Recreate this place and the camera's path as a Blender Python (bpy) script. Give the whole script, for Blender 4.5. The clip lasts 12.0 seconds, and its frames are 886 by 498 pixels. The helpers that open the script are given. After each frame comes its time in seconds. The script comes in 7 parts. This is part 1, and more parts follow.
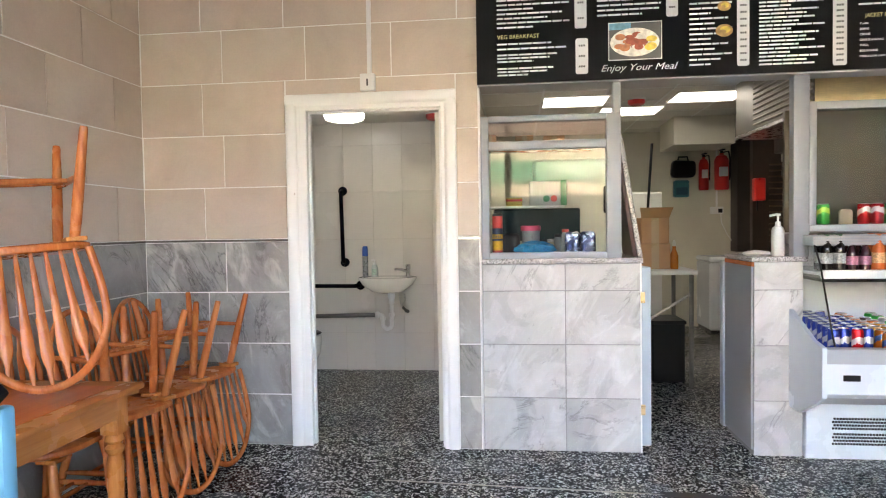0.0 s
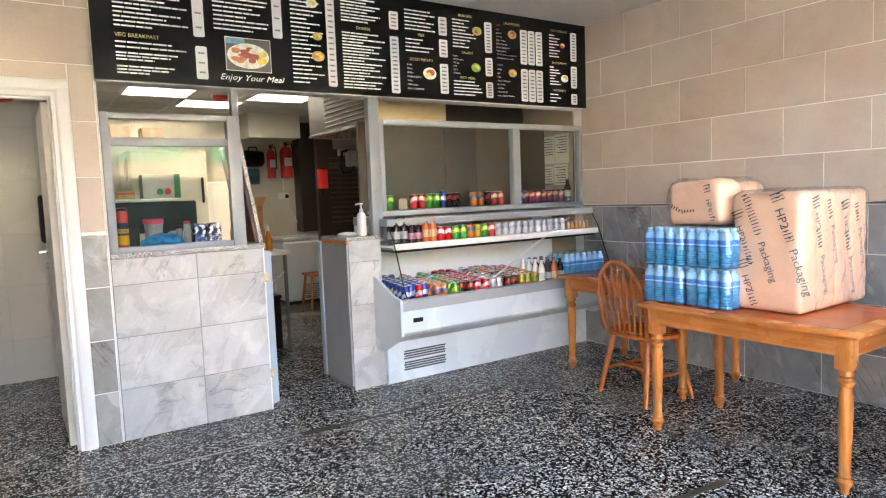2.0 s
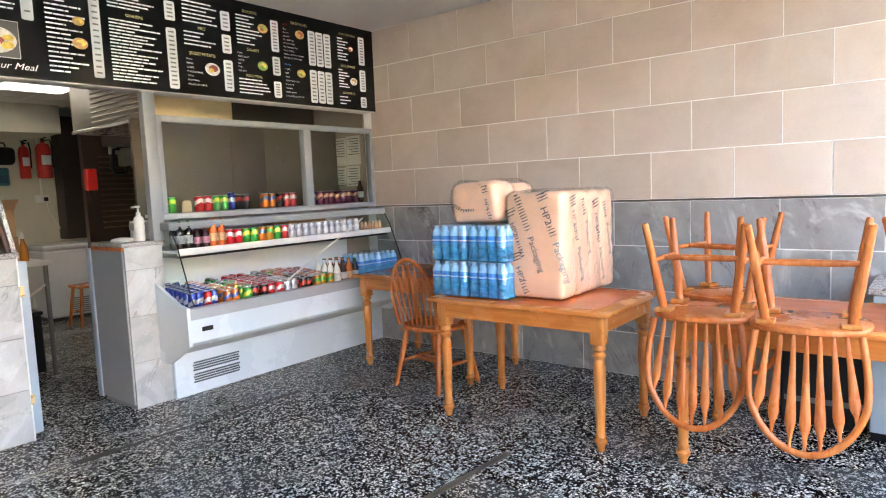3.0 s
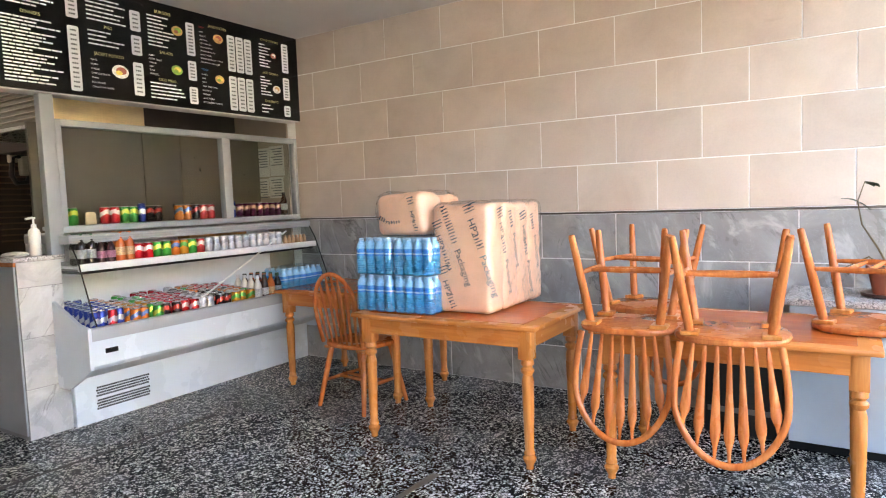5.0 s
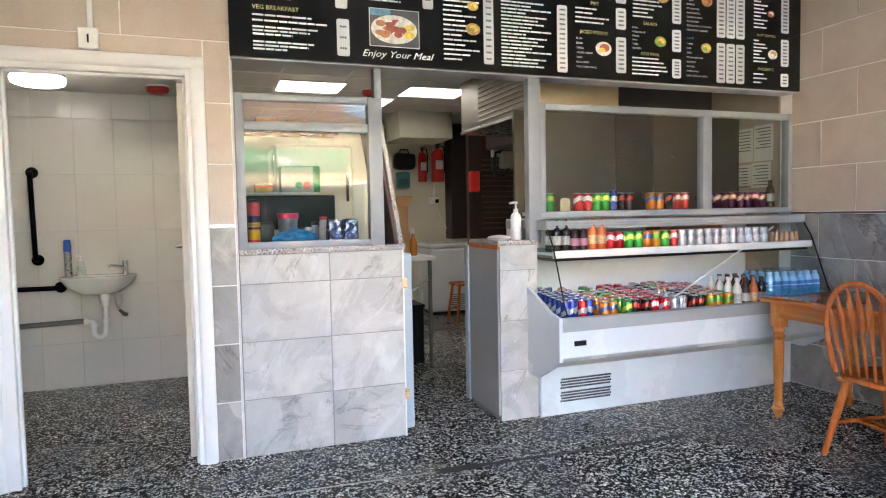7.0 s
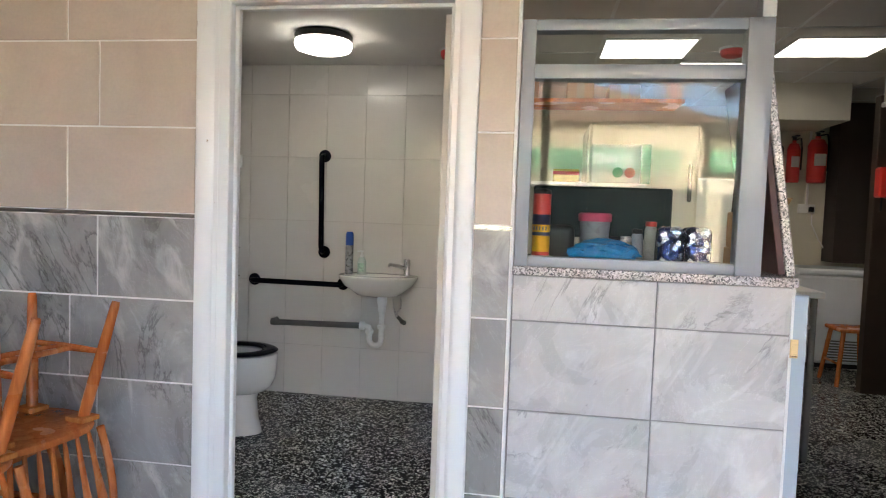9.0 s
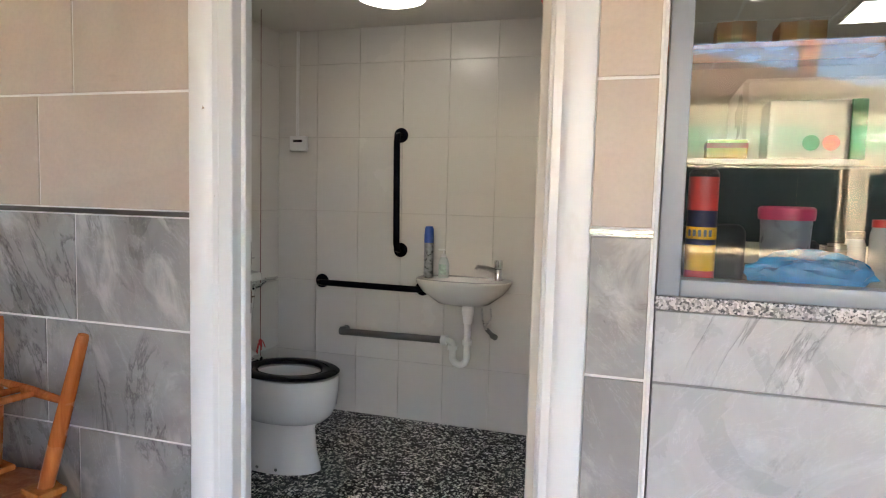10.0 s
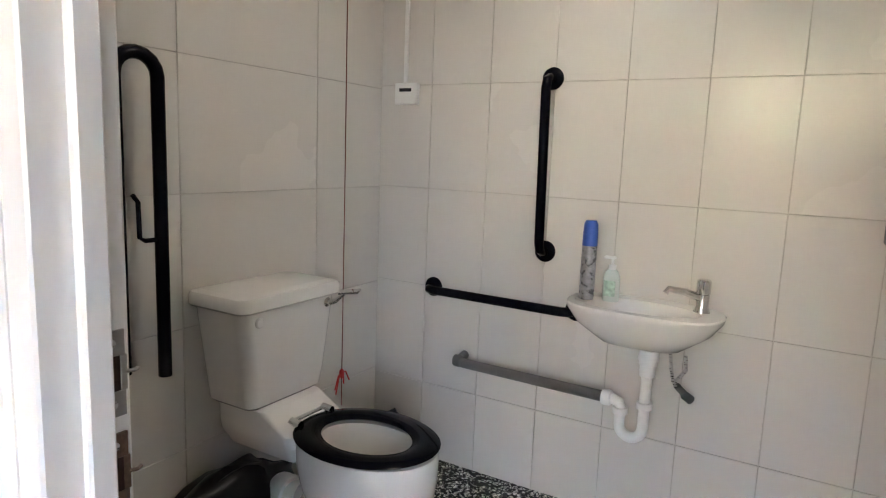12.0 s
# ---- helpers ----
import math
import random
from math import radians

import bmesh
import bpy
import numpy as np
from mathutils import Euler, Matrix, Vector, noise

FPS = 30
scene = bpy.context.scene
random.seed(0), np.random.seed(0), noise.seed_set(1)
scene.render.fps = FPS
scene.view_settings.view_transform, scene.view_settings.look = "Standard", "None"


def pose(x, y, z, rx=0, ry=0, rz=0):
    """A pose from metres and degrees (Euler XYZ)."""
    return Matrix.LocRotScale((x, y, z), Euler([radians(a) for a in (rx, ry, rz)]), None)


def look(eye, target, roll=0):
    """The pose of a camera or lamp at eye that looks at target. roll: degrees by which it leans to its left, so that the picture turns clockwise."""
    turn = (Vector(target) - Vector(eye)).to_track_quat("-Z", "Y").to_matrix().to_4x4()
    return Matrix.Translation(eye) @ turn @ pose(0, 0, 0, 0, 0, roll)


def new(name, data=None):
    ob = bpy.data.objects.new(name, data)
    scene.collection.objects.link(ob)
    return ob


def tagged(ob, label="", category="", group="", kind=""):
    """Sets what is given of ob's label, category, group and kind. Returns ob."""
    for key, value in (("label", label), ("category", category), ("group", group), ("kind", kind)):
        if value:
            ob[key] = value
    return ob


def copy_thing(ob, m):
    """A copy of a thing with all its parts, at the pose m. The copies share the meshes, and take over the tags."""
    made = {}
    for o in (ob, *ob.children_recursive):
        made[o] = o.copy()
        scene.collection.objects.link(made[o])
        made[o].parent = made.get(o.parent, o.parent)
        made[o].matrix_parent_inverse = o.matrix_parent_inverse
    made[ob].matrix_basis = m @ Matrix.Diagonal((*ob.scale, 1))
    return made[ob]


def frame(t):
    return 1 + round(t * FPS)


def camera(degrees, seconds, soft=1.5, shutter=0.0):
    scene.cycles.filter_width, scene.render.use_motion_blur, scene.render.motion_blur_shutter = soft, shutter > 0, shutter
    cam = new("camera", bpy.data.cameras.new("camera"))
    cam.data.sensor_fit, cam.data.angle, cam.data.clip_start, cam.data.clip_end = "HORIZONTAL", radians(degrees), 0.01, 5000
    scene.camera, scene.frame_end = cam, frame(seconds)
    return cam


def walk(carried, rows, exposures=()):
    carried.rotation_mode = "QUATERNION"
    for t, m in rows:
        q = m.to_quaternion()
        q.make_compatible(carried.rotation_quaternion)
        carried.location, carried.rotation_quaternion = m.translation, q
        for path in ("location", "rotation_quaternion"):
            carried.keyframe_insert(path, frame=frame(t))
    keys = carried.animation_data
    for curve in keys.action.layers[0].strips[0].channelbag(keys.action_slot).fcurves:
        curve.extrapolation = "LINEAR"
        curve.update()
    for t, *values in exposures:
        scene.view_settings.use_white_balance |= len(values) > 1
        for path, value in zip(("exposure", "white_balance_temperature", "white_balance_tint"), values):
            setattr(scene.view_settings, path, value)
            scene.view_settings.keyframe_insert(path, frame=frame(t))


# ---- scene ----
cam = camera(69.6, 12.0, soft=1.1)
PATH = [
    (0, (0.134, 0.177, 1.306), (-0.089, 2.163, 1.237), -0.9),
    (0.5, (-0.119, 0.077, 1.292), (0.049, 2.068, 1.223), -1.6),
    (1, (-0.25, -0.103, 1.329), (0.25, 1.831, 1.223), -2.1),
    (1.5, (-0.347, -0.236, 1.341), (0.436, 1.6, 1.211), -2.4),
    (2, (-0.473, -0.264, 1.385), (0.625, 1.4, 1.217), -2.2),
    (2.5, (-0.51, -0.305, 1.352), (0.85, 1.151, 1.174), -2.6),
    (3, (-0.489, -0.323, 1.382), (1.069, 0.917, 1.193), -2.4),
    (3.2, (-0.495, -0.321, 1.355), (1.127, 0.836, 1.178), -2.3),
    (4.8, (-0.419, -0.303, 1.365), (1.324, 0.665, 1.209), -2.0),
    (5, (-0.365, -0.285, 1.36), (1.318, 0.785, 1.209), -2.1),
    (5.5, (-0.27, -0.239, 1.353), (1.207, 1.102, 1.218), -1.9),
    (6, (-0.235, -0.143, 1.292), (0.989, 1.435, 1.169), -1.8),
    (6.5, (-0.205, 0.105, 1.292), (0.743, 1.861, 1.161), -1.4),
    (6.9, (-0.198, 0.312, 1.28), (0.541, 2.167, 1.174), -0.9),
    (7, (-0.19, 0.361, 1.286), (0.493, 2.237, 1.175), -1.1),
    (7.5, (-0.11, 0.672, 1.279), (0.289, 2.628, 1.168), -0.7),
    (7.7, (-0.047, 0.787, 1.285), (0.201, 2.769, 1.179), -0.6),
    (9.3, (0.021, 1.958, 1.281), (-0.366, 3.917, 1.168), 1.9),
    (9.5, (-0.012, 2.133, 1.294), (-0.474, 4.075, 1.163), 1.5),
    (10, (-0.084, 2.478, 1.308), (-0.682, 4.38, 1.144), 1.5),
    (10.5, (-0.145, 2.818, 1.318), (-0.89, 4.66, 1.091), 1.7),
    (11, (-0.266, 3.12, 1.32), (-1.158, 4.892, 1.067), 1.9),
    (11.5, (-0.411, 3.346, 1.348), (-1.375, 5.077, 1.076), 2.1),
    (12, (-0.51, 3.583, 1.355), (-1.516, 5.287, 1.059), 2.2),
]
walk(cam, [(t, look(eye, target, roll)) for t, eye, target, roll in PATH], [(0, 5.80, 7200, 12), (0.5, 5.78, 7000, 11), (2, 5.88, 7400, 11.5), (3, 5.84, 7350, 10.5), (5, 5.74, 7650, 11.5), (6, 5.86, 7150, 11.5), (7.5, 5.74, 7000, 11.5), (9.5, 5.48, 6950, 12), (10.5, 5.60, 7450, 13.5), (12, 6.2, 7000, 13.5)])

# ---- light ----
world = bpy.data.worlds.new("sky")
scene.world = world
world.use_nodes = True
_wn = world.node_tree.nodes
_sky = _wn.new("ShaderNodeTexSky")
_sky.sky_type, _sky.sun_disc = "NISHITA", False
_sky.sun_elevation, _sky.sun_rotation = radians(39), radians(16)
_sky.air_density, _sky.dust_density, _sky.ozone_density = 0.5, 6.0, 0.3
_wn["Background"].inputs["Strength"].default_value = 0.15
world.node_tree.links.new(_sky.outputs[0], _wn["Background"].inputs["Color"])


def lamp(name, kind, m, energy, color=(1, 1, 1), **more):
    data = bpy.data.lights.new(name, kind)
    data.energy, data.color = energy, color
    for key, value in more.items():
        if key == "size":
            data.size = value
        elif key == "size_y":
            data.shape, data.size_y = "RECTANGLE", value
        elif key == "angle":
            data.angle = value
        elif key == "spread":
            data.spread = value
        elif key == "radius":
            data.shadow_soft_size = value
    ob = new(name, data)
    ob.matrix_world = m
    return ob


# Main room: x from XL to XR, y from YF (shopfront) to YW (tiled wall with counter), floor at 0.
XL, XR, YF, YW, ZC = -2.12, 3.795, -0.95, 3.87, 2.82
KX0, KX1, KY1, ZK = -0.16, 4.60, 8.50, 2.46      # kitchen
WX0, WX1, WY1, ZWC = -2.22, -0.24, 5.90, 2.26    # toilet

lamp("sun", "SUN", look((4, 14, 12), (0, 0, 0)), 0.6, (1.0, 0.95, 0.88), angle=radians(10))


# ---- materials ----
class Nodes:
    def __init__(self, name, rough=0.5, metal=0.0, spec=0.5):
        self.m = bpy.data.materials.new(name)
        self.m.use_nodes = True
        self.t = self.m.node_tree
        self.b = self.t.nodes["Principled BSDF"]
        self.b.inputs["Roughness"].default_value = rough
        self.b.inputs["Metallic"].default_value = metal
        self.b.inputs["Specular IOR Level"].default_value = spec
        self._co = None

    def add(self, kind, **props):
        n = self.t.nodes.new(kind)
        for k, v in props.items():
            if k in n.inputs:
                n.inputs[k].default_value = v
        return n

    def link(self, a, b):
        self.t.links.new(a, b)

    def coords(self, shift=False, scale=(1, 1, 1), world=False):
        tc = self.add("ShaderNodeTexCoord")
        out = tc.outputs["Object"]
        if world:
            out = self.add("ShaderNodeNewGeometry").outputs["Position"]
        mp = self.add("ShaderNodeMapping")
        mp.inputs["Scale"].default_value = scale
        self.link(out, mp.inputs["Vector"])
        if shift:
            oi = self.add("ShaderNodeObjectInfo")
            mul = self.add("ShaderNodeMath")
            mul.operation = "MULTIPLY"
            mul.inputs[1].default_value = 37.0
            self.link(oi.outputs["Random"], mul.inputs[0])
            cx = self.add("ShaderNodeCombineXYZ")
            for i in range(3):
                self.link(mul.outputs[0], cx.inputs[i])
            self.link(cx.outputs[0], mp.inputs["Location"])
        return mp.outputs[0]

    def noise(self, vec, scale, detail=4, rough=0.55, dist=0.0):
        n = self.add("ShaderNodeTexNoise")
        n.inputs["Scale"].default_value, n.inputs["Detail"].default_value = scale, detail
        n.inputs["Roughness"].default_value, n.inputs["Distortion"].default_value = rough, dist
        self.link(vec, n.inputs["Vector"])
        return n.outputs["Fac"]

    def ramp(self, fac, stops, interp="LINEAR"):
        r = self.add("ShaderNodeValToRGB")
        r.color_ramp.interpolation = interp
        e = r.color_ramp.elements
        while len(e) < len(stops):
            e.new(0.5)
        for el, (p, c) in zip(e, stops):
            el.position = p
            el.color = (*c, 1) if len(c) == 3 else c
        self.link(fac, r.inputs[0])
        return r.outputs["Color"]

    def mix(self, fac, a, b, mode="MIX"):
        n = self.add("ShaderNodeMix")
        n.data_type, n.blend_type = "RGBA", mode
        for sock, v in ((n.inputs[0], fac), (n.inputs[6], a), (n.inputs[7], b)):
            if isinstance(v, (int, float)):
                sock.default_value = v
            elif isinstance(v, tuple):
                sock.default_value = (*v, 1)
            else:
                self.link(v, sock)
        return n.outputs[2]

    def random(self, lo, hi):
        oi = self.add("ShaderNodeObjectInfo")
        mr = self.add("ShaderNodeMapRange")
        mr.inputs["To Min"].default_value, mr.inputs["To Max"].default_value = lo, hi
        self.link(oi.outputs["Random"], mr.inputs["Value"])
        return mr.outputs[0]

    def base(self, c):
        if isinstance(c, tuple):
            self.b.inputs["Base Color"].default_value = (*c, 1)
        else:
            self.link(c, self.b.inputs["Base Color"])

    def rough(self, fac, lo, hi):
        mr = self.add("ShaderNodeMapRange")
        mr.inputs["From Min"].default_value, mr.inputs["From Max"].default_value = 0.3, 0.7
        mr.inputs["To Min"].default_value, mr.inputs["To Max"].default_value = lo, hi
        self.link(fac, mr.inputs["Value"])
        self.link(mr.outputs[0], self.b.inputs["Roughness"])

    def bump(self, fac, strength=0.2, dist=0.002):
        n = self.add("ShaderNodeBump")
        n.inputs["Strength"].default_value, n.inputs["Distance"].default_value = strength, dist
        self.link(fac, n.inputs["Height"])
        self.link(n.outputs[0], self.b.inputs["Normal"])


def grey_mix(fac_random, n, colour):
    """The colour, made lighter or darker piece by piece."""
    v = n.add("ShaderNodeHueSaturation")
    n.link(fac_random, v.inputs["Value"])
    if isinstance(colour, tuple):
        v.inputs["Color"].default_value = (*colour, 1)
    else:
        n.link(colour, v.inputs["Color"])
    return v.outputs[0]


def painted(name, c, rough=0.45, wear=0.08, scale=3.0, metal=0.0, spec=0.5, bump=0.05, fine=60.0, shift=False):
    """Paint or plastic of one colour with faint blotches and a fine grain."""
    n = Nodes(name, rough, metal, spec)
    co = n.coords(shift=shift)
    a, g = n.noise(co, scale, 5), n.noise(co, fine, 3)
    dark = tuple(x * (1 - wear) for x in c)
    light = tuple(min(1, x * (1 + wear * 0.6)) for x in c)
    n.base(n.ramp(a, [(0.3, dark), (0.7, light)]))
    n.rough(a, max(0.03, rough - 0.08), rough + 0.08)
    if bump:
        n.bump(g, bump, 0.001)
    return n.m


def make_terrazzo():
    n = Nodes("black_terrazzo", 0.22, 0.0, 0.13)
    co = n.coords(world=True)
    def chips(scale, white):
        v = n.add("ShaderNodeTexVoronoi")
        v.inputs["Scale"].default_value = scale
        n.link(co, v.inputs["Vector"])
        e = n.add("ShaderNodeTexVoronoi")
        e.feature = "DISTANCE_TO_EDGE"
        e.inputs["Scale"].default_value = scale
        n.link(co, e.inputs["Vector"])
        sep = n.add("ShaderNodeSeparateColor")
        n.link(v.outputs["Color"], sep.inputs[0])
        tone = n.ramp(sep.outputs[0], [(0.0, (0.005, 0.005, 0.005)), (white, (0.014, 0.014, 0.013)), (white + 0.03, (0.46, 0.445, 0.40)), (0.8, (0.84, 0.82, 0.75)), (1.0, (0.92, 0.90, 0.84))])
        edge = n.ramp(e.outputs["Distance"], [(0.05, (0, 0, 0)), (0.12, (1, 1, 1))])
        return n.mix(edge, (0.008, 0.008, 0.008), tone)
    big, small = chips(62, 0.53), chips(125, 0.59)
    pick = n.ramp(n.noise(co, 30, 2), [(0.45, (0, 0, 0)), (0.55, (1, 1, 1))])
    col = n.mix(pick, big, small)
    dirt = n.noise(co, 1.3, 6)
    col = n.mix(n.ramp(dirt, [(0.35, (0.0, 0.0, 0.0)), (0.8, (0.10, 0.10, 0.10))]), col, (0.02, 0.019, 0.018))
    n.base(col)
    n.rough(dirt, 0.18, 0.34)
    n.bump(n.noise(co, 25, 3), 0.03, 0.001)
    return n.m


def make_beige_tile():
    n = Nodes("beige_wall_tile", 0.42)
    co = n.coords(shift=True)
    a, f = n.noise(co, 2.2, 6, 0.6, 0.6), n.noise(co, 90, 3)
    col = n.ramp(a, [(0.25, (0.503, 0.409, 0.322)), (0.5, (0.585, 0.486, 0.392)), (0.75, (0.649, 0.550, 0.456))])
    streak = n.noise(n.coords(shift=True, scale=(1, 5, 1)), 3.0, 4)
    col = n.mix(n.ramp(streak, [(0.68, (0, 0, 0)), (0.78, (0.35, 0.35, 0.35))]), col, (0.421, 0.328, 0.246))
    col = n.mix(n.ramp(f, [(0.3, (0.12, 0.12, 0.12)), (0.6, (0, 0, 0))]), col, (0.351, 0.281, 0.222))
    n.base(grey_mix(n.random(0.94, 1.05), n, col))
    n.rough(a, 0.34, 0.5)
    n.bump(f, 0.06, 0.001)
    return n.m


def make_marble_tile(name, lo, mid, hi, vein, rough=0.3, turn=62, dark=0.8, pale=0.6):
    """Clouded stone print with slanting pale streaks and broken dark veins."""
    n = Nodes(name, rough)
    co = n.coords(shift=True)
    cloud = n.noise(co, 2.6, 6, 0.58, 0.8)
    col = n.ramp(cloud, [(0.30, lo), (0.52, mid), (0.74, hi)])
    spin = n.add("ShaderNodeMapping")
    spin.inputs["Rotation"].default_value = (0, 0, radians(turn))
    n.link(co, spin.inputs["Vector"])
    drawn = n.add("ShaderNodeMapping")
    drawn.inputs["Scale"].default_value = (0.75, 1.7, 1.0)
    n.link(spin.outputs[0], drawn.inputs["Vector"])
    streak = n.noise(drawn.outputs[0], 2.6, 7, 0.6, 1.6)
    light = tuple(min(0.85, c * 1.45) for c in hi)
    col = n.mix(n.ramp(streak, [(0.55, (0, 0, 0)), (0.66, (pale, pale, pale)), (0.74, (pale * 0.4,) * 3)]), col, light)
    vein_field = n.noise(drawn.outputs[0], 1.5, 8, 0.66, 1.1)
    line = n.ramp(vein_field, [(0.487, (0, 0, 0)), (0.499, (dark,) * 3), (0.506, (dark * 0.5,) * 3), (0.53, (0, 0, 0))])
    few = n.ramp(n.noise(co, 2.4, 4), [(0.47, (0, 0, 0)), (0.57, (1, 1, 1))])
    col = n.mix(n.mix(1.0, line, few, "MULTIPLY"), col, vein)
    fleck = n.ramp(n.noise(drawn.outputs[0], 9, 5, 0.7), [(0.66, (0, 0, 0)), (0.71, (dark * 0.7,) * 3)])
    col = n.mix(n.mix(1.0, fleck, n.ramp(n.noise(co, 3.1, 3), [(0.52, (0, 0, 0)), (0.62, (1, 1, 1))]), "MULTIPLY"), col, vein)
    hair = n.ramp(n.noise(drawn.outputs[0], 3.4, 8, 0.7, 1.6), [(0.494, (0, 0, 0)), (0.5, (0.3, 0.3, 0.3)), (0.506, (0, 0, 0))])
    col = n.mix(hair, col, light)
    n.base(grey_mix(n.random(0.90, 1.08), n, col))
    n.rough(cloud, rough - 0.06, rough + 0.1)
    n.bump(vein_field, 0.04, 0.001)
    return n.m


def make_wood(name, dark, mid, light, rough=0.32, scale=1.0, along=(1, 1, 0.08)):
    n = Nodes(name, rough, 0.0, 0.32)
    co = n.coords(shift=True, scale=along)
    g = n.noise(co, 26 * scale, 6, 0.6, 0.8)
    f = n.noise(co, 120 * scale, 3)
    blot = n.noise(n.coords(shift=True), 5, 3)
    col = n.ramp(g, [(0.28, dark), (0.5, mid), (0.72, light)])
    col = n.mix(n.ramp(f, [(0.35, (0.25, 0.25, 0.25)), (0.55, (0, 0, 0))]), col, dark)
    col = n.mix(n.ramp(blot, [(0.3, (0.25, 0.25, 0.25)), (0.6, (0, 0, 0))]), col, dark)
    n.base(col)
    n.rough(blot, rough - 0.08, rough + 0.12)
    n.bump(g, 0.08, 0.001)
    return n.m


def gloss_curve(t, lw, pw, fr):
    """Gloss that rises at grazing angles, alike on both sides of a thin sheet."""
    lw.inputs["Blend"].default_value = 0.5
    pw.operation, pw.inputs[1].default_value = "POWER", 4.0
    fr.operation, fr.inputs[1].default_value, fr.inputs[2].default_value = "MULTIPLY_ADD", 0.80, 0.024
    t.links.new(lw.outputs["Facing"], pw.inputs[0])
    t.links.new(pw.outputs[0], fr.inputs[0])


def make_pane():
    """Thin flat glass: mostly clear, mirror-like by Fresnel."""
    m = bpy.data.materials.new("window_glass")
    m.use_nodes = True
    t = m.node_tree
    t.nodes.remove(t.nodes["Principled BSDF"])
    out = t.nodes["Material Output"]
    tr, gl, mx, lw, pw, fr = (t.nodes.new(k) for k in ("ShaderNodeBsdfTransparent", "ShaderNodeBsdfGlossy", "ShaderNodeMixShader", "ShaderNodeLayerWeight", "ShaderNodeMath", "ShaderNodeMath"))
    gloss_curve(t, lw, pw, fr)
    tr.inputs["Color"].default_value = (0.93, 0.96, 0.95, 1)
    gl.inputs["Roughness"].default_value = 0.0
    t.links.new(fr.outputs[0], mx.inputs[0])
    t.links.new(tr.outputs[0], mx.inputs[1])
    t.links.new(gl.outputs[0], mx.inputs[2])
    t.links.new(mx.outputs[0], out.inputs["Surface"])
    return m


def make_film(name="clear_plastic_film", shine=0.09, scale=13):
    """Clear plastic film with a wrinkled gloss."""
    m = bpy.data.materials.new(name)
    m.use_nodes = True
    t = m.node_tree
    t.nodes.remove(t.nodes["Principled BSDF"])
    out = t.nodes["Material Output"]
    tr, gl, mx, lw, pw, fr, bp, nz, tc = (t.nodes.new(k) for k in ("ShaderNodeBsdfTransparent", "ShaderNodeBsdfGlossy", "ShaderNodeMixShader", "ShaderNodeLayerWeight", "ShaderNodeMath", "ShaderNodeMath", "ShaderNodeBump", "ShaderNodeTexNoise", "ShaderNodeTexCoord"))
    gloss_curve(t, lw, pw, fr)
    tr.inputs["Color"].default_value = (0.985, 0.99, 1.0, 1)
    gl.inputs["Roughness"].default_value = 0.07
    nz.inputs["Scale"].default_value, nz.inputs["Detail"].default_value = scale, 6
    bp.inputs["Strength"].default_value, bp.inputs["Distance"].default_value = 1.0, 0.025
    t.links.new(tc.outputs["Object"], nz.inputs["Vector"])
    t.links.new(nz.outputs["Fac"], bp.inputs["Height"])
    fr.inputs[2].default_value = shine
    t.links.new(bp.outputs[0], gl.inputs["Normal"])
    t.links.new(bp.outputs[0], lw.inputs["Normal"])
    t.links.new(fr.outputs[0], mx.inputs[0])
    t.links.new(tr.outputs[0], mx.inputs[1])
    t.links.new(gl.outputs[0], mx.inputs[2])
    t.links.new(mx.outputs[0], out.inputs["Surface"])
    return m


def make_metal(name, c, rough=0.3, brushed=True, quilt=False, relief=0.3):
    n = Nodes(name, rough, 1.0)
    co = n.coords(scale=(1, 1, 14) if brushed else (1, 1, 1))
    a = n.noise(co, 18, 4)
    n.base(n.ramp(a, [(0.3, tuple(x * 0.85 for x in c)), (0.7, c)]))
    n.rough(a, rough - 0.06, rough + 0.1)
    if quilt:
        w = n.add("ShaderNodeTexVoronoi")
        w.inputs["Scale"].default_value, w.inputs["Randomness"].default_value = 42, 0.0
        n.link(n.coords(), w.inputs["Vector"])
        n.bump(w.outputs["Distance"], relief, 0.004 if relief < 0.5 else 0.012)
    else:
        n.bump(a, 0.05, 0.001)
    return n.m


def make_emit(name, c, strength):
    n = Nodes(name, 0.5)
    n.base(c)
    n.b.inputs["Emission Color"].default_value = (*c, 1)
    n.b.inputs["Emission Strength"].default_value = strength
    return n.m


def make_granite():
    n = Nodes("speckled_granite", 0.25)
    co = n.coords()
    v = n.add("ShaderNodeTexVoronoi")
    v.inputs["Scale"].default_value = 220
    n.link(co, v.inputs["Vector"])
    sep = n.add("ShaderNodeSeparateColor")
    n.link(v.outputs["Color"], sep.inputs[0])
    col = n.ramp(sep.outputs[0], [(0.0, (0.04, 0.04, 0.045)), (0.3, (0.25, 0.23, 0.22)), (0.55, (0.5, 0.46, 0.43)), (1.0, (0.72, 0.68, 0.65))])
    n.base(n.mix(n.ramp(n.noise(co, 9, 3), [(0.4, (0, 0, 0)), (0.7, (0.3, 0.3, 0.3))]), col, (0.3, 0.28, 0.27)))
    return n.m


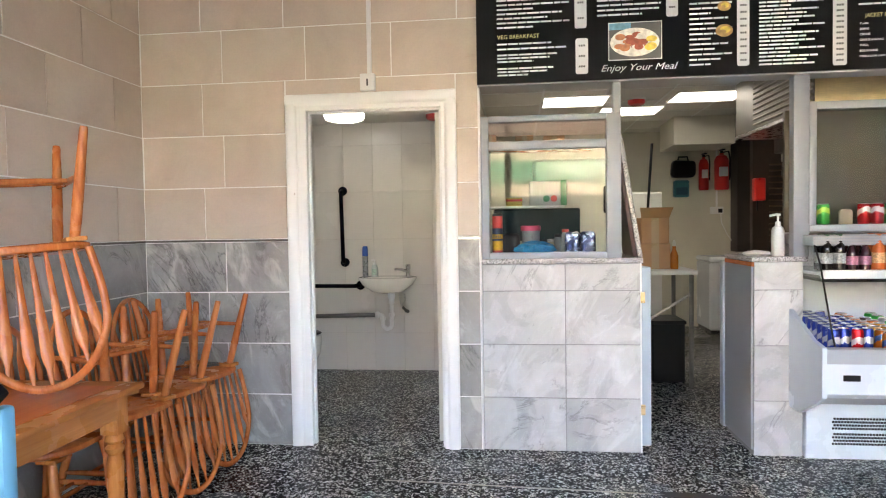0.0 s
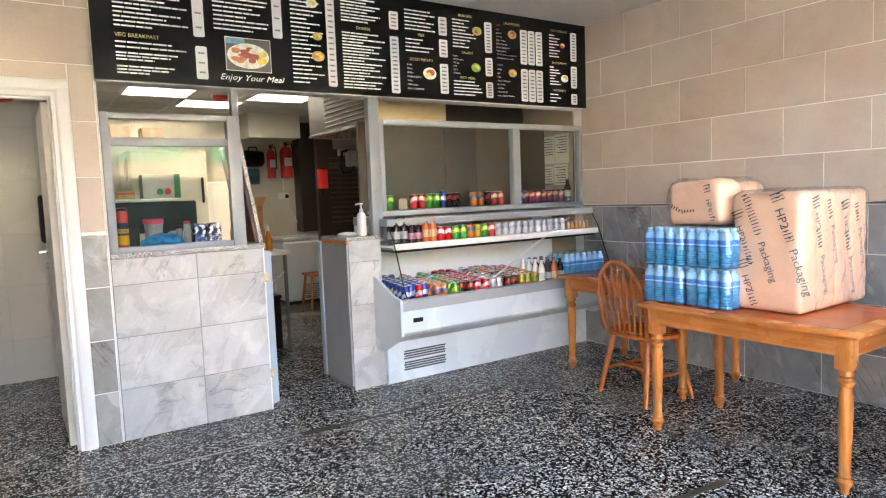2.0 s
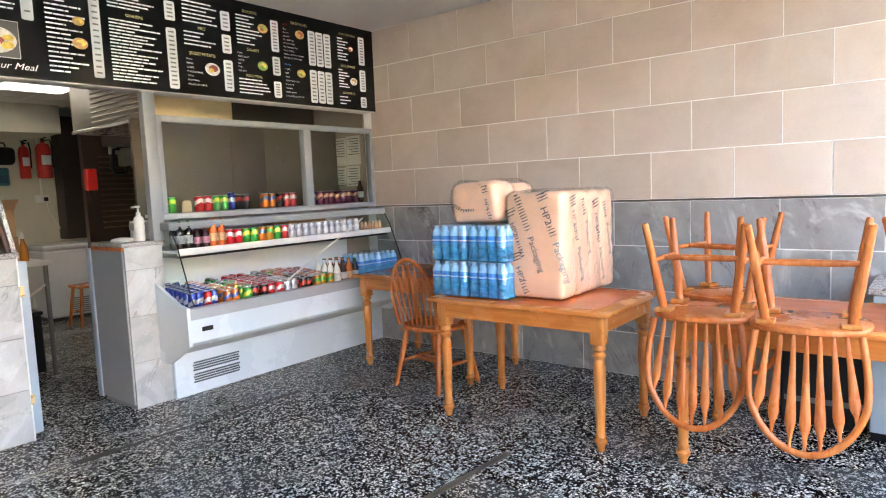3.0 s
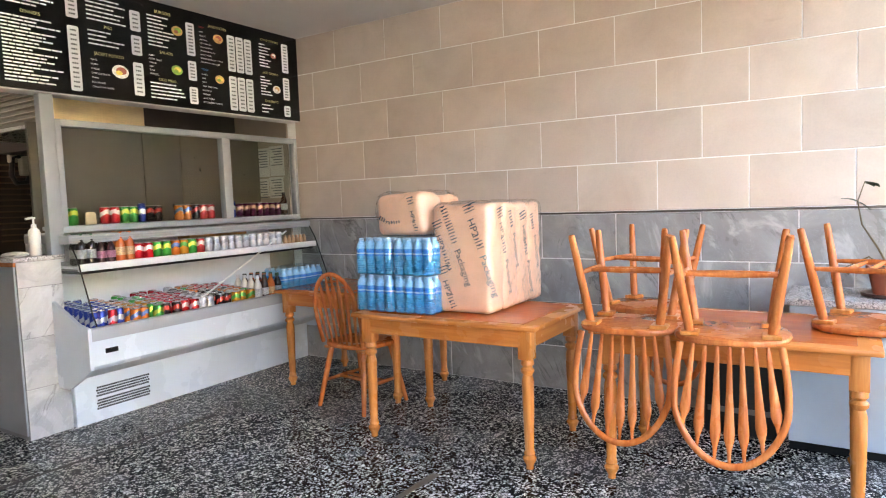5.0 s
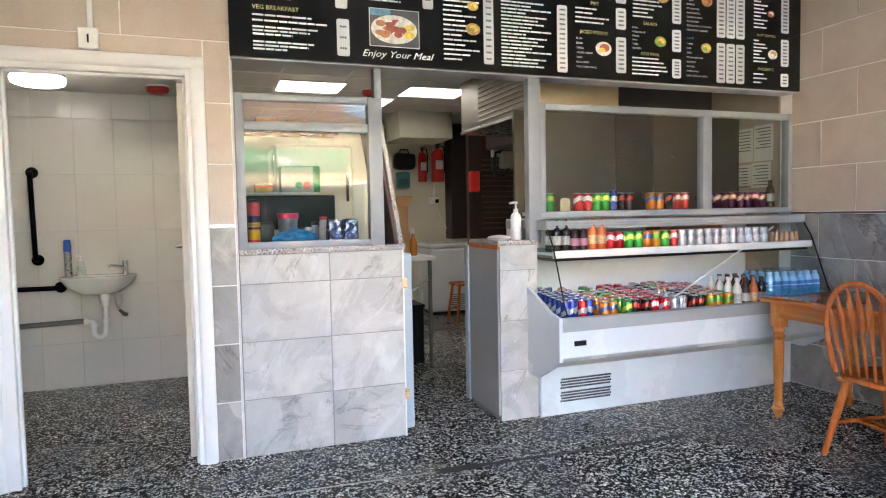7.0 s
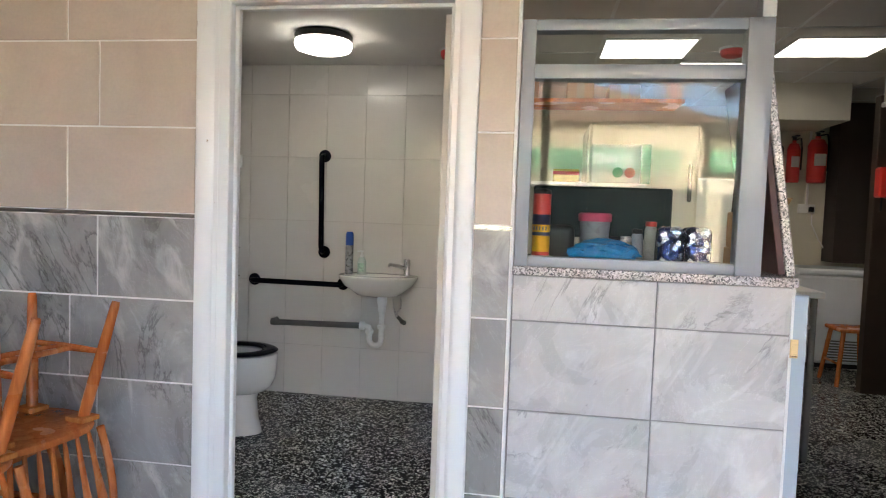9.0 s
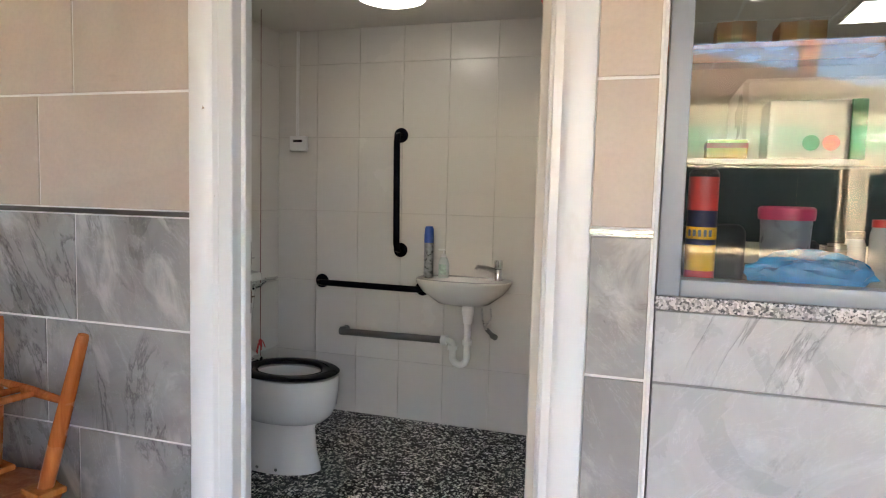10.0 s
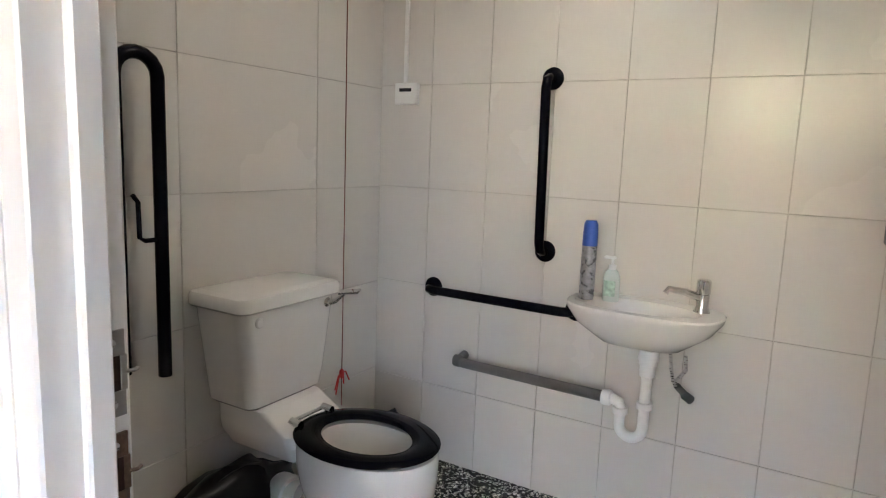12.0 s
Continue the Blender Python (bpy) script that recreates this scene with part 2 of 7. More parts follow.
def make_chipped():
    """White gloss with small brown chips and rubbed patches."""
    n = Nodes("chipped_white_gloss", 0.28)
    co = n.coords(scale=(1, 1, 0.45))
    a, c = n.noise(co, 2.5, 4), n.noise(co, 30, 5, 0.65)
    col = n.ramp(a, [(0.3, (0.80, 0.79, 0.765)), (0.7, (0.835, 0.825, 0.80))])
    rub = n.ramp(n.noise(co, 11, 5, 0.6), [(0.62, (0, 0, 0)), (0.72, (0.3, 0.3, 0.3))])
    col = n.mix(rub, col, (0.62, 0.57, 0.49))
    chip = n.ramp(c, [(0.715, (0, 0, 0)), (0.73, (1, 1, 1))])
    n.base(n.mix(chip, col, (0.34, 0.25, 0.17)))
    n.bump(c, 0.05, 0.001)
    return n.m


TERRAZZO = make_terrazzo()
BEIGE = make_beige_tile()
GREY = make_marble_tile("grey_marble_wall_tile", (0.225, 0.214, 0.197), (0.318, 0.304, 0.282), (0.432, 0.415, 0.388), (0.07, 0.066, 0.06), 0.3)
PALE = make_marble_tile("pale_marble_counter_tile", (0.40, 0.395, 0.385), (0.50, 0.493, 0.48), (0.60, 0.592, 0.578), (0.16, 0.155, 0.15), 0.26, 128, 0.7, 0.30)
WCTILE = painted("cream_ceramic_tile", (0.66, 0.635, 0.59), 0.22, 0.03, 1.1, spec=0.4, bump=0.0, shift=True)
GROUT_W = painted("white_grout", (0.88, 0.86, 0.82), 0.8, 0.12, 8)
GROUT_D = painted("grey_grout", (0.28, 0.275, 0.27), 0.85, 0.15, 8)
GROUT_C = painted("cream_grout", (0.56, 0.53, 0.48), 0.85, 0.15, 8)
FRAMEW = make_chipped()
CREAMDOOR = painted("cream_gloss_paint", (0.70, 0.66, 0.58), 0.4, 0.03, 2)
CEILP = painted("ceiling_paint", (0.72, 0.69, 0.65), 0.8, 0.07, 1.5)
KWALL = painted("kitchen_wall_paint", (0.62, 0.59, 0.48), 0.6, 0.1, 1.5)
KDARK = painted("dark_brown_panel", (0.045, 0.03, 0.024), 0.5, 0.2, 3)
ALU = painted("grey_painted_aluminium", (0.31, 0.33, 0.35), 0.35, 0.06, 4, metal=0.1, spec=0.3)
BLUEGREY = painted("blue_grey_laminate", (0.40, 0.47, 0.53), 0.35, 0.06, 3)
GREYLAM = painted("grey_laminate", (0.33, 0.34, 0.345), 0.45, 0.1, 2)
STEEL = make_metal("brushed_steel", (0.62, 0.61, 0.59), 0.28)
QUILT = make_metal("quilted_steel", (0.95, 0.78, 0.48), 0.42, True, True)
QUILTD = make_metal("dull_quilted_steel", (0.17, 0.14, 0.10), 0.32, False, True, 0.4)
CHROME = make_metal("chrome", (0.75, 0.75, 0.75), 0.08, False)
GRANITE = make_granite()
PANE = make_pane()
FILM = make_film()
WRAP = make_film("tight_shrink_wrap", 0.17, 9)
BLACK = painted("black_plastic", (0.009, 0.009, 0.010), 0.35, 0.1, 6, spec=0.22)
BLACKGLOSS = painted("black_gloss_enamel", (0.003, 0.003, 0.006), 0.09, 0.1, 6, spec=0.06, bump=0.0)
PINE = make_wood("orange_varnished_pine", (0.35, 0.082, 0.019), (0.54, 0.158, 0.042), (0.66, 0.245, 0.08), 0.22)
PINEPALE = make_wood("honey_varnished_pine", (0.40, 0.125, 0.026), (0.56, 0.20, 0.05), (0.68, 0.29, 0.085), 0.26)
PINEFLAT = make_wood("honey_pine_boards", (0.44, 0.13, 0.026), (0.57, 0.195, 0.047), (0.66, 0.27, 0.078), 0.24, 1.0, (0.06, 0.06, 1))
PINETOP = make_wood("red_brown_varnished_top", (0.42, 0.085, 0.016), (0.55, 0.128, 0.026), (0.63, 0.175, 0.042), 0.14, 0.5, (1, 0.05, 1))
CERAMIC = painted("white_ceramic", (0.78, 0.76, 0.72), 0.1, 0.03, 3, bump=0)
PVC = painted("white_plastic", (0.78, 0.78, 0.76), 0.35, 0.04, 5)
GREYPVC = painted("grey_plastic_pipe", (0.12, 0.115, 0.11), 0.45, 0.06, 6)
RED = painted("red_plastic", (0.55, 0.02, 0.015), 0.35, 0.08, 6)
FRIDGEW = painted("white_enamel_steel", (0.80, 0.84, 0.87), 0.22, 0.03, 2)
FRIDGEB = painted("pale_blue_white_enamel", (0.64, 0.70, 0.745), 0.25, 0.05, 2)
FRIDGEG = painted("grey_plastic_moulding", (0.36, 0.37, 0.38), 0.4, 0.05, 4)


# ---- mesh helpers ----
def box(bm, x0, y0, z0, x1, y1, z1, bevel=0.0, seg=1):
    r = bmesh.ops.create_cube(bm, size=1.0, matrix=Matrix.LocRotScale(((x0 + x1) / 2, (y0 + y1) / 2, (z0 + z1) / 2), None, (abs(x1 - x0), abs(y1 - y0), abs(z1 - z0))))
    if bevel:
        es = {e for v in r["verts"] for e in v.link_edges}
        bmesh.ops.bevel(bm, geom=list(es), offset=bevel, segments=seg, profile=0.5, affect="EDGES")
    return bm


def ring_loft(bm, rings, closed=False, cap=True):
    """Skins rings of equal numbers of points."""
    vs = [[bm.verts.new(p) for p in ring] for ring in rings]
    n = len(vs[0])
    pairs = list(zip(vs, vs[1:])) + ([(vs[-1], vs[0])] if closed else [])
    for a, b in pairs:
        for i in range(n):
            bm.faces.new((a[i], a[(i + 1) % n], b[(i + 1) % n], b[i]))
    if cap and not closed:
        bm.faces.new(vs[0][::-1])
        bm.faces.new(vs[-1])
    return bm


def lathe(bm, prof, seg=16, m=None, sx=1.0, sy=1.0):
    m = m or Matrix()
    rings = []
    for r, z in prof:
        r = max(r, 0.0004)
        rings.append([m @ Vector((r * sx * math.cos(2 * math.pi * i / seg), r * sy * math.sin(2 * math.pi * i / seg), z)) for i in range(seg)])
    return ring_loft(bm, rings)


def along(p0, p1):
    """The pose at p0 whose z axis points to p1."""
    d = Vector(p1) - Vector(p0)
    return Matrix.Translation(p0) @ d.to_track_quat("Z", "Y").to_matrix().to_4x4()


def rod(bm, p0, p1, r0, r1=None, seg=12):
    ln = (Vector(p1) - Vector(p0)).length
    return lathe(bm, [(r0, 0), (r0 if r1 is None else r1, ln)], seg, along(p0, p1))


def turned(bm, p0, p1, prof, seg=14):
    """A turned piece from p0 to p1; prof: (radius, share of the length)."""
    ln = (Vector(p1) - Vector(p0)).length
    return lathe(bm, [(r, f * ln) for r, f in prof], seg, along(p0, p1))


def tube(bm, pts, r, seg=10, closed=False, flat=1.0):
    """A tube along a line of points; r a number or one per point."""
    pts = [Vector(p) for p in pts]
    n = len(pts)
    rings, up = [], None
    for i, p in enumerate(pts):
        a = pts[i - 1] if (i or closed) else p
        b = pts[(i + 1) % n] if (i < n - 1 or closed) else p
        d = (b - a).normalized()
        if up is None:
            up = Vector((0, 0, 1)) if abs(d.z) < 0.9 else Vector((1, 0, 0))
        side = d.cross(up).normalized()
        up = side.cross(d).normalized()
        rr = r[i] if isinstance(r, (list, tuple)) else r
        rings.append([p + rr * (math.cos(2 * math.pi * k / seg) * side + flat * math.sin(2 * math.pi * k / seg) * up) for k in range(seg)])
    return ring_loft(bm, rings, closed)


def prism(bm, poly, m, depth):
    """A polygon (x, y) raised by depth along z, posed by m."""
    a = [bm.verts.new(m @ Vector((x, y, 0))) for x, y in poly]
    b = [bm.verts.new(m @ Vector((x, y, depth))) for x, y in poly]
    n = len(poly)
    bm.faces.new(a[::-1])
    bm.faces.new(b)
    for i in range(n):
        bm.faces.new((a[i], a[(i + 1) % n], b[(i + 1) % n], b[i]))
    return bm


def arc(cx, cy, r, a0, a1, n):
    return [(cx + r * math.cos(radians(a0 + (a1 - a0) * i / n)), cy + r * math.sin(radians(a0 + (a1 - a0) * i / n))) for i in range(n + 1)]


def to_mesh(name, bm, material, sharp=35):
    bmesh.ops.recalc_face_normals(bm, faces=bm.faces)
    me = bpy.data.meshes.new(name)
    bm.to_mesh(me)
    bm.free()
    for p in me.polygons:
        p.use_smooth = True
    me.set_sharp_from_angle(angle=radians(sharp))
    if material:
        me.materials.append(material)
    return me


def part(name, bm, material, parent=None, label="", kind="", m=None):
    ob = new(name, to_mesh(name, bm, material) if isinstance(bm, bmesh.types.BMesh) else bm)
    if parent:
        ob.parent = parent
    if m is not None:
        ob.matrix_basis = m
    return tagged(ob, label, kind=kind)


def thing(name, m, label, category, group=""):
    ob = new(name)
    ob.empty_display_size = 0.1
    ob.matrix_basis = m
    return tagged(ob, label, category, group)


def bmn():
    return bmesh.new()


def structure(name, bm, material, label, category=""):
    return tagged(part(name, bm, material), label, category or name.split("_")[0], kind="structure")


def boxes_mesh(*bs, bevel=0.0):
    bm = bmn()
    for b in bs:
        box(bm, *b, bevel=bevel)
    return bm


# ---- tiles ----
TILES = {}


def tile_mesh(w, h, material, d=0.0055, c=0.0012):
    key = (round(w, 3), round(h, 3), material.name, d)
    if key not in TILES:
        x, y = w / 2, h / 2
        v = [(-x, -y, 0), (x, -y, 0), (x, y, 0), (-x, y, 0), (-x, -y, d - c), (x, -y, d - c), (x, y, d - c), (-x, y, d - c),
             (-x + c, -y + c, d), (x - c, -y + c, d), (x - c, y - c, d), (-x + c, y - c, d)]
        f = [(8, 9, 10, 11)]
        for a, b in ((0, 4), (4, 8)):
            for i in range(4):
                j = (i + 1) % 4
                f.append((a + i, a + j, b + j, b + i))
        me = bpy.data.meshes.new("tile")
        me.from_pydata(v, [], f)
        me.materials.append(material)
        TILES[key] = me
    return TILES[key]


def cut(cells, hole):
    out = []
    a0, b0, a1, b1 = hole
    for u0, v0, u1, v1 in cells:
        if u1 <= a0 or u0 >= a1 or v1 <= b0 or v0 >= b1:
            out.append((u0, v0, u1, v1))
            continue
        if v0 < b0:
            out.append((u0, v0, u1, b0))
        if v1 > b1:
            out.append((u0, b1, u1, v1))
        lo, hi = max(v0, b0), min(v1, b1)
        if u0 < a0:
            out.append((u0, lo, a0, hi))
        if u1 > a1:
            out.append((a1, lo, u1, hi))
    return out


def courses(u0, u1, rows, pitch, starts):
    """Cells of a bond: rows are heights, starts the joint offsets used in turn."""
    cells = []
    for i, (z0, z1) in enumerate(zip(rows, rows[1:])):
        s = starts[i % len(starts)]
        k = math.floor((u0 - s) / pitch)
        while s + k * pitch < u1 - 0.001:
            a, b = max(u0, s + k * pitch), min(u1, s + (k + 1) * pitch)
            if b - a > 0.012:
                cells.append((a, z0, b, z1))
            k += 1
    return cells


def lay_tiles(parent, cells, place, material, gap=0.007):
    """place: the pose whose x runs along the wall, y up it, z out of it."""
    for u0, v0, u1, v1 in cells:
        w, h = u1 - u0 - gap, v1 - v0 - gap
        if w < 0.008 or h < 0.008:
            continue
        ob = new("tile", tile_mesh(w, h, material))
        ob.parent = parent
        ob.matrix_basis = place @ Matrix.Translation(((u0 + u1) / 2, (v0 + v1) / 2, 0))


def facing(origin, u, n):
    u, n = Vector(u), Vector(n)
    v = n.cross(u)
    m = Matrix((u, v, n)).transposed().to_4x4()
    m.translation = origin
    return m


# ---- structure: shells ----
T = 0.004
floor = structure("floor", boxes_mesh((XL - 0.3, YF - 0.3, -0.12, KX1 + 0.2, KY1 + 0.2, 0.0)), TERRAZZO, "polished black and white terrazzo floor", "floor")
ceiling = structure("ceiling", boxes_mesh((XL - 0.2, YF - 0.25, ZC, XR + 0.2, YW + 0.18, ZC + 0.1)), CEILP, "off-white painted plaster ceiling", "ceiling")
wall_left = structure("wall_left", boxes_mesh((XL - 0.2, YF - 0.2, 0, XL - T, YW + T, ZC)), GROUT_W, "long wall with beige tiles over a grey marble dado", "wall")
wall_right = structure("wall_right", boxes_mesh((XR + T, YF - 0.2, 0, XR + 0.2, YW + 0.2, ZC)), GROUT_W, "long wall with beige tiles over a grey marble dado", "wall")
DX0, DX1, DZ = -1.085, -0.285, 2.005     # door opening
AX0, AX1, AZ = -1.21, -0.195, 2.10       # outside of the architrave
wall_back = structure("wall_back", boxes_mesh(
    (XL - T, YW + T, 0, DX0 - 0.03, YW + 0.10, ZC), (DX1 + 0.03, YW + T, 0, -0.062, YW + 0.10, ZC),
    (DX0 - 0.03, YW + T, DZ + 0.03, DX1 + 0.03, YW + 0.10, ZC)), GROUT_W, "tiled wall with the toilet doorway", "wall")
bulkhead = structure("wall_over_counter", boxes_mesh((-0.062, YW - 0.045, 2.10, XR + T, YW + 0.10, ZC)), CEILP, "plain bulkhead over the serving counter", "wall")

# toilet
wc_wall_back = structure("wall_toilet_back", boxes_mesh((WX0 - 0.1, WY1 + T, 0, WX1 + 0.05, WY1 + 0.1, ZWC)), GROUT_C, "cream tiled toilet wall", "wall")
wc_wall_left = structure("wall_toilet_left", boxes_mesh((WX0 - 0.1, YW + 0.10, 0, WX0 - T, WY1 + T, ZWC)), GROUT_C, "cream tiled toilet wall", "wall")
wc_wall_right = structure("wall_toilet_right", boxes_mesh((WX1 + T, YW + 0.10, 0, KX0, WY1 + T, ZK)), GROUT_C, "cream tiled toilet wall", "wall")
wc_ceiling = structure("ceiling_toilet", boxes_mesh((WX0 - 0.1, YW + 0.10, ZWC, WX1 + 0.05, WY1 + 0.1, ZWC + 0.06)), CEILP, "white painted toilet ceiling", "ceiling")

# kitchen
structure("wall_kitchen_back", boxes_mesh((KX0, KY1, 0, KX1 + 0.1, KY1 + 0.1, ZK)), KWALL, "cream painted kitchen wall", "wall")
structure("wall_kitchen_left", boxes_mesh((KX0 - 0.1, WY1 + 0.1, 0, KX0, KY1 + 0.1, ZK)), KWALL, "cream painted kitchen wall", "wall")
structure("wall_kitchen_right", boxes_mesh((KX1, YW + 0.2, 0, KX1 + 0.1, KY1, ZK)), KWALL, "cream painted kitchen wall", "wall")
structure("ceiling_kitchen", boxes_mesh((KX0 - 0.1, YW + 0.10, ZK, KX1 + 0.1, KY1 + 0.1, ZK + 0.06)), CEILP, "white suspended kitchen ceiling", "ceiling")
structure("wall_kitchen_front", boxes_mesh((XR + T, YW + 0.10, 0, KX1 + 0.1, YW + 0.2, ZK)), KWALL, "cream painted kitchen wall", "wall")


# ---- tile laying ----
low_rows = [0.0, 0.31, 0.62, 0.93, 1.235]
high_rows = [1.25 + 0.313 * i for i in range(5)] + [ZC]
PB = facing((0, YW + T, 0), (1, 0, 0), (0, -1, 0))
hole = (AX0, -0.1, -0.06, 2.189)


def tile_wall(parent, place, u0, u1, starts_low, starts_high, pitch, holes=()):
    low = courses(u0, u1, low_rows, pitch, starts_low)
    high = courses(u0, u1, high_rows, pitch, starts_high)
    for h in holes:
        low, high = cut(low, h), cut(high, h)
    lay_tiles(parent, low, place, GREY)
    lay_tiles(parent, high, place, BEIGE)


tile_wall(wall_back, PB, XL, -0.062, (-1.72, -1.605), (-1.73, -1.60), 0.516, [hole])
lay_tiles(wall_back, [(AX1, a, -0.0655, b) for a, b in zip(low_rows, low_rows[1:])], PB, GREY)
lay_tiles(wall_back, [(AX1, a, -0.0655, b) for a, b in zip(high_rows[:3], high_rows[1:4])], PB, BEIGE)
lay_tiles(wall_back, courses(AX0, AX1, [AZ, 2.189], 0.516, (-1.73,)), PB, BEIGE)
PR = facing((XR + T, 0, 0), (0, -1, 0), (-1, 0, 0))
tile_wall(wall_right, PR, -YW, -YF, (-1.26, -1.53), (-1.26, -1.52), 0.528)
PL = facing((XL - T, 0, 0), (0, 1, 0), (1, 0, 0))
tile_wall(wall_left, PL, YF, YW, (3.62, 3.36), (3.60, 3.34), 0.528)
wc_rows = [0.0, 0.345, 0.785, 1.206, 1.637, 2.06, ZWC]
lay_tiles(wc_wall_back, courses(WX0, WX1, wc_rows, 0.272, (-0.60,)), facing((0, WY1 + T, 0), (1, 0, 0), (0, -1, 0)), WCTILE, 0.0022)
lay_tiles(wc_wall_left, courses(YW + 0.10, WY1, [0.0, 0.36, 0.77, 1.20, 1.625, 2.05, ZWC], 0.62, (4.865,)), facing((WX0 - T, 0, 0), (0, 1, 0), (1, 0, 0)), WCTILE, 0.0022)
lay_tiles(wc_wall_right, courses(-WY1, -YW - 0.10, wc_rows, 0.31, (-5.6,)), facing((WX1 + T, 0, 0), (0, -1, 0), (-1, 0, 0)), WCTILE, 0.0022)

# ---- trims, doorway ----
def strip(name, b, material, label):
    return structure(name, boxes_mesh(b, bevel=0.0015), material, label, "trim")


DADO = make_metal("dark_metal_trim", (0.22, 0.2, 0.18), 0.35)
strip("trim_dado_back", (XL, YW - 0.004, 1.236, AX0, YW + 0.006, 1.249), DADO, "thin dark metal dado trim")
strip("trim_dado_jamb", (AX1, YW - 0.004, 1.232, -0.064, YW + 0.006, 1.249), STEEL, "thin bright metal dado trim")
strip("trim_dado_right", (XR - 0.004, YF, 1.236, XR + 0.006, YW, 1.249), DADO, "thin dark metal dado trim")
strip("trim_dado_left", (XL - 0.006, YF, 1.236, XL + 0.004, YW, 1.249), DADO, "thin dark metal dado trim")
strip("trim_counter_edge", (-0.064, YW - 0.003, 0.0, -0.0555, YW + 0.05, 2.10), PVC, "slim metal corner trim")


def architrave():
    door_frame = thing("door_frame", Matrix(), "white gloss painted timber door frame with chipped edges", "door frame")
    tagged(door_frame, kind="structure")
    prof = [(0.0, 0.0), (0.0, 0.012), (0.012, 0.02), (0.05, 0.02), (0.062, 0.015), (0.068, 0.008), (0.085, 0.008), (0.085, 0.0)]
    for name, x, s in (("left_architrave", AX0, 1), ("right_architrave", AX1, -1)):
        bm = bmn()
        prism(bm, [(a * s, b) for a, b in prof], Matrix(((1, 0, 0, x), (0, -1, 0, YW), (0, 0, 1, 0), (0, 0, 0, 1))), AZ)
        part("architrave", bm, FRAMEW, door_frame)
    bm = bmn()
    prism(bm, prof, Matrix(((0, 0, 1, AX0), (0, -1, 0, YW - 0.002), (-1, 0, 0, AZ), (0, 0, 0, 1))), AX1 - AX0)
    part("architrave", bm, FRAMEW, door_frame)
    ly0, ly1 = YW - 0.006, YW + 0.082
    for x0, x1 in ((DX0 - 0.045, DX0), (DX1, DX1 + 0.045)):
        part("lining", boxes_mesh((x0, ly0, 0, x1, ly1, DZ + 0.03), bevel=0.003), FRAMEW, door_frame)
    part("lining", boxes_mesh((DX0 - 0.045, ly0 + 0.002, DZ, DX1 + 0.045, ly1 + 0.002, DZ + 0.04), bevel=0.003), FRAMEW, door_frame)
    part("door_stop", boxes_mesh((DX0, YW + 0.03, 0, DX0 + 0.014, YW + 0.058, DZ), bevel=0.003), FRAMEW, door_frame)
    part("door_stop", boxes_mesh((DX1 - 0.014, YW + 0.03, 0, DX1, YW + 0.058, DZ), bevel=0.003), FRAMEW, door_frame)
    part("door_stop", boxes_mesh((DX0, YW + 0.03, DZ - 0.014, DX1, YW + 0.058, DZ), bevel=0.003), FRAMEW, door_frame)
    rust = painted("rusty_keep_steel", (0.20, 0.13, 0.09), 0.5, 0.6, 60, metal=0.6)
    for z, m in ((1.13, make_metal("worn_keep_steel", (0.42, 0.40, 0.37), 0.4)), (1.025, rust)):
        y = YW + 0.064
        bm = bmn()
        for y0, z0, y1, z1 in ((-0.017, -0.044, 0.012, -0.018), (-0.017, 0.018, 0.012, 0.044), (-0.017, -0.018, -0.009, 0.018), (0.007, -0.018, 0.014, 0.018)):
            box(bm, DX0 - 0.001, y + y0, z + z0, DX0 + 0.0022, y + y1, z + z1, 0.0006)
        tube(bm, [(DX0 + 0.001, y + 0.013, z), (DX0 + 0.004, y + 0.02, z), (DX0 + 0.001, y + 0.026, z)], 0.002, 6)
        plate = part("strike_plate", bm, m, door_frame, "worn metal strike plate")
        part("latch_hole", boxes_mesh((DX0 - 0.001, y - 0.009, z - 0.018, DX0 + 0.0008, y + 0.007, z + 0.018)), painted("rusty_hole", (0.05, 0.018, 0.012), 0.8, 0.3, 40), plate)
        for dz in (-0.031, 0.031):
            bm = bmn()
            lathe(bm, [(0.0045, 0), (0.0045, 0.001), (0.002, 0.0022)], 10, Matrix.Translation((DX0 + 0.002, y - 0.002, z + dz)) @ pose(0, 0, 0, 0, 90))
            part("screw", bm, STEEL, plate)


architrave()


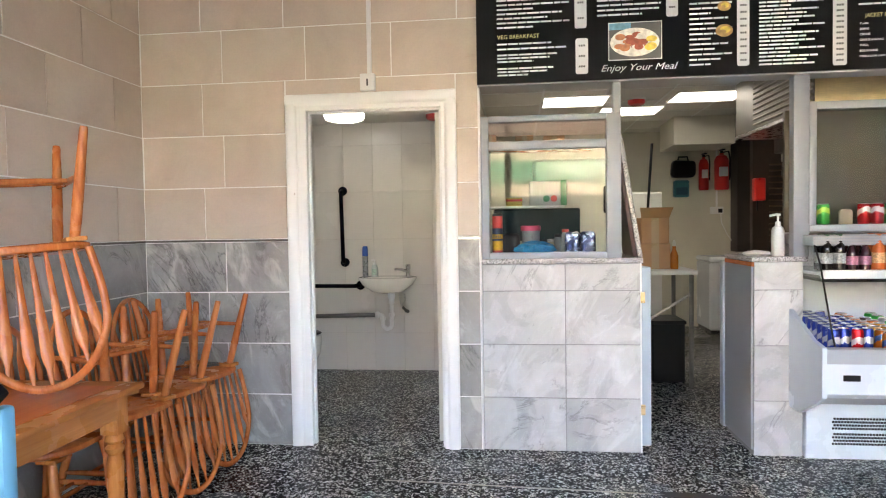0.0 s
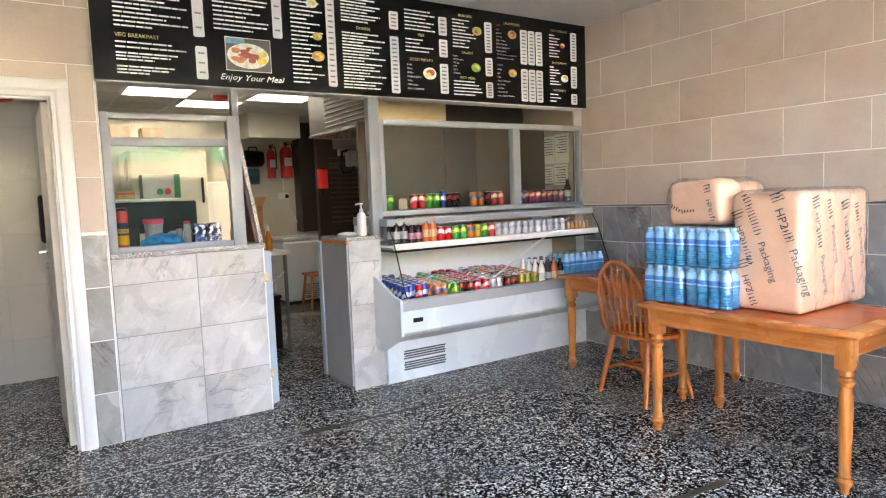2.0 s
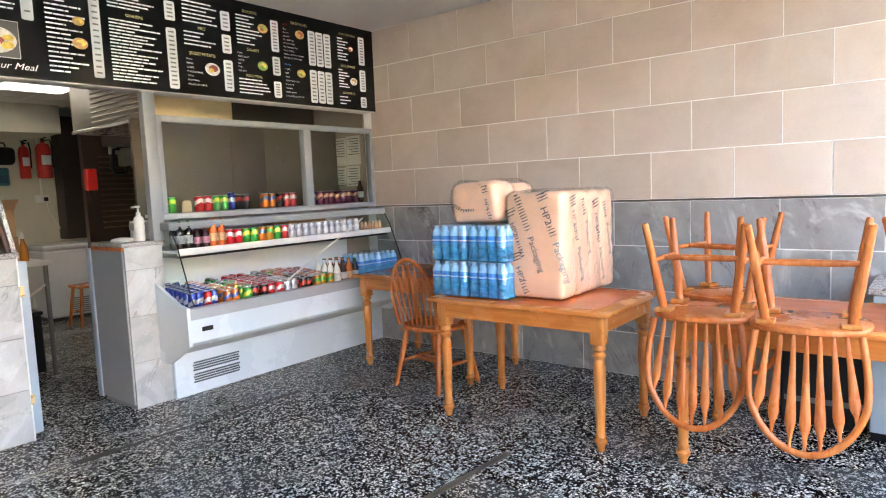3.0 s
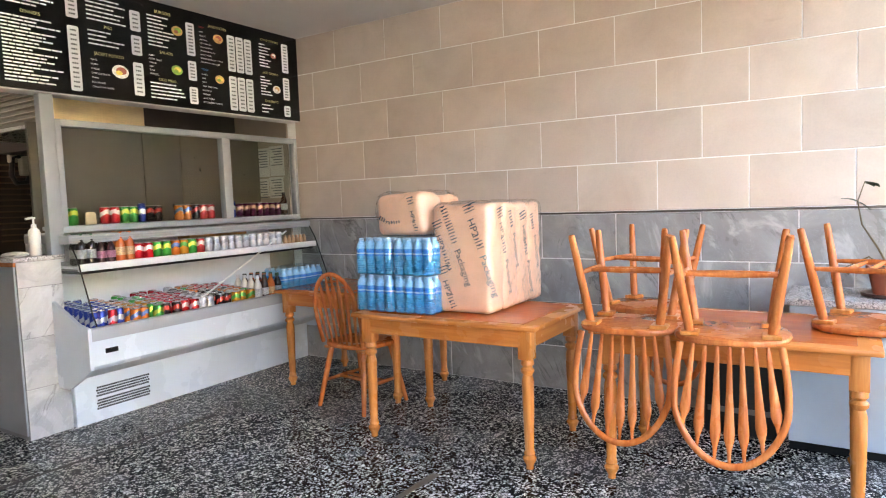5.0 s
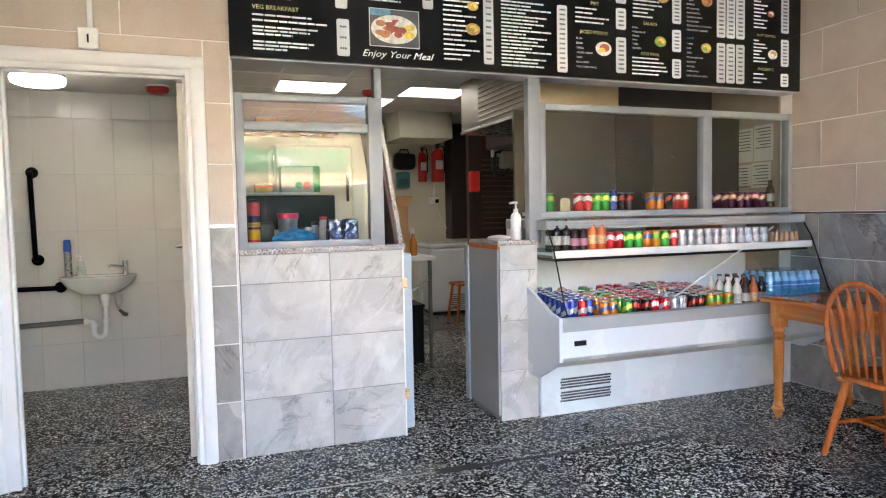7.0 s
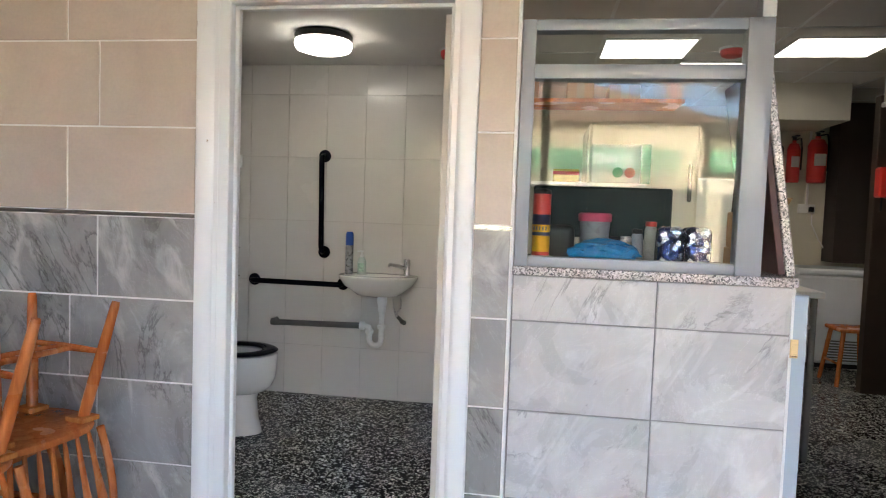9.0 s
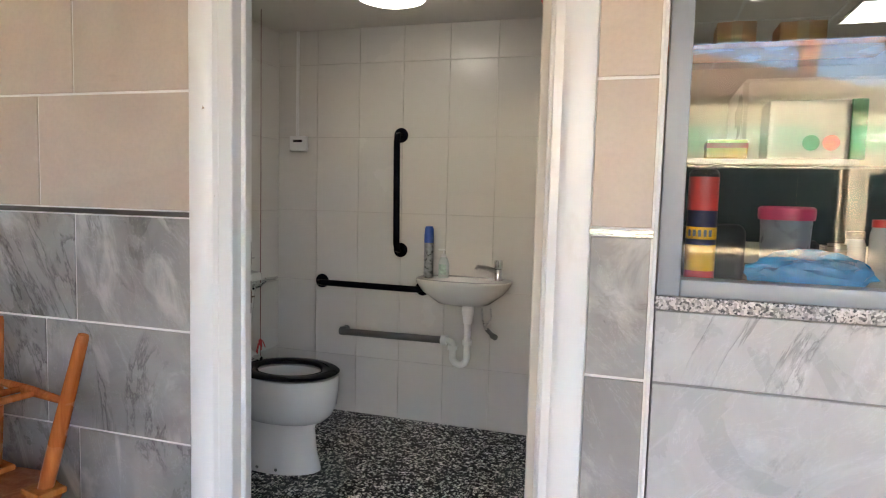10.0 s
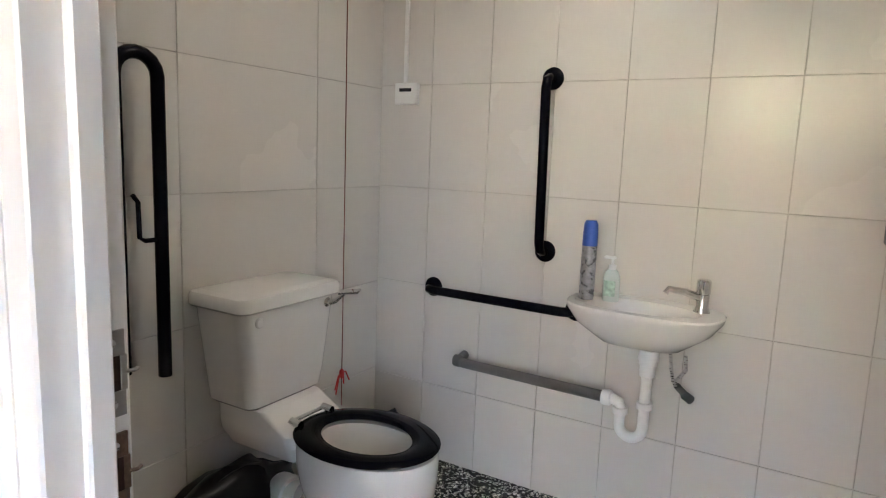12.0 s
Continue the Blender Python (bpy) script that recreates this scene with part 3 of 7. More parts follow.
def toilet_door():
    # hinged on the jamb beside the counter, open into the toilet
    d = thing("door_1", pose(DX1 - 0.004, YW + 0.106, 0, 0, 0, 90.5), "cream gloss painted flush door standing open", "door")
    tagged(d, kind="structure")
    part("door_leaf", boxes_mesh((0.0, -0.0, 0.008, 0.772, 0.042, 1.99), bevel=0.003), CREAMDOOR, d)
    for side in (1,):
        y0 = 0.042 if side > 0 else 0.0
        bm = bmn()
        lathe(bm, [(0.026, 0), (0.026, 0.006), (0.012, 0.008), (0.011, 0.05)], 20, Matrix.Translation((0.71, y0, 1.115)) @ pose(0, 0, 0, -90))
        tube(bm, [(0.71, y0 + 0.045, 1.115), (0.68, y0 + 0.052, 1.115), (0.60, y0 + 0.052, 1.115), (0.585, y0 + 0.045, 1.115), (0.582, y0 + 0.02, 1.115)], 0.0095, 10)
        part("lever_handle", bm, CHROME, d, "polished steel lever handle")
        bm = bmn()
        lathe(bm, [(0.026, 0), (0.026, 0.006), (0.02, 0.008), (0.02, 0.014)], 20, Matrix.Translation((0.71, y0, 1.02)) @ pose(0, 0, 0, -90))
        box(bm, 0.685, y0 + 0.014, 1.012, 0.735, y0 + 0.022, 1.028, 0.002)
        part("lock_turn", bm, CHROME, d, "steel thumb turn")
    for z in (0.25, 1.0, 1.75):
        bm = bmn()
        rod(bm, (0.0, -0.006, z - 0.04), (0.0, -0.006, z + 0.04), 0.006)
        box(bm, 0.0, -0.002, z - 0.04, 0.03, 0.001, z + 0.04)
        part("hinge", bm, STEEL, d)
    return d


toilet_door()


def switch():
    s = thing("pull_switch_box", pose(-0.705, YW, 2.155), "white wall switch box with a black rocker", "switch")
    part("box", boxes_mesh((-0.044, -0.032, -0.05, 0.044, 0, 0.05), bevel=0.004), PVC, s)
    part("rocker", boxes_mesh((-0.004, -0.036, -0.022, 0.004, -0.031, 0.018), bevel=0.001), BLACK, s, "black rocker")
    c = thing("cable_conduit", pose(-0.695, YW, 0), "white plastic cable trunking up the wall", "conduit")
    part("trunking", boxes_mesh((-0.013, -0.016, 2.205, 0.013, 0, ZC), bevel=0.003), PVC, c)


switch()


# ---- counter and its window ----
def granite_top(bm, x0, y0, x1, y1, z0, z1):
    return box(bm, x0, y0, z0, x1, y1, z1, 0.004, 2)


def counter():
    body = thing("serving_counter", pose(0, 0, 0), "serving counter clad in pale veined marble tiles", "counter")
    part("carcass", boxes_mesh((-0.053, YW + T, 0.0, 0.838, YW + 0.44, 1.085)), GROUT_D, body)
    cells = courses(-0.054, 0.84, [0.0, 0.31, 0.62, 0.93, 1.085], 0.474, (-0.054,))
    lay_tiles(body, cells, PB, PALE, 0.005)
    part("edge_trim", boxes_mesh((0.836, YW - 0.004, 0.0, 0.845, YW + 0.02, 1.085), bevel=0.001), PVC, body, "white corner trim")
    for z in (0.25, 0.89):
        part("hinge", boxes_mesh((0.838, YW - 0.008, z - 0.03, 0.862, YW - 0.002, z + 0.03), bevel=0.001), make_metal("brass", (0.75, 0.55, 0.3), 0.3), body, "brass hinge")
    part("top", granite_top(bmn(), -0.056, YW - 0.012, 0.852, YW + 0.46, 1.086, 1.116), GRANITE, body, "speckled granite top")
    # low door beside the counter, folded open
    d = thing("counter_door", pose(0.85, YW + 0.03, 0, 0, 0, 8), "blue-grey laminate half door standing open", "door")
    part("leaf", boxes_mesh((0.0, 0.0, 0.03, 0.055, 0.50, 1.06), bevel=0.004), BLUEGREY, d)
    p = thing("counter_pier", pose(0, 0, 0), "tiled end pier of the counter with laminate side", "counter")
    part("carcass", boxes_mesh((1.452, YW + T, 0.0, 1.708, YW + 0.44, 1.085)), GROUT_D, p)
    lay_tiles(p, courses(1.45, 1.71, [0.0, 0.31, 0.62, 0.93, 1.085], 0.6, (1.45,)), PB, PALE, 0.004)
    part("side_panel", boxes_mesh((1.44, YW + 0.012, 0.03, 1.452, YW + 0.50, 1.06), bevel=0.002), GREYLAM, p, "grey laminate side")
    part("side_trim", boxes_mesh((1.428, YW + 0.46, 0.02, 1.452, YW + 0.52, 1.07), bevel=0.004), BLUEGREY, p, "blue-grey edge post")
    part("top_lip", boxes_mesh((1.436, YW + 0.002, 1.06, 1.462, YW + 0.45, 1.084), bevel=0.002), PINE, p, "bare wooden lip")
    part("top", granite_top(bmn(), 1.435, YW - 0.012, 1.73, YW + 0.44, 1.086, 1.113), GRANITE, p, "speckled granite top")


counter()


def profile_bar(bm, x0, z0, x1, z1, y0=YW - 0.012, y1=YW + 0.05):
    return box(bm, x0, y0, z0, x1, y1, z1, 0.004, 2)


def pane(name, parent, x0, y, z0, x1, z1):
    ob = part(name, boxes_mesh((x0, y - 0.002, z0, x1, y + 0.002, z1)), PANE, parent, "clear glass pane")
    ob.visible_shadow = False
    return ob


def serving_window():
    w = thing("window_1", pose(0, 0, 0), "grey aluminium serving window over the counter", "window")
    tagged(w, kind="structure")
    g = bmn()
    profile_bar(g, -0.053, 1.116, -0.008, 1.935)
    part("stile", g, ALU, w)
    g = bmn()
    profile_bar(g, 0.655, 1.116, 0.735, 1.935)
    part("stile", g, ALU, w)
    for z0, z1 in ((1.116, 1.152), (1.742, 1.79), (1.898, 1.935)):
        part("rail", profile_bar(bmn(), -0.008, z0, 0.655, z1, YW - 0.008, YW + 0.046), ALU, w)
    part("post", profile_bar(bmn(), 0.692, 1.935, 0.735, 2.10), ALU, w)
    pane("pane", w, -0.008, YW + 0.02, 1.152, 0.655, 1.742)
    pane("pane", w, -0.008, YW + 0.02, 1.79, 0.655, 1.898)
    v = thing("window_2", pose(0, 0, 0), "grey aluminium screen over the drinks fridge", "window")
    tagged(v, kind="structure")
    part("post", profile_bar(bmn(), 1.652, 1.113, 1.735, 2.10), ALU, v)
    part("stile", profile_bar(bmn(), 1.735, 1.285, 1.772, 1.955), ALU, v)
    part("stile", profile_bar(bmn(), 2.985, 1.285, 3.06, 1.912), ALU, v)
    part("stile", profile_bar(bmn(), 3.755, 1.285, 3.79, 1.955), ALU, v)
    part("rail", profile_bar(bmn(), 1.772, 1.912, 3.755, 1.955, YW - 0.010, YW + 0.048), ALU, v)
    part("rail", profile_bar(bmn(), 1.735, 1.245, 3.79, 1.285, YW - 0.014, YW + 0.052), ALU, v)
    pane("pane", v, 1.772, YW + 0.02, 1.285, 2.985, 1.912)
    pane("pane", v, 3.06, YW + 0.02, 1.285, 3.755, 1.912)


serving_window()


# ---- drinks fridge ----
FX0, FX1, FY = 1.635, 3.785, 3.49


def fridge():
    f = thing("display_fridge", pose(0, 0, 0), "white open-front multideck drinks fridge with grey trim", "fridge")
    part("base", boxes_mesh((1.715, 3.845, 0.0, FX1, 4.36, 0.31), bevel=0.004), FRIDGEB, f)
    def extrude(poly, x0, x1, mat, name, label=""):
        bm = bmn()
        prism(bm, poly, Matrix(((0, 0, 1, x0), (1, 0, 0, 0), (0, 1, 0, 0), (0, 0, 0, 1))), x1 - x0)
        return part(name, bm, mat, f, label)
    extrude([(FY, 0.45), (FY + 0.02, 0.425), (3.846, 0.306), (3.90, 0.306), (3.90, 0.55), (FY + 0.03, 0.60), (FY, 0.60)], FX0 + 0.02, FX1, FRIDGEB, "front_panel")
    extrude([(FY + 0.024, 0.423), (3.848, 0.303), (3.852, 0.309), (FY + 0.026, 0.43)], FX0 + 0.021, FX1, FRIDGEG, "kick_panel", "pale grey sloping lower panel")
    extrude([(FY - 0.004, 0.60), (FY - 0.004, 0.64), (FY + 0.01, 0.67), (FY + 0.045, 0.675), (FY + 0.05, 0.66), (FY + 0.03, 0.60)], FX0 + 0.02, FX1, FRIDGEG, "bumper_rail", "grey moulded bumper rail")
    for x in (FX0, FX1 - 0.0):
        poly = [(FY - 0.006, 0.43), (FY + 0.06, 0.385), (3.74, 0.285), (3.86, 0.285), (3.88, 0.36), (3.88, 0.83), (FY + 0.10, 0.70), (FY - 0.006, 0.68)]
        extrude(poly, x, x + 0.022 if x == FX0 else x + 0.006, FRIDGEB, "end_panel", "pale moulded end panel")
    # deck, back, shelves
    extrude([(FY + 0.03, 0.625), (4.28, 0.68), (4.28, 0.655), (FY + 0.03, 0.60)], FX0 + 0.02, FX1, FRIDGEW, "deck")
    part("back_panel", boxes_mesh((1.712, 4.27, 0.58, FX1, 4.31, 1.24)), FRIDGEW, f, "white inner back")
    part("canopy", boxes_mesh((1.70, YW - 0.13, 1.175, FX1, 4.30, 1.232), bevel=0.006), ALU, f, "ribbed aluminium canopy")
    for i in range(3):
        part("canopy_rib", boxes_mesh((1.70, YW - 0.134, 1.185 + 0.016 * i, FX1, YW - 0.129, 1.193 + 0.016 * i), bevel=0.001), GREYLAM, f)
    part("shelf", boxes_mesh((1.725, YW - 0.17, 1.02, FX1 - 0.005, 4.27, 1.036)), FRIDGEW, f, "white wire-edged shelf")
    part("price_rail", boxes_mesh((1.72, YW - 0.195, 1.005, FX1 - 0.004, YW - 0.165, 1.05), bevel=0.004), PVC, f, "white ticket rail")
    # Black sheet under the white shelf, drawing the shade there as colour.
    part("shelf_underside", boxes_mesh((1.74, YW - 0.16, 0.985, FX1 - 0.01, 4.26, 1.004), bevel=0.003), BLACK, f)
    part("badge", boxes_mesh((1.735, FY - 0.004, 0.515, 1.815, FY + 0.002, 0.545), bevel=0.002), BLACK, f, "small black control badge")
    for x in (1.708, FX1 - 0.012):
        bm = bmn()
        prism(bm, [(FY + 0.03, 0.68), (3.88, 0.70), (4.2, 0.9), (4.2, 1.18), (YW - 0.12, 1.18), (YW - 0.19, 1.08), (FY + 0.06, 0.74)], Matrix(((0, 0, 1, x), (1, 0, 0, 0), (0, 1, 0, 0), (0, 0, 0, 1))), 0.006)
        g = part("side_glass", bm, PANE, f, "clear side glass")
        g.visible_shadow = False
        bm = bmn()
        tube(bm, [(x + 0.003, YW - 0.125, 1.18), (x + 0.003, YW - 0.19, 1.08), (x + 0.003, FY + 0.06, 0.74), (x + 0.003, FY + 0.03, 0.68)], 0.005, 6)
        part("glass_edge", bm, BLACK, f, "dark glass edge seal")
    # vents
    for row in range(2):
        bm = bmn()
        z0 = 0.165 - 0.085 * row
        for i in range(24):
            for k in range(4):
                x = 1.85 + i * 0.0155 + (0.007 if k % 2 else 0)
                box(bm, x, 3.841, z0 + k * 0.018, x + 0.011, 3.8465, z0 + k * 0.018 + 0.011)
        part("vent_grille", bm, BLACK, f, "dark slotted vent")
    bm = bmn()
    tube(bm, [(3.52, YW - 0.1, 1.15), (3.0, YW - 0.19, 0.93), (2.42, FY + 0.08, 0.70)], 0.007, 8)
    part("cord", bm, PVC, f, "white slack pull cord")


fridge()


# ---- tables and chairs ----
LEG = [(0.020, 0.0), (0.019, 0.03), (0.024, 0.05), (0.033, 0.08), (0.035, 0.10), (0.024, 0.125), (0.029, 0.14), (0.023, 0.17), (0.026, 0.35), (0.030, 0.62), (0.031, 0.80), (0.024, 0.86), (0.034, 0.885), (0.035, 0.905), (0.022, 0.93), (0.034, 0.955), (0.032, 0.98), (0.028, 1.0)]


def make_table(lx, ly, h=0.735):
    t = thing("dining_table", Matrix(), "varnished pine dining table with turned legs", "table")
    top = bmn()
    box(top, -lx / 2, -ly / 2, h - 0.024, lx / 2, ly / 2, h, 0.006, 2)
    top = part("tabletop", top, PINEFLAT, t)
    for i in range(5):
        w = (lx - 0.13) / 5
        x0 = -lx / 2 + 0.065 + i * w
        part("plank", boxes_mesh((x0, -ly / 2 + 0.085, h - 0.004, x0 + w - 0.0006, ly / 2 - 0.085, h + 0.0022), bevel=0.0006), PINETOP, top, "red-brown stained plank")
    ins = 0.045
    for s in (1, -1):
        part("apron", boxes_mesh((-lx / 2 + ins + 0.06, s * (ly / 2 - ins - 0.008) - 0.01, h - 0.115, lx / 2 - ins - 0.06, s * (ly / 2 - ins - 0.008) + 0.01, h - 0.024), bevel=0.002), PINEFLAT, t)
        part("apron", boxes_mesh((s * (lx / 2 - ins - 0.008) - 0.01, -ly / 2 + ins + 0.06, h - 0.115, s * (lx / 2 - ins - 0.008) + 0.01, ly / 2 - ins - 0.06, h - 0.024), bevel=0.002), PINEFLAT, t)
        for q in (1, -1):
            bm = bmn()
            cx, cy = s * (lx / 2 - ins - 0.033), q * (ly / 2 - ins - 0.033)
            box(bm, cx - 0.035, cy - 0.035, h - 0.175, cx + 0.035, cy + 0.035, h - 0.024, 0.004, 2)
            turned(bm, (cx, cy, 0.0), (cx, cy, h - 0.175), LEG, 18)
            part("leg", bm, PINEPALE, t)
    return t


def spindle(bm, p0, p1, wide=0.0205, flat=0.006):
    """A flat arrow-shaped spindle, widest towards p1."""
    p0, p1 = Vector(p0), Vector(p1)
    d = p1 - p0
    side = Vector((1, 0, 0))
    side = (side - d.normalized() * side.dot(d.normalized())).normalized()
    up = d.normalized().cross(side)
    rings = []
    for f, w, th in ((0.0, 0.006, 0.006), (0.12, 0.009, 0.007), (0.4, wide * 0.62, flat), (0.74, wide, flat), (0.79, wide * 0.9, flat), (0.87, 0.009, 0.006), (1.0, 0.005, 0.005)):
        c = p0 + d * f
        rings.append([c + side * w * math.cos(a) + up * th * math.sin(a) for a in [2 * math.pi * k / 8 for k in range(8)]])
    ring_loft(bm, rings)


def make_chair(back=0.475, seat_h=0.445):
    """A chair that faces +y, its feet on z = 0."""
    c = thing("windsor_chair", Matrix(), "orange varnished hoop-back wooden chair", "chair")
    w, d, th = 0.232, 0.20, 0.032
    out = []
    for i in range(36):
        a = 2 * math.pi * i / 36
        x, y = math.cos(a), math.sin(a)
        k = 0.80 if y > 0 else 1.0
        e = 2 / 2.6
        px = math.copysign(abs(x) ** e, x) * w * (1.0 if y > 0 else 0.97)
        py = math.copysign(abs(y) ** e, y) * d
        out.append((px, py))
    bm = bmn()
    rings = []
    for s, z in ((0.93, 0.0), (0.985, 0.006), (1.0, th * 0.5), (0.985, th - 0.005), (0.93, th), (0.6, th - 0.004), (0.2, th - 0.008)):
        rings.append([Vector((x * s, y * s, seat_h - th + z)) for x, y in out])
    ring_loft(bm, rings)
    part("seat", bm, PINE, c)
    top = {}
    feet = {}
    for sx in (1, -1):
        for sy in (1, -1):
            t0 = Vector((sx * 0.152, sy * (0.125 if sy > 0 else 0.12), seat_h - th + 0.002))
            b0 = Vector((sx * 0.212, sy * 0.205, 0.0))
            top[sx, sy], feet[sx, sy] = t0, b0
            bm = bmn()
            turned(bm, b0, t0, [(0.0125, 0), (0.0150, 0.03), (0.0178, 0.35), (0.0195, 0.6), (0.0195, 0.85), (0.018, 1.0)], 12)
            part("leg", bm, PINE, c)
            bm = bmn()
            box(bm, t0.x - 0.036, t0.y - 0.042, seat_h - th - 0.016, t0.x + 0.036, t0.y + 0.042, seat_h - th + 0.001, 0.003)
            part("leg_block", bm, PINEPALE, c)
    mid = {}
    for sx in (1, -1):
        a, b = feet[sx, -1].lerp(top[sx, -1], 0.42), feet[sx, 1].lerp(top[sx, 1], 0.42)
        mid[sx] = a.lerp(b, 0.5)
        bm = bmn()
        turned(bm, a, b, [(0.009, 0), (0.012, 0.3), (0.0135, 0.5), (0.012, 0.7), (0.009, 1)], 10)
        part("stretcher", bm, PINE, c)
    for f in (0.4, 0.6):
        a = (feet[-1, -1].lerp(top[-1, -1], 0.42)).lerp(feet[-1, 1].lerp(top[-1, 1], 0.42), f)
        b = (feet[1, -1].lerp(top[1, -1], 0.42)).lerp(feet[1, 1].lerp(top[1, 1], 0.42), f)
        bm = bmn()
        turned(bm, a, b, [(0.008, 0), (0.011, 0.3), (0.012, 0.5), (0.011, 0.7), (0.008, 1)], 10)
        part("stretcher", bm, PINE, c)
    # hoop back, leaning backwards
    lean = 0.16
    def at(x, z):
        return Vector((x, -0.165 - lean * z, seat_h - 0.006 + z))
    prof = []
    for i in range(41):
        u = -1 + 2 * i / 40
        a = math.pi * (1 - (u + 1) / 2)
        x = 0.232 * math.cos(a)
        z = math.sin(a)
        zz = back * (z ** 0.72)
        x = x * (0.80 + 0.20 * min(1, zz / back * 1.7))
        prof.append(at(x, zz))
    bm = bmn()
    tube(bm, prof, 0.0125, 10, flat=1.15)
    part("hoop", bm, PINE, c, "bent wooden back hoop")
    for i in range(7):
        f = (i - 3) / 3
        xb, xt = f * 0.136, f * 0.178
        best = min(prof[3:-3], key=lambda p: abs(p.x - xt))
        bm = bmn()
        spindle(bm, at(xb, 0.0), best)
        part("spindle", bm, PINE, c)
    return c


table = make_table(0.75, 1.15)
table.matrix_basis = pose(2.405 + 0.375, 0.975 + 0.575, 0)
tagged(table, "varnished pine dining table piled with drinks and trays", group="dining tables")
t = copy_thing(table, pose(2.965 + 0.375, 2.21 + 0.575, 0))
tagged(t, "varnished pine dining table against the drinks fridge")
t = copy_thing(table, pose(2.49 + 0.375, -0.41 + 0.575, 0))
tagged(t, "varnished pine dining table carrying upturned chairs")
t = copy_thing(table, pose(-1.275 - 0.375, 2.45 - 0.575, 0))
tagged(t, "varnished pine dining table beside stacked chairs")

chair = make_chair()
chair.matrix_basis = pose(2.93, 2.50, 0, 0, 0, -96)
tagged(chair, "orange varnished hoop-back chair pushed to a table", group="wooden chairs")


def upturned(x, y, z, turn, label="orange varnished hoop-back chair upturned on a table", dx=0, dy=0):
    """A chair upside down with its seat on height z; turn: the way its front points."""
    m = Matrix.Translation((x, y, z + 0.445)) @ pose(0, 0, 0, 0, 0, turn) @ pose(0, 0, 0, dx, 180 + dy, 0)
    return tagged(copy_thing(chair, m), label)


TT = 0.738
# the hoop hangs over the table edge, so the front points away from it
upturned(2.58, 0.56, TT, -88)
upturned(2.53, 0.125, TT, -84)
upturned(2.95, -0.36, TT, -12)
upturned(3.10, 0.62, TT, 75)

# ---- stacked chairs by the left wall ----
def standing(x, y, z, turn, label):
    return tagged(copy_thing(chair, pose(x, y, z, 0, 0, turn)), label)


for y, where in ((3.60, "in the corner"), (3.12, "under an upturned one"), (2.64, "beside a table")):
    standing(-1.83, y, 0, -90, "orange varnished hoop-back chair " + where)
for y, turn in ((3.555, 78), (3.20, 75), (2.86, 72)):
    upturned(-1.665, y, 0.492, turn, "orange varnished hoop-back chair upturned on another chair")
# the topmost chair stands on its hoop on the table and leans against the wall
lean = Matrix.Translation((-1.67, 2.33, 1.222)) @ pose(0, 0, 0, 0, -6, 0) @ Matrix.Translation((0, 0, 0.445)) @ pose(0, 0, 0, 0, 0, 50) @ pose(0, 0, 0, 0, 180, 0)
tagged(copy_thing(chair, lean), "orange varnished hoop-back chair balanced upside down on a table")


# ---- menu board ----
GOLD = painted("gold_print", (0.62, 0.55, 0.22), 0.5, 0.05)
PRINTW = painted("white_print", (0.80, 0.80, 0.80), 0.5, 0.03)
PANELW = painted("white_price_panel", (0.66, 0.67, 0.68), 0.4, 0.05)
PRINTK = painted("dark_print", (0.10, 0.10, 0.10), 0.5, 0.05)
BOARD = painted("black_gloss_board", (0.006, 0.006, 0.007), 0.10, 0.1, 4, spec=0.35, bump=0.01)
BLUEP = painted("blue_print", (0.05, 0.25, 0.6), 0.5, 0.05)
MY = 3.80


def text_mesh(body, height, width=0.0, shear=0.0):
    cu = bpy.data.curves.new("text", "FONT")
    cu.body, cu.size, cu.resolution_u, cu.shear = body, height / 0.70, 2, shear
    ob = bpy.data.objects.new("text", cu)
    scene.collection.objects.link(ob)
    dg = bpy.context.evaluated_depsgraph_get()
    me = bpy.data.meshes.new_from_object(ob.evaluated_get(dg))
    bpy.data.objects.remove(ob)
    xs = [v.co.x for v in me.vertices]
    if width and xs:
        k = width / (max(xs) - min(xs))
        for v in me.vertices:
            v.co.x = (v.co.x - min(xs)) * k
    me.materials.clear()
    return me


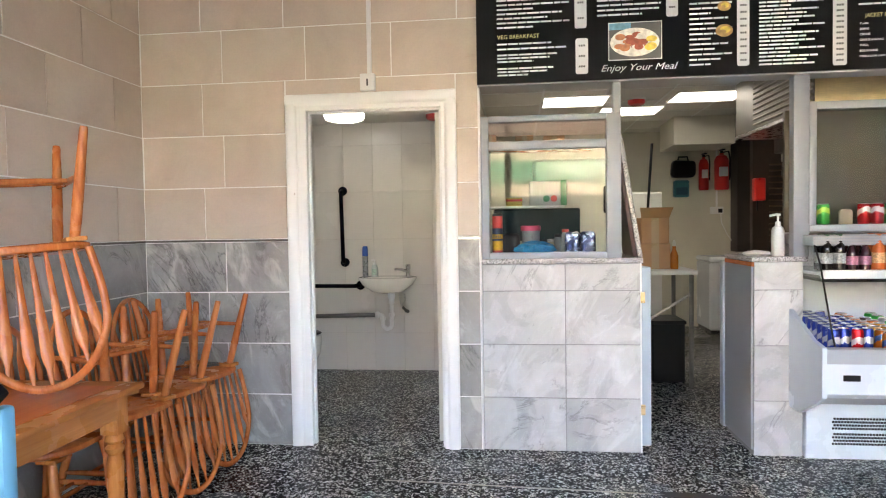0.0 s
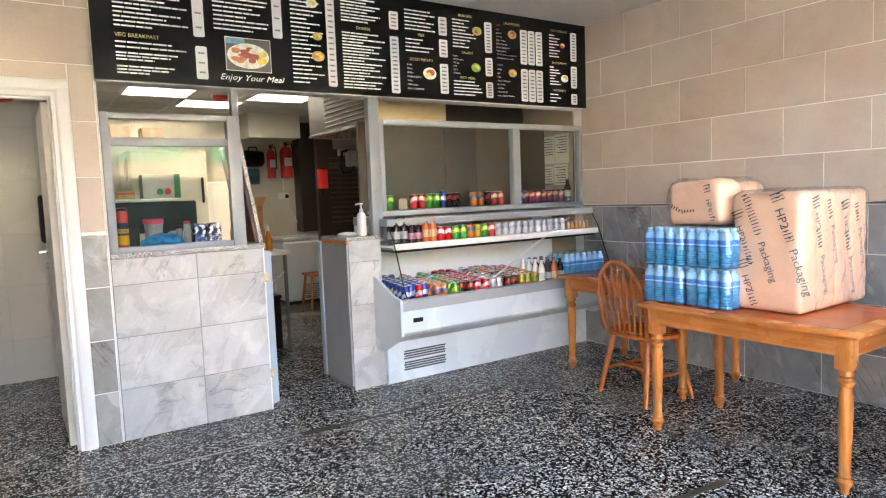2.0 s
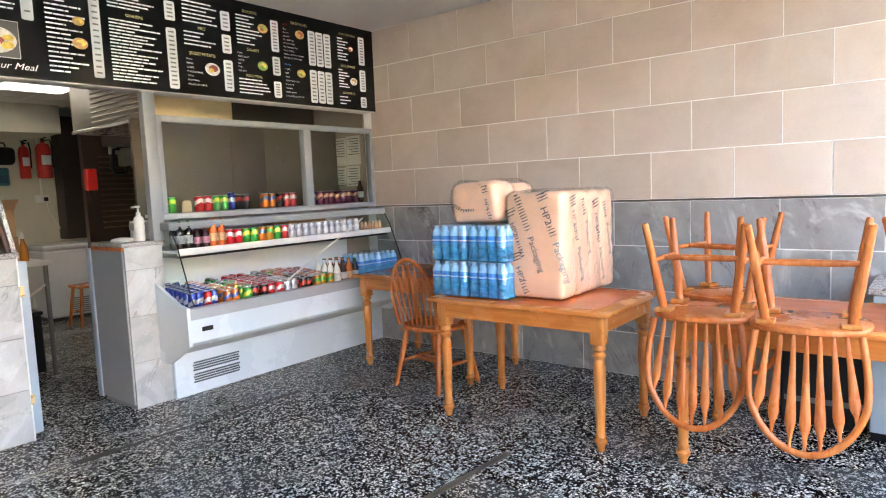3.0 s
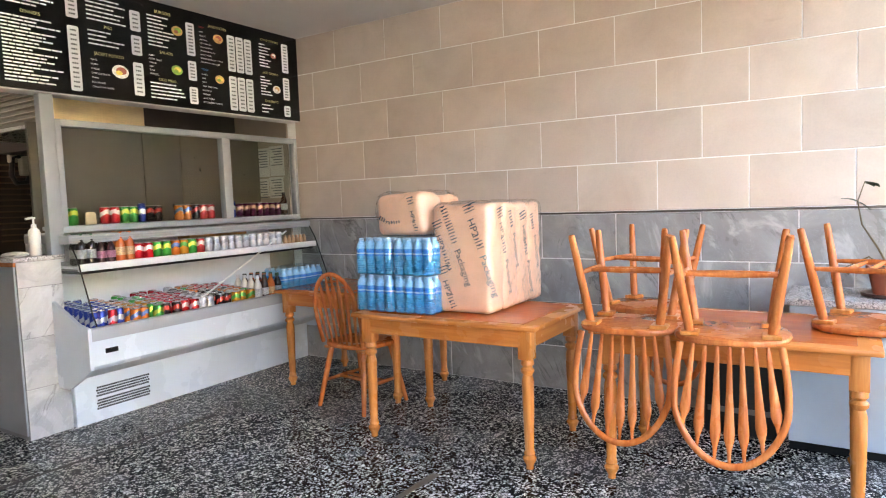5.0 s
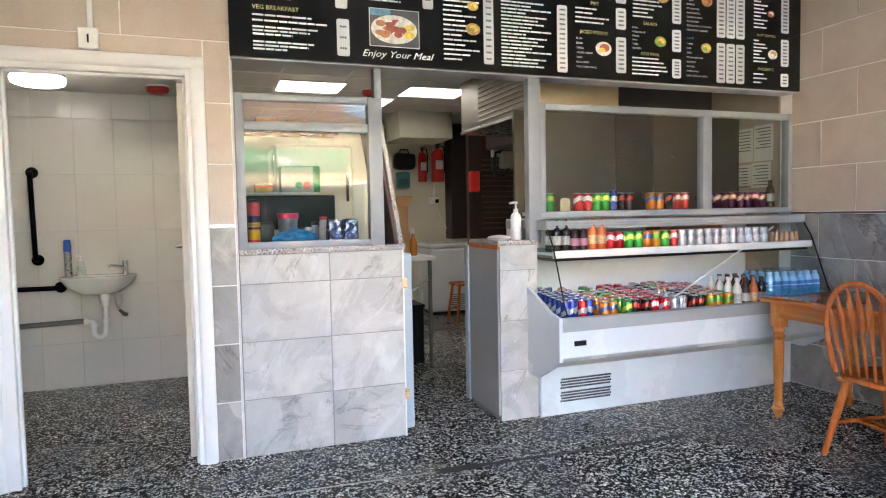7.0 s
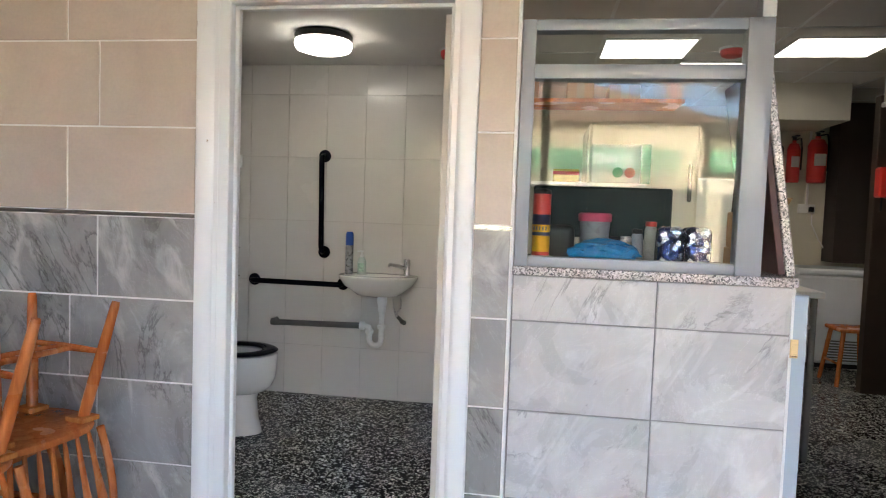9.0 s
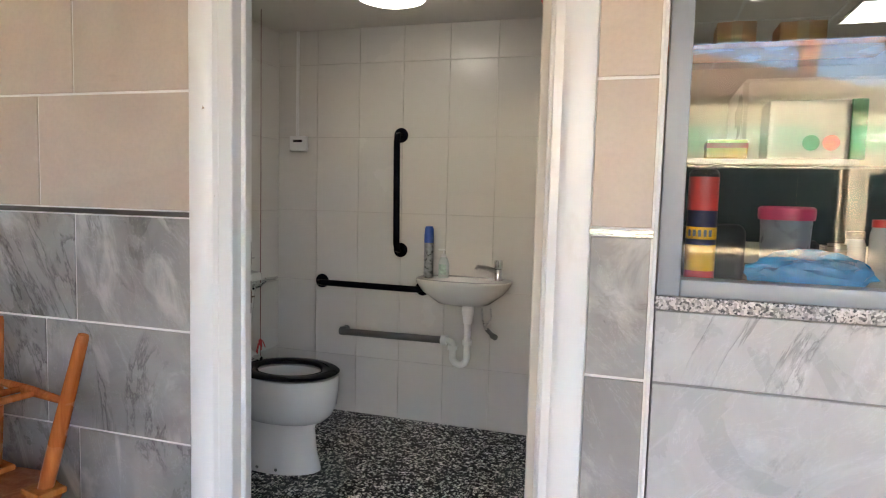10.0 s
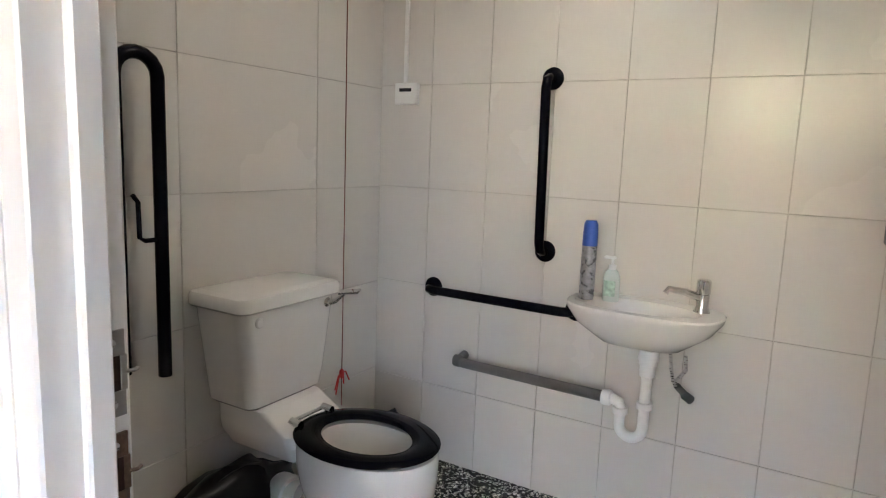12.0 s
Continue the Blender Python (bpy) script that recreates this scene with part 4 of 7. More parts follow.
def menu_board():
    b = thing("menu_board", pose(0, MY, 0), "long glossy black wall menu board with white print", "menu board")
    part("panel", boxes_mesh((-0.066, 0.0, 2.105, 3.79, 0.022, 2.815), bevel=0.002), BOARD, b)
    up = pose(0, 0, 0, 90)

    def word(s, x, z, h, mat, width=0.0, shear=0.0, name="lettering"):
        me = text_mesh(s, h, width, shear)
        me.materials.append(mat)
        part(name, me, None, b, kind="stuff", m=Matrix.Translation((x, -0.0025, z)) @ up)

    def bars(x, z0, z1, widths, n, mat=PRINTW, h=0.0085, name="small_print"):
        bm = bmn()
        for i in range(n):
            z = z1 - (z1 - z0) * (i + 0.5) / n
            w = widths[i % len(widths)]
            u = x
            rnd = random.Random(int(x * 100) * 31 + i)
            while u < x + w:
                l = min(rnd.uniform(0.03, 0.075), x + w - u)
                box(bm, u, -0.003, z - h / 2, u + l, 0.0005, z + h / 2)
                u += l + 0.006
        part(name, bm, mat, b, kind="stuff")

    def prices(x0, z0, x1, z1, n):
        bm = bmn()
        r = 0.012
        pts = arc(x1 - r, z1 - r, r, 0, 90, 3) + arc(x0 + r, z1 - r, r, 90, 180, 3) + arc(x0 + r, z0 + r, r, 180, 270, 3) + arc(x1 - r, z0 + r, r, 270, 360, 3)
        prism(bm, pts, Matrix(((1, 0, 0, 0), (0, 0, -1, 0.0005), (0, 1, 0, 0), (0, 0, 0, 1))), 0.003)
        p = part("price_panel", bm, PANELW, b, "white rounded price panel")
        bm = bmn()
        for i in range(n):
            z = z1 - 0.012 - (z1 - z0 - 0.024) * (i + 0.5) / n
            c, w = (x0 + x1) / 2, (x1 - x0) * 0.26
            for k in (-1, 0, 1):
                box(bm, c + k * w * 0.7 - w * 0.27, -0.0045, z - 0.005, c + k * w * 0.7 + w * 0.27, -0.002, z + 0.005)
        part("price_print", bm, PRINTK, p, kind="stuff")

    prices(0.478, 2.39, 0.543, 2.755, 4)
    prices(0.482, 2.14, 0.55, 2.335, 3)
    prices(0.968, 2.43, 1.03, 2.755, 4)
    prices(1.337, 2.148, 1.40, 2.755, 16)
    prices(1.822, 2.58, 1.895, 2.705, 4)
    prices(1.822, 2.13, 1.892, 2.53, 13)
    for z0, z1, n in ((2.58, 2.715, 4), (2.42, 2.55, 4), (2.15, 2.37, 7)):
        prices(2.243, z0, 2.317, z1, n)
    for z0, z1, n in ((2.49, 2.725, 9), (2.31, 2.45, 5), (2.14, 2.262, 5)):
        prices(2.675, z0, 2.745, z1, n)
    for k in range(3):
        prices(3.04 + 0.083 * k, 2.43, 3.112 + 0.083 * k, 2.705, 9)
        prices(3.04 + 0.083 * k, 2.13, 3.112 + 0.083 * k, 2.392, 8)
    for z0, z1, n in ((2.50, 2.74, 9), (2.27, 2.455, 7), (2.13, 2.22, 3)):
        prices(3.607, z0, 3.677, z1, n)

    word("VEG BREAKFAST", 0.05, 2.35, 0.022, GOLD, 0.235)
    bars(0.05, 2.28, 2.335, (0.30, 0.38), 2)
    bars(0.05, 2.215, 2.27, (0.33, 0.29, 0.2), 3)
    bars(0.05, 2.14, 2.195, (0.31, 0.28, 0.17), 3)
    bars(0.05, 2.40, 2.60, (0.36, 0.28, 0.40, 0.2), 8)
    bars(0.05, 2.64, 2.76, (0.38, 0.3, 0.25), 5)
    bars(0.60, 2.44, 2.76, (0.33, 0.24, 0.29, 0.2, 0.34), 12)
    word("Enjoy Your Meal", 0.62, 2.148, 0.036, PRINTW, 0.41, 0.35)
    bars(1.09, 2.15, 2.75, (0.16, 0.11, 0.2, 0.13, 0.22), 22)
    word("DINNERS", 1.56, 2.548, 0.02, GOLD, 0.11)
    bars(1.45, 2.14, 2.53, (0.28, 0.2, 0.33, 0.16, 0.3, 0.24), 19)
    bars(1.45, 2.59, 2.76, (0.26, 0.2, 0.3), 8)
    bars(1.95, 2.585, 2.745, (0.22, 0.26, 0.18, 0.25), 6)
    word("PIES", 2.06, 2.552, 0.02, GOLD, 0.055)
    bars(1.95, 2.43, 2.54, (0.15, 0.12, 0.24, 0.2), 4)
    word("JACKET POTATO", 1.98, 2.375, 0.021, GOLD, 0.20)
    for i, s in enumerate(("PLAIN", "BEANS", "CHEESE", "CHEESE & BEANS", "TUNA", "BOLOGNESE", "CHILLI CON CARNE")):
        word(s, 1.955, 2.338 - 0.0285 * i, 0.011, PRINTW)
    word("BURGERS", 2.43, 2.738, 0.02, GOLD, 0.125)
    bars(2.37, 2.50, 2.725, (0.16, 0.11, 0.15, 0.12, 0.2, 0.22), 9)
    word("SALADS", 2.45, 2.463, 0.02, GOLD, 0.105)
    for i, s in enumerate(("PLAIN", "MIXED SALAD", "CHEESE", "HAM", "TUNA", "CHICKEN")):
        word(s, 2.365, 2.435 - 0.0255 * i, 0.011, PRINTW)
    word("KIDS MEAL", 2.43, 2.272, 0.02, GOLD, 0.145)
    bars(2.365, 2.14, 2.265, (0.2, 0.24, 0.26, 0.27), 5)
    word("SANDWICHES", 2.87, 2.728, 0.02, GOLD, 0.165)
    word("HOT", 2.79, 2.708, 0.013, RED, 0.045)
    for i, s in enumerate(("EGG", "BACON", "SAUSAGE", "EGG & BACON", "EGG & SAUSAGE", "SAUSAGE & BACON", "EGG & CHEESE", "BACON, LETTUCE & TOMATO", "EGG, BACON & SAUSAGE")):
        word(s, 2.79, 2.675 - 0.0275 * i, 0.0105, PRINTW)
    word("COLD", 2.79, 2.40, 0.014, BLUEP, 0.06)
    for i, s in enumerate(("CHEESE", "HAM", "TUNA", "TUNA SWEETCORN", "EGG MAYO", "CHICKEN", "HAM & CHEESE", "HAM, CHEESE & TOMATO")):
        word(s, 2.79, 2.365 - 0.0295 * i, 0.0105, PRINTW)
    word("COLD DRINKS", 3.38, 2.728, 0.018, GOLD, 0.19)
    bars(3.36, 2.51, 2.71, (0.06, 0.12, 0.09, 0.11), 8)
    word("HOT DRINKS", 3.39, 2.462, 0.018, GOLD, 0.165)
    bars(3.36, 2.28, 2.445, (0.05, 0.1, 0.12, 0.07), 7)
    word("DESSERTS", 3.40, 2.232, 0.018, GOLD, 0.14)
    bars(3.36, 2.135, 2.22, (0.09, 0.12, 0.07), 3)

    # food pictures, flat prints built of simple shapes
    def disc(x, z, rx, rz, mat, lift, name="picture", parent=b):
        bm = bmn()
        prism(bm, [(x + rx * math.cos(a), z + rz * math.sin(a)) for a in [2 * math.pi * i / 20 for i in range(20)]], Matrix(((1, 0, 0, 0), (0, 0, -1, -lift), (0, 1, 0, 0), (0, 0, 0, 1))), 0.0008)
        return part(name, bm, mat, parent)
    FOOD = [painted("print_" + n, c, 0.4, 0.35, 40) for n, c in (("bacon", (0.38, 0.09, 0.05)), ("bean", (0.55, 0.22, 0.10)), ("egg", (0.85, 0.62, 0.12)), ("green", (0.25, 0.4, 0.06)), ("bread", (0.6, 0.35, 0.12)), ("white", (0.8, 0.78, 0.72)), ("sky", (0.15, 0.35, 0.5)))]
    bm = boxes_mesh((0.66, -0.003, 2.205, 0.945, 0.0005, 2.41))
    ph = part("photograph", bm, PRINTW, b, "breakfast plate photograph")
    part("photo_field", boxes_mesh((0.664, -0.004, 2.209, 0.941, -0.002, 2.406)), PRINTK, ph)
    part("photo_field", boxes_mesh((0.664, -0.0045, 2.37, 0.78, -0.0025, 2.406)), FOOD[6], ph)
    disc(0.80, 2.30, 0.132, 0.078, FOOD[5], 0.0045, "plate", ph)
    rnd = random.Random(4)
    for i in range(34):
        a, q = rnd.uniform(0, 6.28), rnd.uniform(0, 0.9)
        x, z = 0.80 + 0.115 * q * math.cos(a), 2.30 + 0.062 * q * math.sin(a)
        k = 1 if x < 0.77 else (2 if x > 0.87 and rnd.random() < 0.6 else 0)
        disc(x, z, rnd.uniform(0.014, 0.03), rnd.uniform(0.01, 0.02), FOOD[k if rnd.random() < 0.85 else 5], 0.0055 + 0.0001 * i, "food", ph)
    for x, z, r, k in ((2.15, 2.29, 0.058, (5, 0, 2)), (2.60, 2.645, 0.045, (4, 3, 0)), (2.58, 2.365, 0.045, (3, 2, 3)), (2.955, 2.655, 0.045, (4, 0, 4)), (2.95, 2.35, 0.042, (4, 2, 3)), (3.53, 2.345, 0.042, (5, 4, 5)), (1.27, 2.34, 0.045, (4, 2, 4)), (1.27, 2.47, 0.035, (4, 2, 4)), (1.24, 2.68, 0.04, (5, 2, 5)), (3.51, 2.62, 0.03, (0, 5, 0))):
        p = disc(x, z, r, r * 0.75, FOOD[k[0]], 0.003, "dish_picture")
        disc(x + r * 0.1, z + r * 0.1, r * 0.62, r * 0.42, FOOD[k[1]], 0.0045, "food", p)
        disc(x - r * 0.2, z - r * 0.15, r * 0.4, r * 0.25, FOOD[k[2]], 0.0055, "food", p)


menu_board()


# ---- drinks ----
def make_can_material(name, c, c2, rough=0.25, mid=0.0, half=0.25):
    """Printed can: a field colour and a slanting band of another."""
    n = Nodes(name, rough, 0.35)
    co = n.coords()
    sep = n.add("ShaderNodeSeparateXYZ")
    n.link(co, sep.inputs[0])
    mul = n.add("ShaderNodeMath")
    mul.operation = "MULTIPLY_ADD"
    mul.inputs[1].default_value, mul.inputs[2].default_value = 0.6, 0.0
    n.link(sep.outputs[0], mul.inputs[0])
    add = n.add("ShaderNodeMath")
    add.operation = "ADD"
    n.link(sep.outputs[2], add.inputs[0])
    n.link(mul.outputs[0], add.inputs[1])
    wob = n.noise(co, 60, 3)
    add2 = n.add("ShaderNodeMath")
    add2.operation = "MULTIPLY_ADD"
    add2.inputs[1].default_value = 0.03
    n.link(wob, add2.inputs[0])
    n.link(add.outputs[0], add2.inputs[2])
    col = n.ramp(add2.outputs[0], [(0.0, c), (0.055, c), (0.06, c2), (0.085, c2), (0.09, c), (1.0, c)], "CONSTANT")
    n.base(col)
    return n.m


CAN_KINDS = {
    "red": make_can_material("red_can_print", (0.55, 0.01, 0.02), (0.75, 0.6, 0.6)),
    "green": make_can_material("green_can_print", (0.04, 0.38, 0.06), (0.65, 0.75, 0.1)),
    "orange": make_can_material("orange_can_print", (0.75, 0.20, 0.03), (0.10, 0.16, 0.35)),
    "blue": make_can_material("blue_silver_can_print", (0.02, 0.05, 0.32), (0.55, 0.58, 0.62)),
    "silver": make_can_material("silver_can_print", (0.55, 0.56, 0.58), (0.35, 0.36, 0.40)),
    "black": make_can_material("black_can_print", (0.03, 0.02, 0.02), (0.5, 0.04, 0.03)),
    "purple": make_can_material("purple_can_print", (0.12, 0.015, 0.06), (0.6, 0.3, 0.2)),
    "pink": make_can_material("pink_red_can_print", (0.62, 0.06, 0.06), (0.75, 0.55, 0.5)),
    "tropic": make_can_material("orange_green_can_print", (0.62, 0.28, 0.03), (0.1, 0.35, 0.06)),
}
CAN_LABEL = {"red": "red soft drink can", "green": "green and yellow lemon soda can", "orange": "orange soda can", "blue": "slim blue and silver energy drink can", "silver": "silver and grey diet cola can", "black": "black and red cola can", "purple": "dark purple fruit soda can", "pink": "pale red soda can", "tropic": "orange and green fruit drink can"}
CAN_T = {}


def can(kind, x, y, z, where, slim=False):
    key = (kind, slim)
    m = pose(x, y, z, 0, 0, random.uniform(-25, 25) + 90)
    if key not in CAN_T:
        r, h = (0.0265, 0.135) if slim else (0.033, 0.115)
        bm = bmn()
        lathe(bm, [(r * 0.78, 0), (r * 0.8, 0.002), (r, 0.012), (r, h - 0.013), (r * 0.84, h - 0.003)], 14)
        o = part("drink_can", bm, CAN_KINDS[kind])
        bm = bmn()
        lathe(bm, [(r * 0.84, h - 0.0035), (r * 0.86, h), (r * 0.80, h), (r * 0.77, h - 0.005), (0.001, h - 0.005)], 14)
        box(bm, -0.006, -0.004, h - 0.005, 0.010, 0.012, h - 0.003)
        part("lid", bm, STEEL, o, "bright aluminium lid")
        tagged(o, CAN_LABEL[kind] + " " + where, "drink can", "drinks in the fridge")
        o.matrix_basis = m
        CAN_T[key] = o
        return o
    return tagged(copy_thing(CAN_T[key], m), CAN_LABEL[kind] + " " + where)


BOT_T = {}
BOTTLE_C = {"cola": ((0.015, 0.010, 0.008), (0.01, 0.08, 0.03)), "dark": ((0.03, 0.008, 0.012), (0.02, 0.07, 0.05)), "orange": ((0.55, 0.13, 0.03), (0.45, 0.12, 0.02)), "pale": ((0.75, 0.70, 0.62), (0.7, 0.7, 0.7)), "brown": ((0.05, 0.02, 0.01), (0.02, 0.02, 0.02))}


def bottle(kind, x, y, z, where, h=0.20, r=0.031):
    m = pose(x, y, z, 0, 0, random.uniform(0, 360))
    if kind not in BOT_T:
        c, cap = BOTTLE_C[kind]
        bm = bmn()
        k = h / 0.2
        lathe(bm, [(r * 0.7, 0), (r, 0.008 * k), (r, 0.05 * k), (r * 0.93, 0.075 * k), (r, 0.1 * k), (r * 0.98, 0.12 * k), (r * 0.7, 0.15 * k), (r * 0.40, 0.17 * k), (r * 0.40, 0.182 * k)], 14)
        o = part("soda_bottle", bm, painted(kind + "_drink", c, 0.12, 0.05, bump=0))
        bm = bmn()
        lathe(bm, [(r * 0.5, h - 0.022 * k), (r * 0.52, h - 0.003), (r * 0.45, h)], 12)
        part("cap", bm, painted(kind + "_cap", cap, 0.4, 0.03), o, "screw cap")
        bm = bmn()
        lathe(bm, [(r * 1.01, 0.045 * k), (r * 1.015, 0.05 * k), (r * 1.015, 0.098 * k), (r * 1.01, 0.1 * k)], 14)
        part("label", bm, painted(kind + "_label", {"cola": (0.35, 0.37, 0.36), "dark": (0.42, 0.16, 0.24), "orange": (0.62, 0.36, 0.16)}.get(kind, (0.5, 0.48, 0.44)), 0.4, 0.6, 120), o, "printed wrap label")
        tagged(o, "small plastic soft drink bottle " + where, "bottle", "drinks in the fridge")
        o.matrix_basis = m
        BOT_T[kind] = o
        return o
    return copy_thing(BOT_T[kind], m)


def stock_fridge():
    rnd = random.Random(11)
    # deck: the front rows, then further back; x from the pier end to the far end
    zone = [(1.70, 1.96, ("blue", "blue", "blue"), True), (1.96, 2.12, ("orange", "tropic", "orange"), False), (2.12, 2.26, ("green", "tropic", "green"), False), (2.26, 2.47, ("red", "red", "red"), False), (2.47, 2.62, ("silver", "silver", "black"), False), (2.62, 2.76, ("black", "black", "orange"), False), (2.76, 2.98, ("tropic", "orange", "pink"), False)]
    for x0, x1, kinds, slim in zone:
        p = 0.057 if slim else 0.069
        n = int((x1 - x0) / p + 0.01)
        for r in range(8):
            y = FY + 0.085 + r * p
            for i in range(n):
                k = kinds[min(r // 2, 2)] if rnd.random() < 0.9 else rnd.choice(("black", "silver", "green", "red"))
                if r > 5 and rnd.random() < 0.3:
                    continue
                can(k, x0 + p * (i + 0.5), y + (0.02 if i % 2 else 0), 0.629 + 0.005 * r, "on the fridge deck", slim)
    for i in range(16):
        bottle(("pale", "brown", "orange", "cola")[i % 4], 3.02 + 0.068 * (i % 4), FY + 0.10 + 0.075 * (i // 4), 0.632, "in the fridge")
    # shelf row
    z, y = 1.037, YW - 0.115
    row = ["b:cola", "b:cola", "b:dark", "b:dark", "b:orange", "b:orange", "red", "red", "green", "green", "orange", "tropic", "green", "pink"] + ["silver"] * 11 + ["black"] * 0
    x = 1.775
    for k in row:
        if k.startswith("b:"):
            for q in range(2):
                bottle(k[2:], x, y + 0.07 * q, z, "in the fridge", 0.165, 0.029)
            x += 0.064
        else:
            for q in range(2):
                can(k, x, y + 0.07 * q, z, "on the fridge shelf")
            x += 0.0695
    for i in range(6):
        bm = bmn()
        lathe(bm, [(0.016, 0), (0.018, 0.004), (0.018, 0.045), (0.012, 0.06), (0.013, 0.075)], 10)
        o = part("sauce_jar", bm, painted("tan_jar", (0.42, 0.24, 0.12), 0.3, 0.1))
        o.matrix_basis = pose(x + 0.02 + 0.045 * i, y + 0.01, z)
        tagged(o, "small tan jar on the fridge shelf", "jar", "small jars on the shelf")
    q = thing("cardboard_tray", pose(3.05, 4.12, 1.037), "orange-brown cardboard tray behind the cans", "tray")
    part("tray", boxes_mesh((-0.28, -0.08, 0, 0.28, 0.08, 0.135), bevel=0.004), painted("orange_card", (0.50, 0.21, 0.06), 0.7, 0.15, 8), q)
    # top ledge behind the screen
    z, y = 1.287, YW + 0.11
    for x, k in ((1.86, "green"), (2.075, "red"), (2.145, "red"), (2.215, "green"), (2.28, "green"), (2.345, "blue"), (2.40, "black"), (2.47, "black"), (2.645, "orange"), (2.715, "orange"), (2.79, "black"), (2.86, "pink"), (2.93, "pink"), (3.09, "blue"), (3.145, "blue")):
        can(k, x, y, z, "behind the screen", k == "blue")
    for i in range(7):
        can("purple", 3.215 + 0.07 * i, y, z, "behind the screen")
    bottle("brown", 3.715, y, z, "on the ledge", 0.2)
    tag = thing("tan_card", pose(1.99, y + 0.03, z), "small rounded tan card standing on the ledge", "card")
    bm = bmn()
    prism(bm, [(-0.035, 0)] + arc(-0.012, 0.062, 0.023, 180, 90, 4) + arc(0.012, 0.062, 0.023, 90, 0, 4) + [(0.035, 0)], Matrix(((1, 0, 0, 0), (0, 0, -1, 0), (0, 1, 0, 0), (0, 0, 0, 1))), 0.012)
    part("card", bm, painted("tan_card_stock", (0.52, 0.38, 0.26), 0.6, 0.1, 20), tag)
    part_ledge = thing("drinks_ledge", pose(0, 0, 0), "white ledge behind the fridge screen", "ledge")
    part("board", boxes_mesh((1.74, YW + 0.055, 1.26, 3.785, YW + 0.26, 1.285), bevel=0.002), FRIDGEW, part_ledge)


stock_fridge()


# ---- bottled water packs and wrapped trays ----
CAPB = painted("pale_blue_cap", (0.45, 0.72, 0.90), 0.3, 0.04)
LABB = painted("blue_bottle_label", (0.0, 0.23, 0.74), 0.25, 0.2, 70)
SHOULDER = painted("clear_bottle_shoulder", (0.30, 0.66, 0.92), 0.05, 0.15, 20, bump=0.0)
LABW = painted("pale_label_print", (0.45, 0.66, 0.85), 0.3, 0.3, 90)
BLUEFILM = painted("clear_blue_bottle", (0.055, 0.48, 0.86), 0.06, 0.3, 30, bump=0.0)
BLUEFILM.node_tree.nodes["Principled BSDF"].inputs["Transmission Weight"].default_value = 0.25
BLUEFILM.node_tree.nodes["Principled BSDF"].inputs["IOR"].default_value = 1.2


def water_pack(nx, ny, label, p=0.066):
    t = thing("water_bottle_pack", Matrix(), label, "bottle pack", "packs of bottled water")
    r, h = 0.032, 0.205
    bm = bmn()
    prof = [(r * 0.75, 0), (r, 0.006)]
    for i in range(6):
        z = 0.012 + 0.013 * i
        prof += [(r, z), (r * 0.88, z + 0.0065)]
    prof += [(r, 0.090), (r, 0.146)]
    lathe(bm, prof, 14)
    body = to_mesh("bottle", bm, BLUEFILM)
    bm = bmn()
    lathe(bm, [(r, 0.146), (r * 0.97, 0.152), (r * 0.93, 0.162), (r * 0.74, 0.178), (r * 0.46, 0.188), (r * 0.42, 0.193)], 14)
    shoulder = to_mesh("shoulder", bm, SHOULDER)
    bm = bmn()
    lathe(bm, [(r * 0.46, 0.191), (r * 0.47, 0.203), (r * 0.4, h)], 10)
    cap = to_mesh("cap", bm, CAPB)
    bm = bmn()
    lathe(bm, [(r * 1.01, 0.104), (r * 1.015, 0.106), (r * 1.015, 0.142), (r * 1.01, 0.144)], 12)
    lab = to_mesh("label", bm, LABB)
    bm = bmn()
    lathe(bm, [(r * 1.016, 0.114), (r * 1.02, 0.115), (r * 1.02, 0.121), (r * 1.016, 0.122)], 12)
    stripe = to_mesh("label_print", bm, LABW)
    for i in range(nx):
        for j in range(ny):
            o = part("bottle", body, None, t, m=pose((i - (nx - 1) / 2) * p, (j - (ny - 1) / 2) * p, 0.002))
            part("cap", cap, None, o)
            part("shoulder", shoulder, None, o)
            part("label", lab, None, o)
            part("label_print", stripe, None, o)
    w, d = nx * p / 2 + 0.003, ny * p / 2 + 0.003
    bm = bmn()
    rings = []
    for z, s in ((0.0, 0.97), (0.012, 1.0), (0.10, 0.992), (0.15, 0.985), (0.188, 0.93), (0.212, 0.83), (0.2125, 0.3)):
        pts = []
        for cx, cy, a in ((1, 1, 0), (-1, 1, 90), (-1, -1, 180), (1, -1, 270)):
            for u, v in arc(cx * (w - 0.03), cy * (d - 0.03), 0.03, a, a + 90, 3):
                pts.append(Vector((u * s, v * s, z)))
        rings.append(pts)
    ring_loft(bm, rings)
    f = part("shrink_wrap", bm, WRAP, t, "clear shrink wrap")
    f.visible_shadow = False
    return t


wp = water_pack(5, 4, "shrink-wrapped pack of blue bottled water on a table")
wp.matrix_basis = pose(2.655, 2.02, 0.7385)
copy_thing(wp, pose(2.66, 1.75, 0.7385))
copy_thing(wp, pose(2.655, 2.015, 0.9525, 0, 0, 0.5))
copy_thing(wp, pose(2.66, 1.748, 0.9525, 0, 0, -0.5))
wp2 = copy_thing(wp, pose(3.45, FY + 0.22, 0.642))
tagged(wp2, "shrink-wrapped pack of blue bottled water in the fridge")
tagged(copy_thing(wp, pose(3.60, FY + 0.23, 0.6425, 0, 0, 90)), "shrink-wrapped pack of blue bottled water in the fridge")

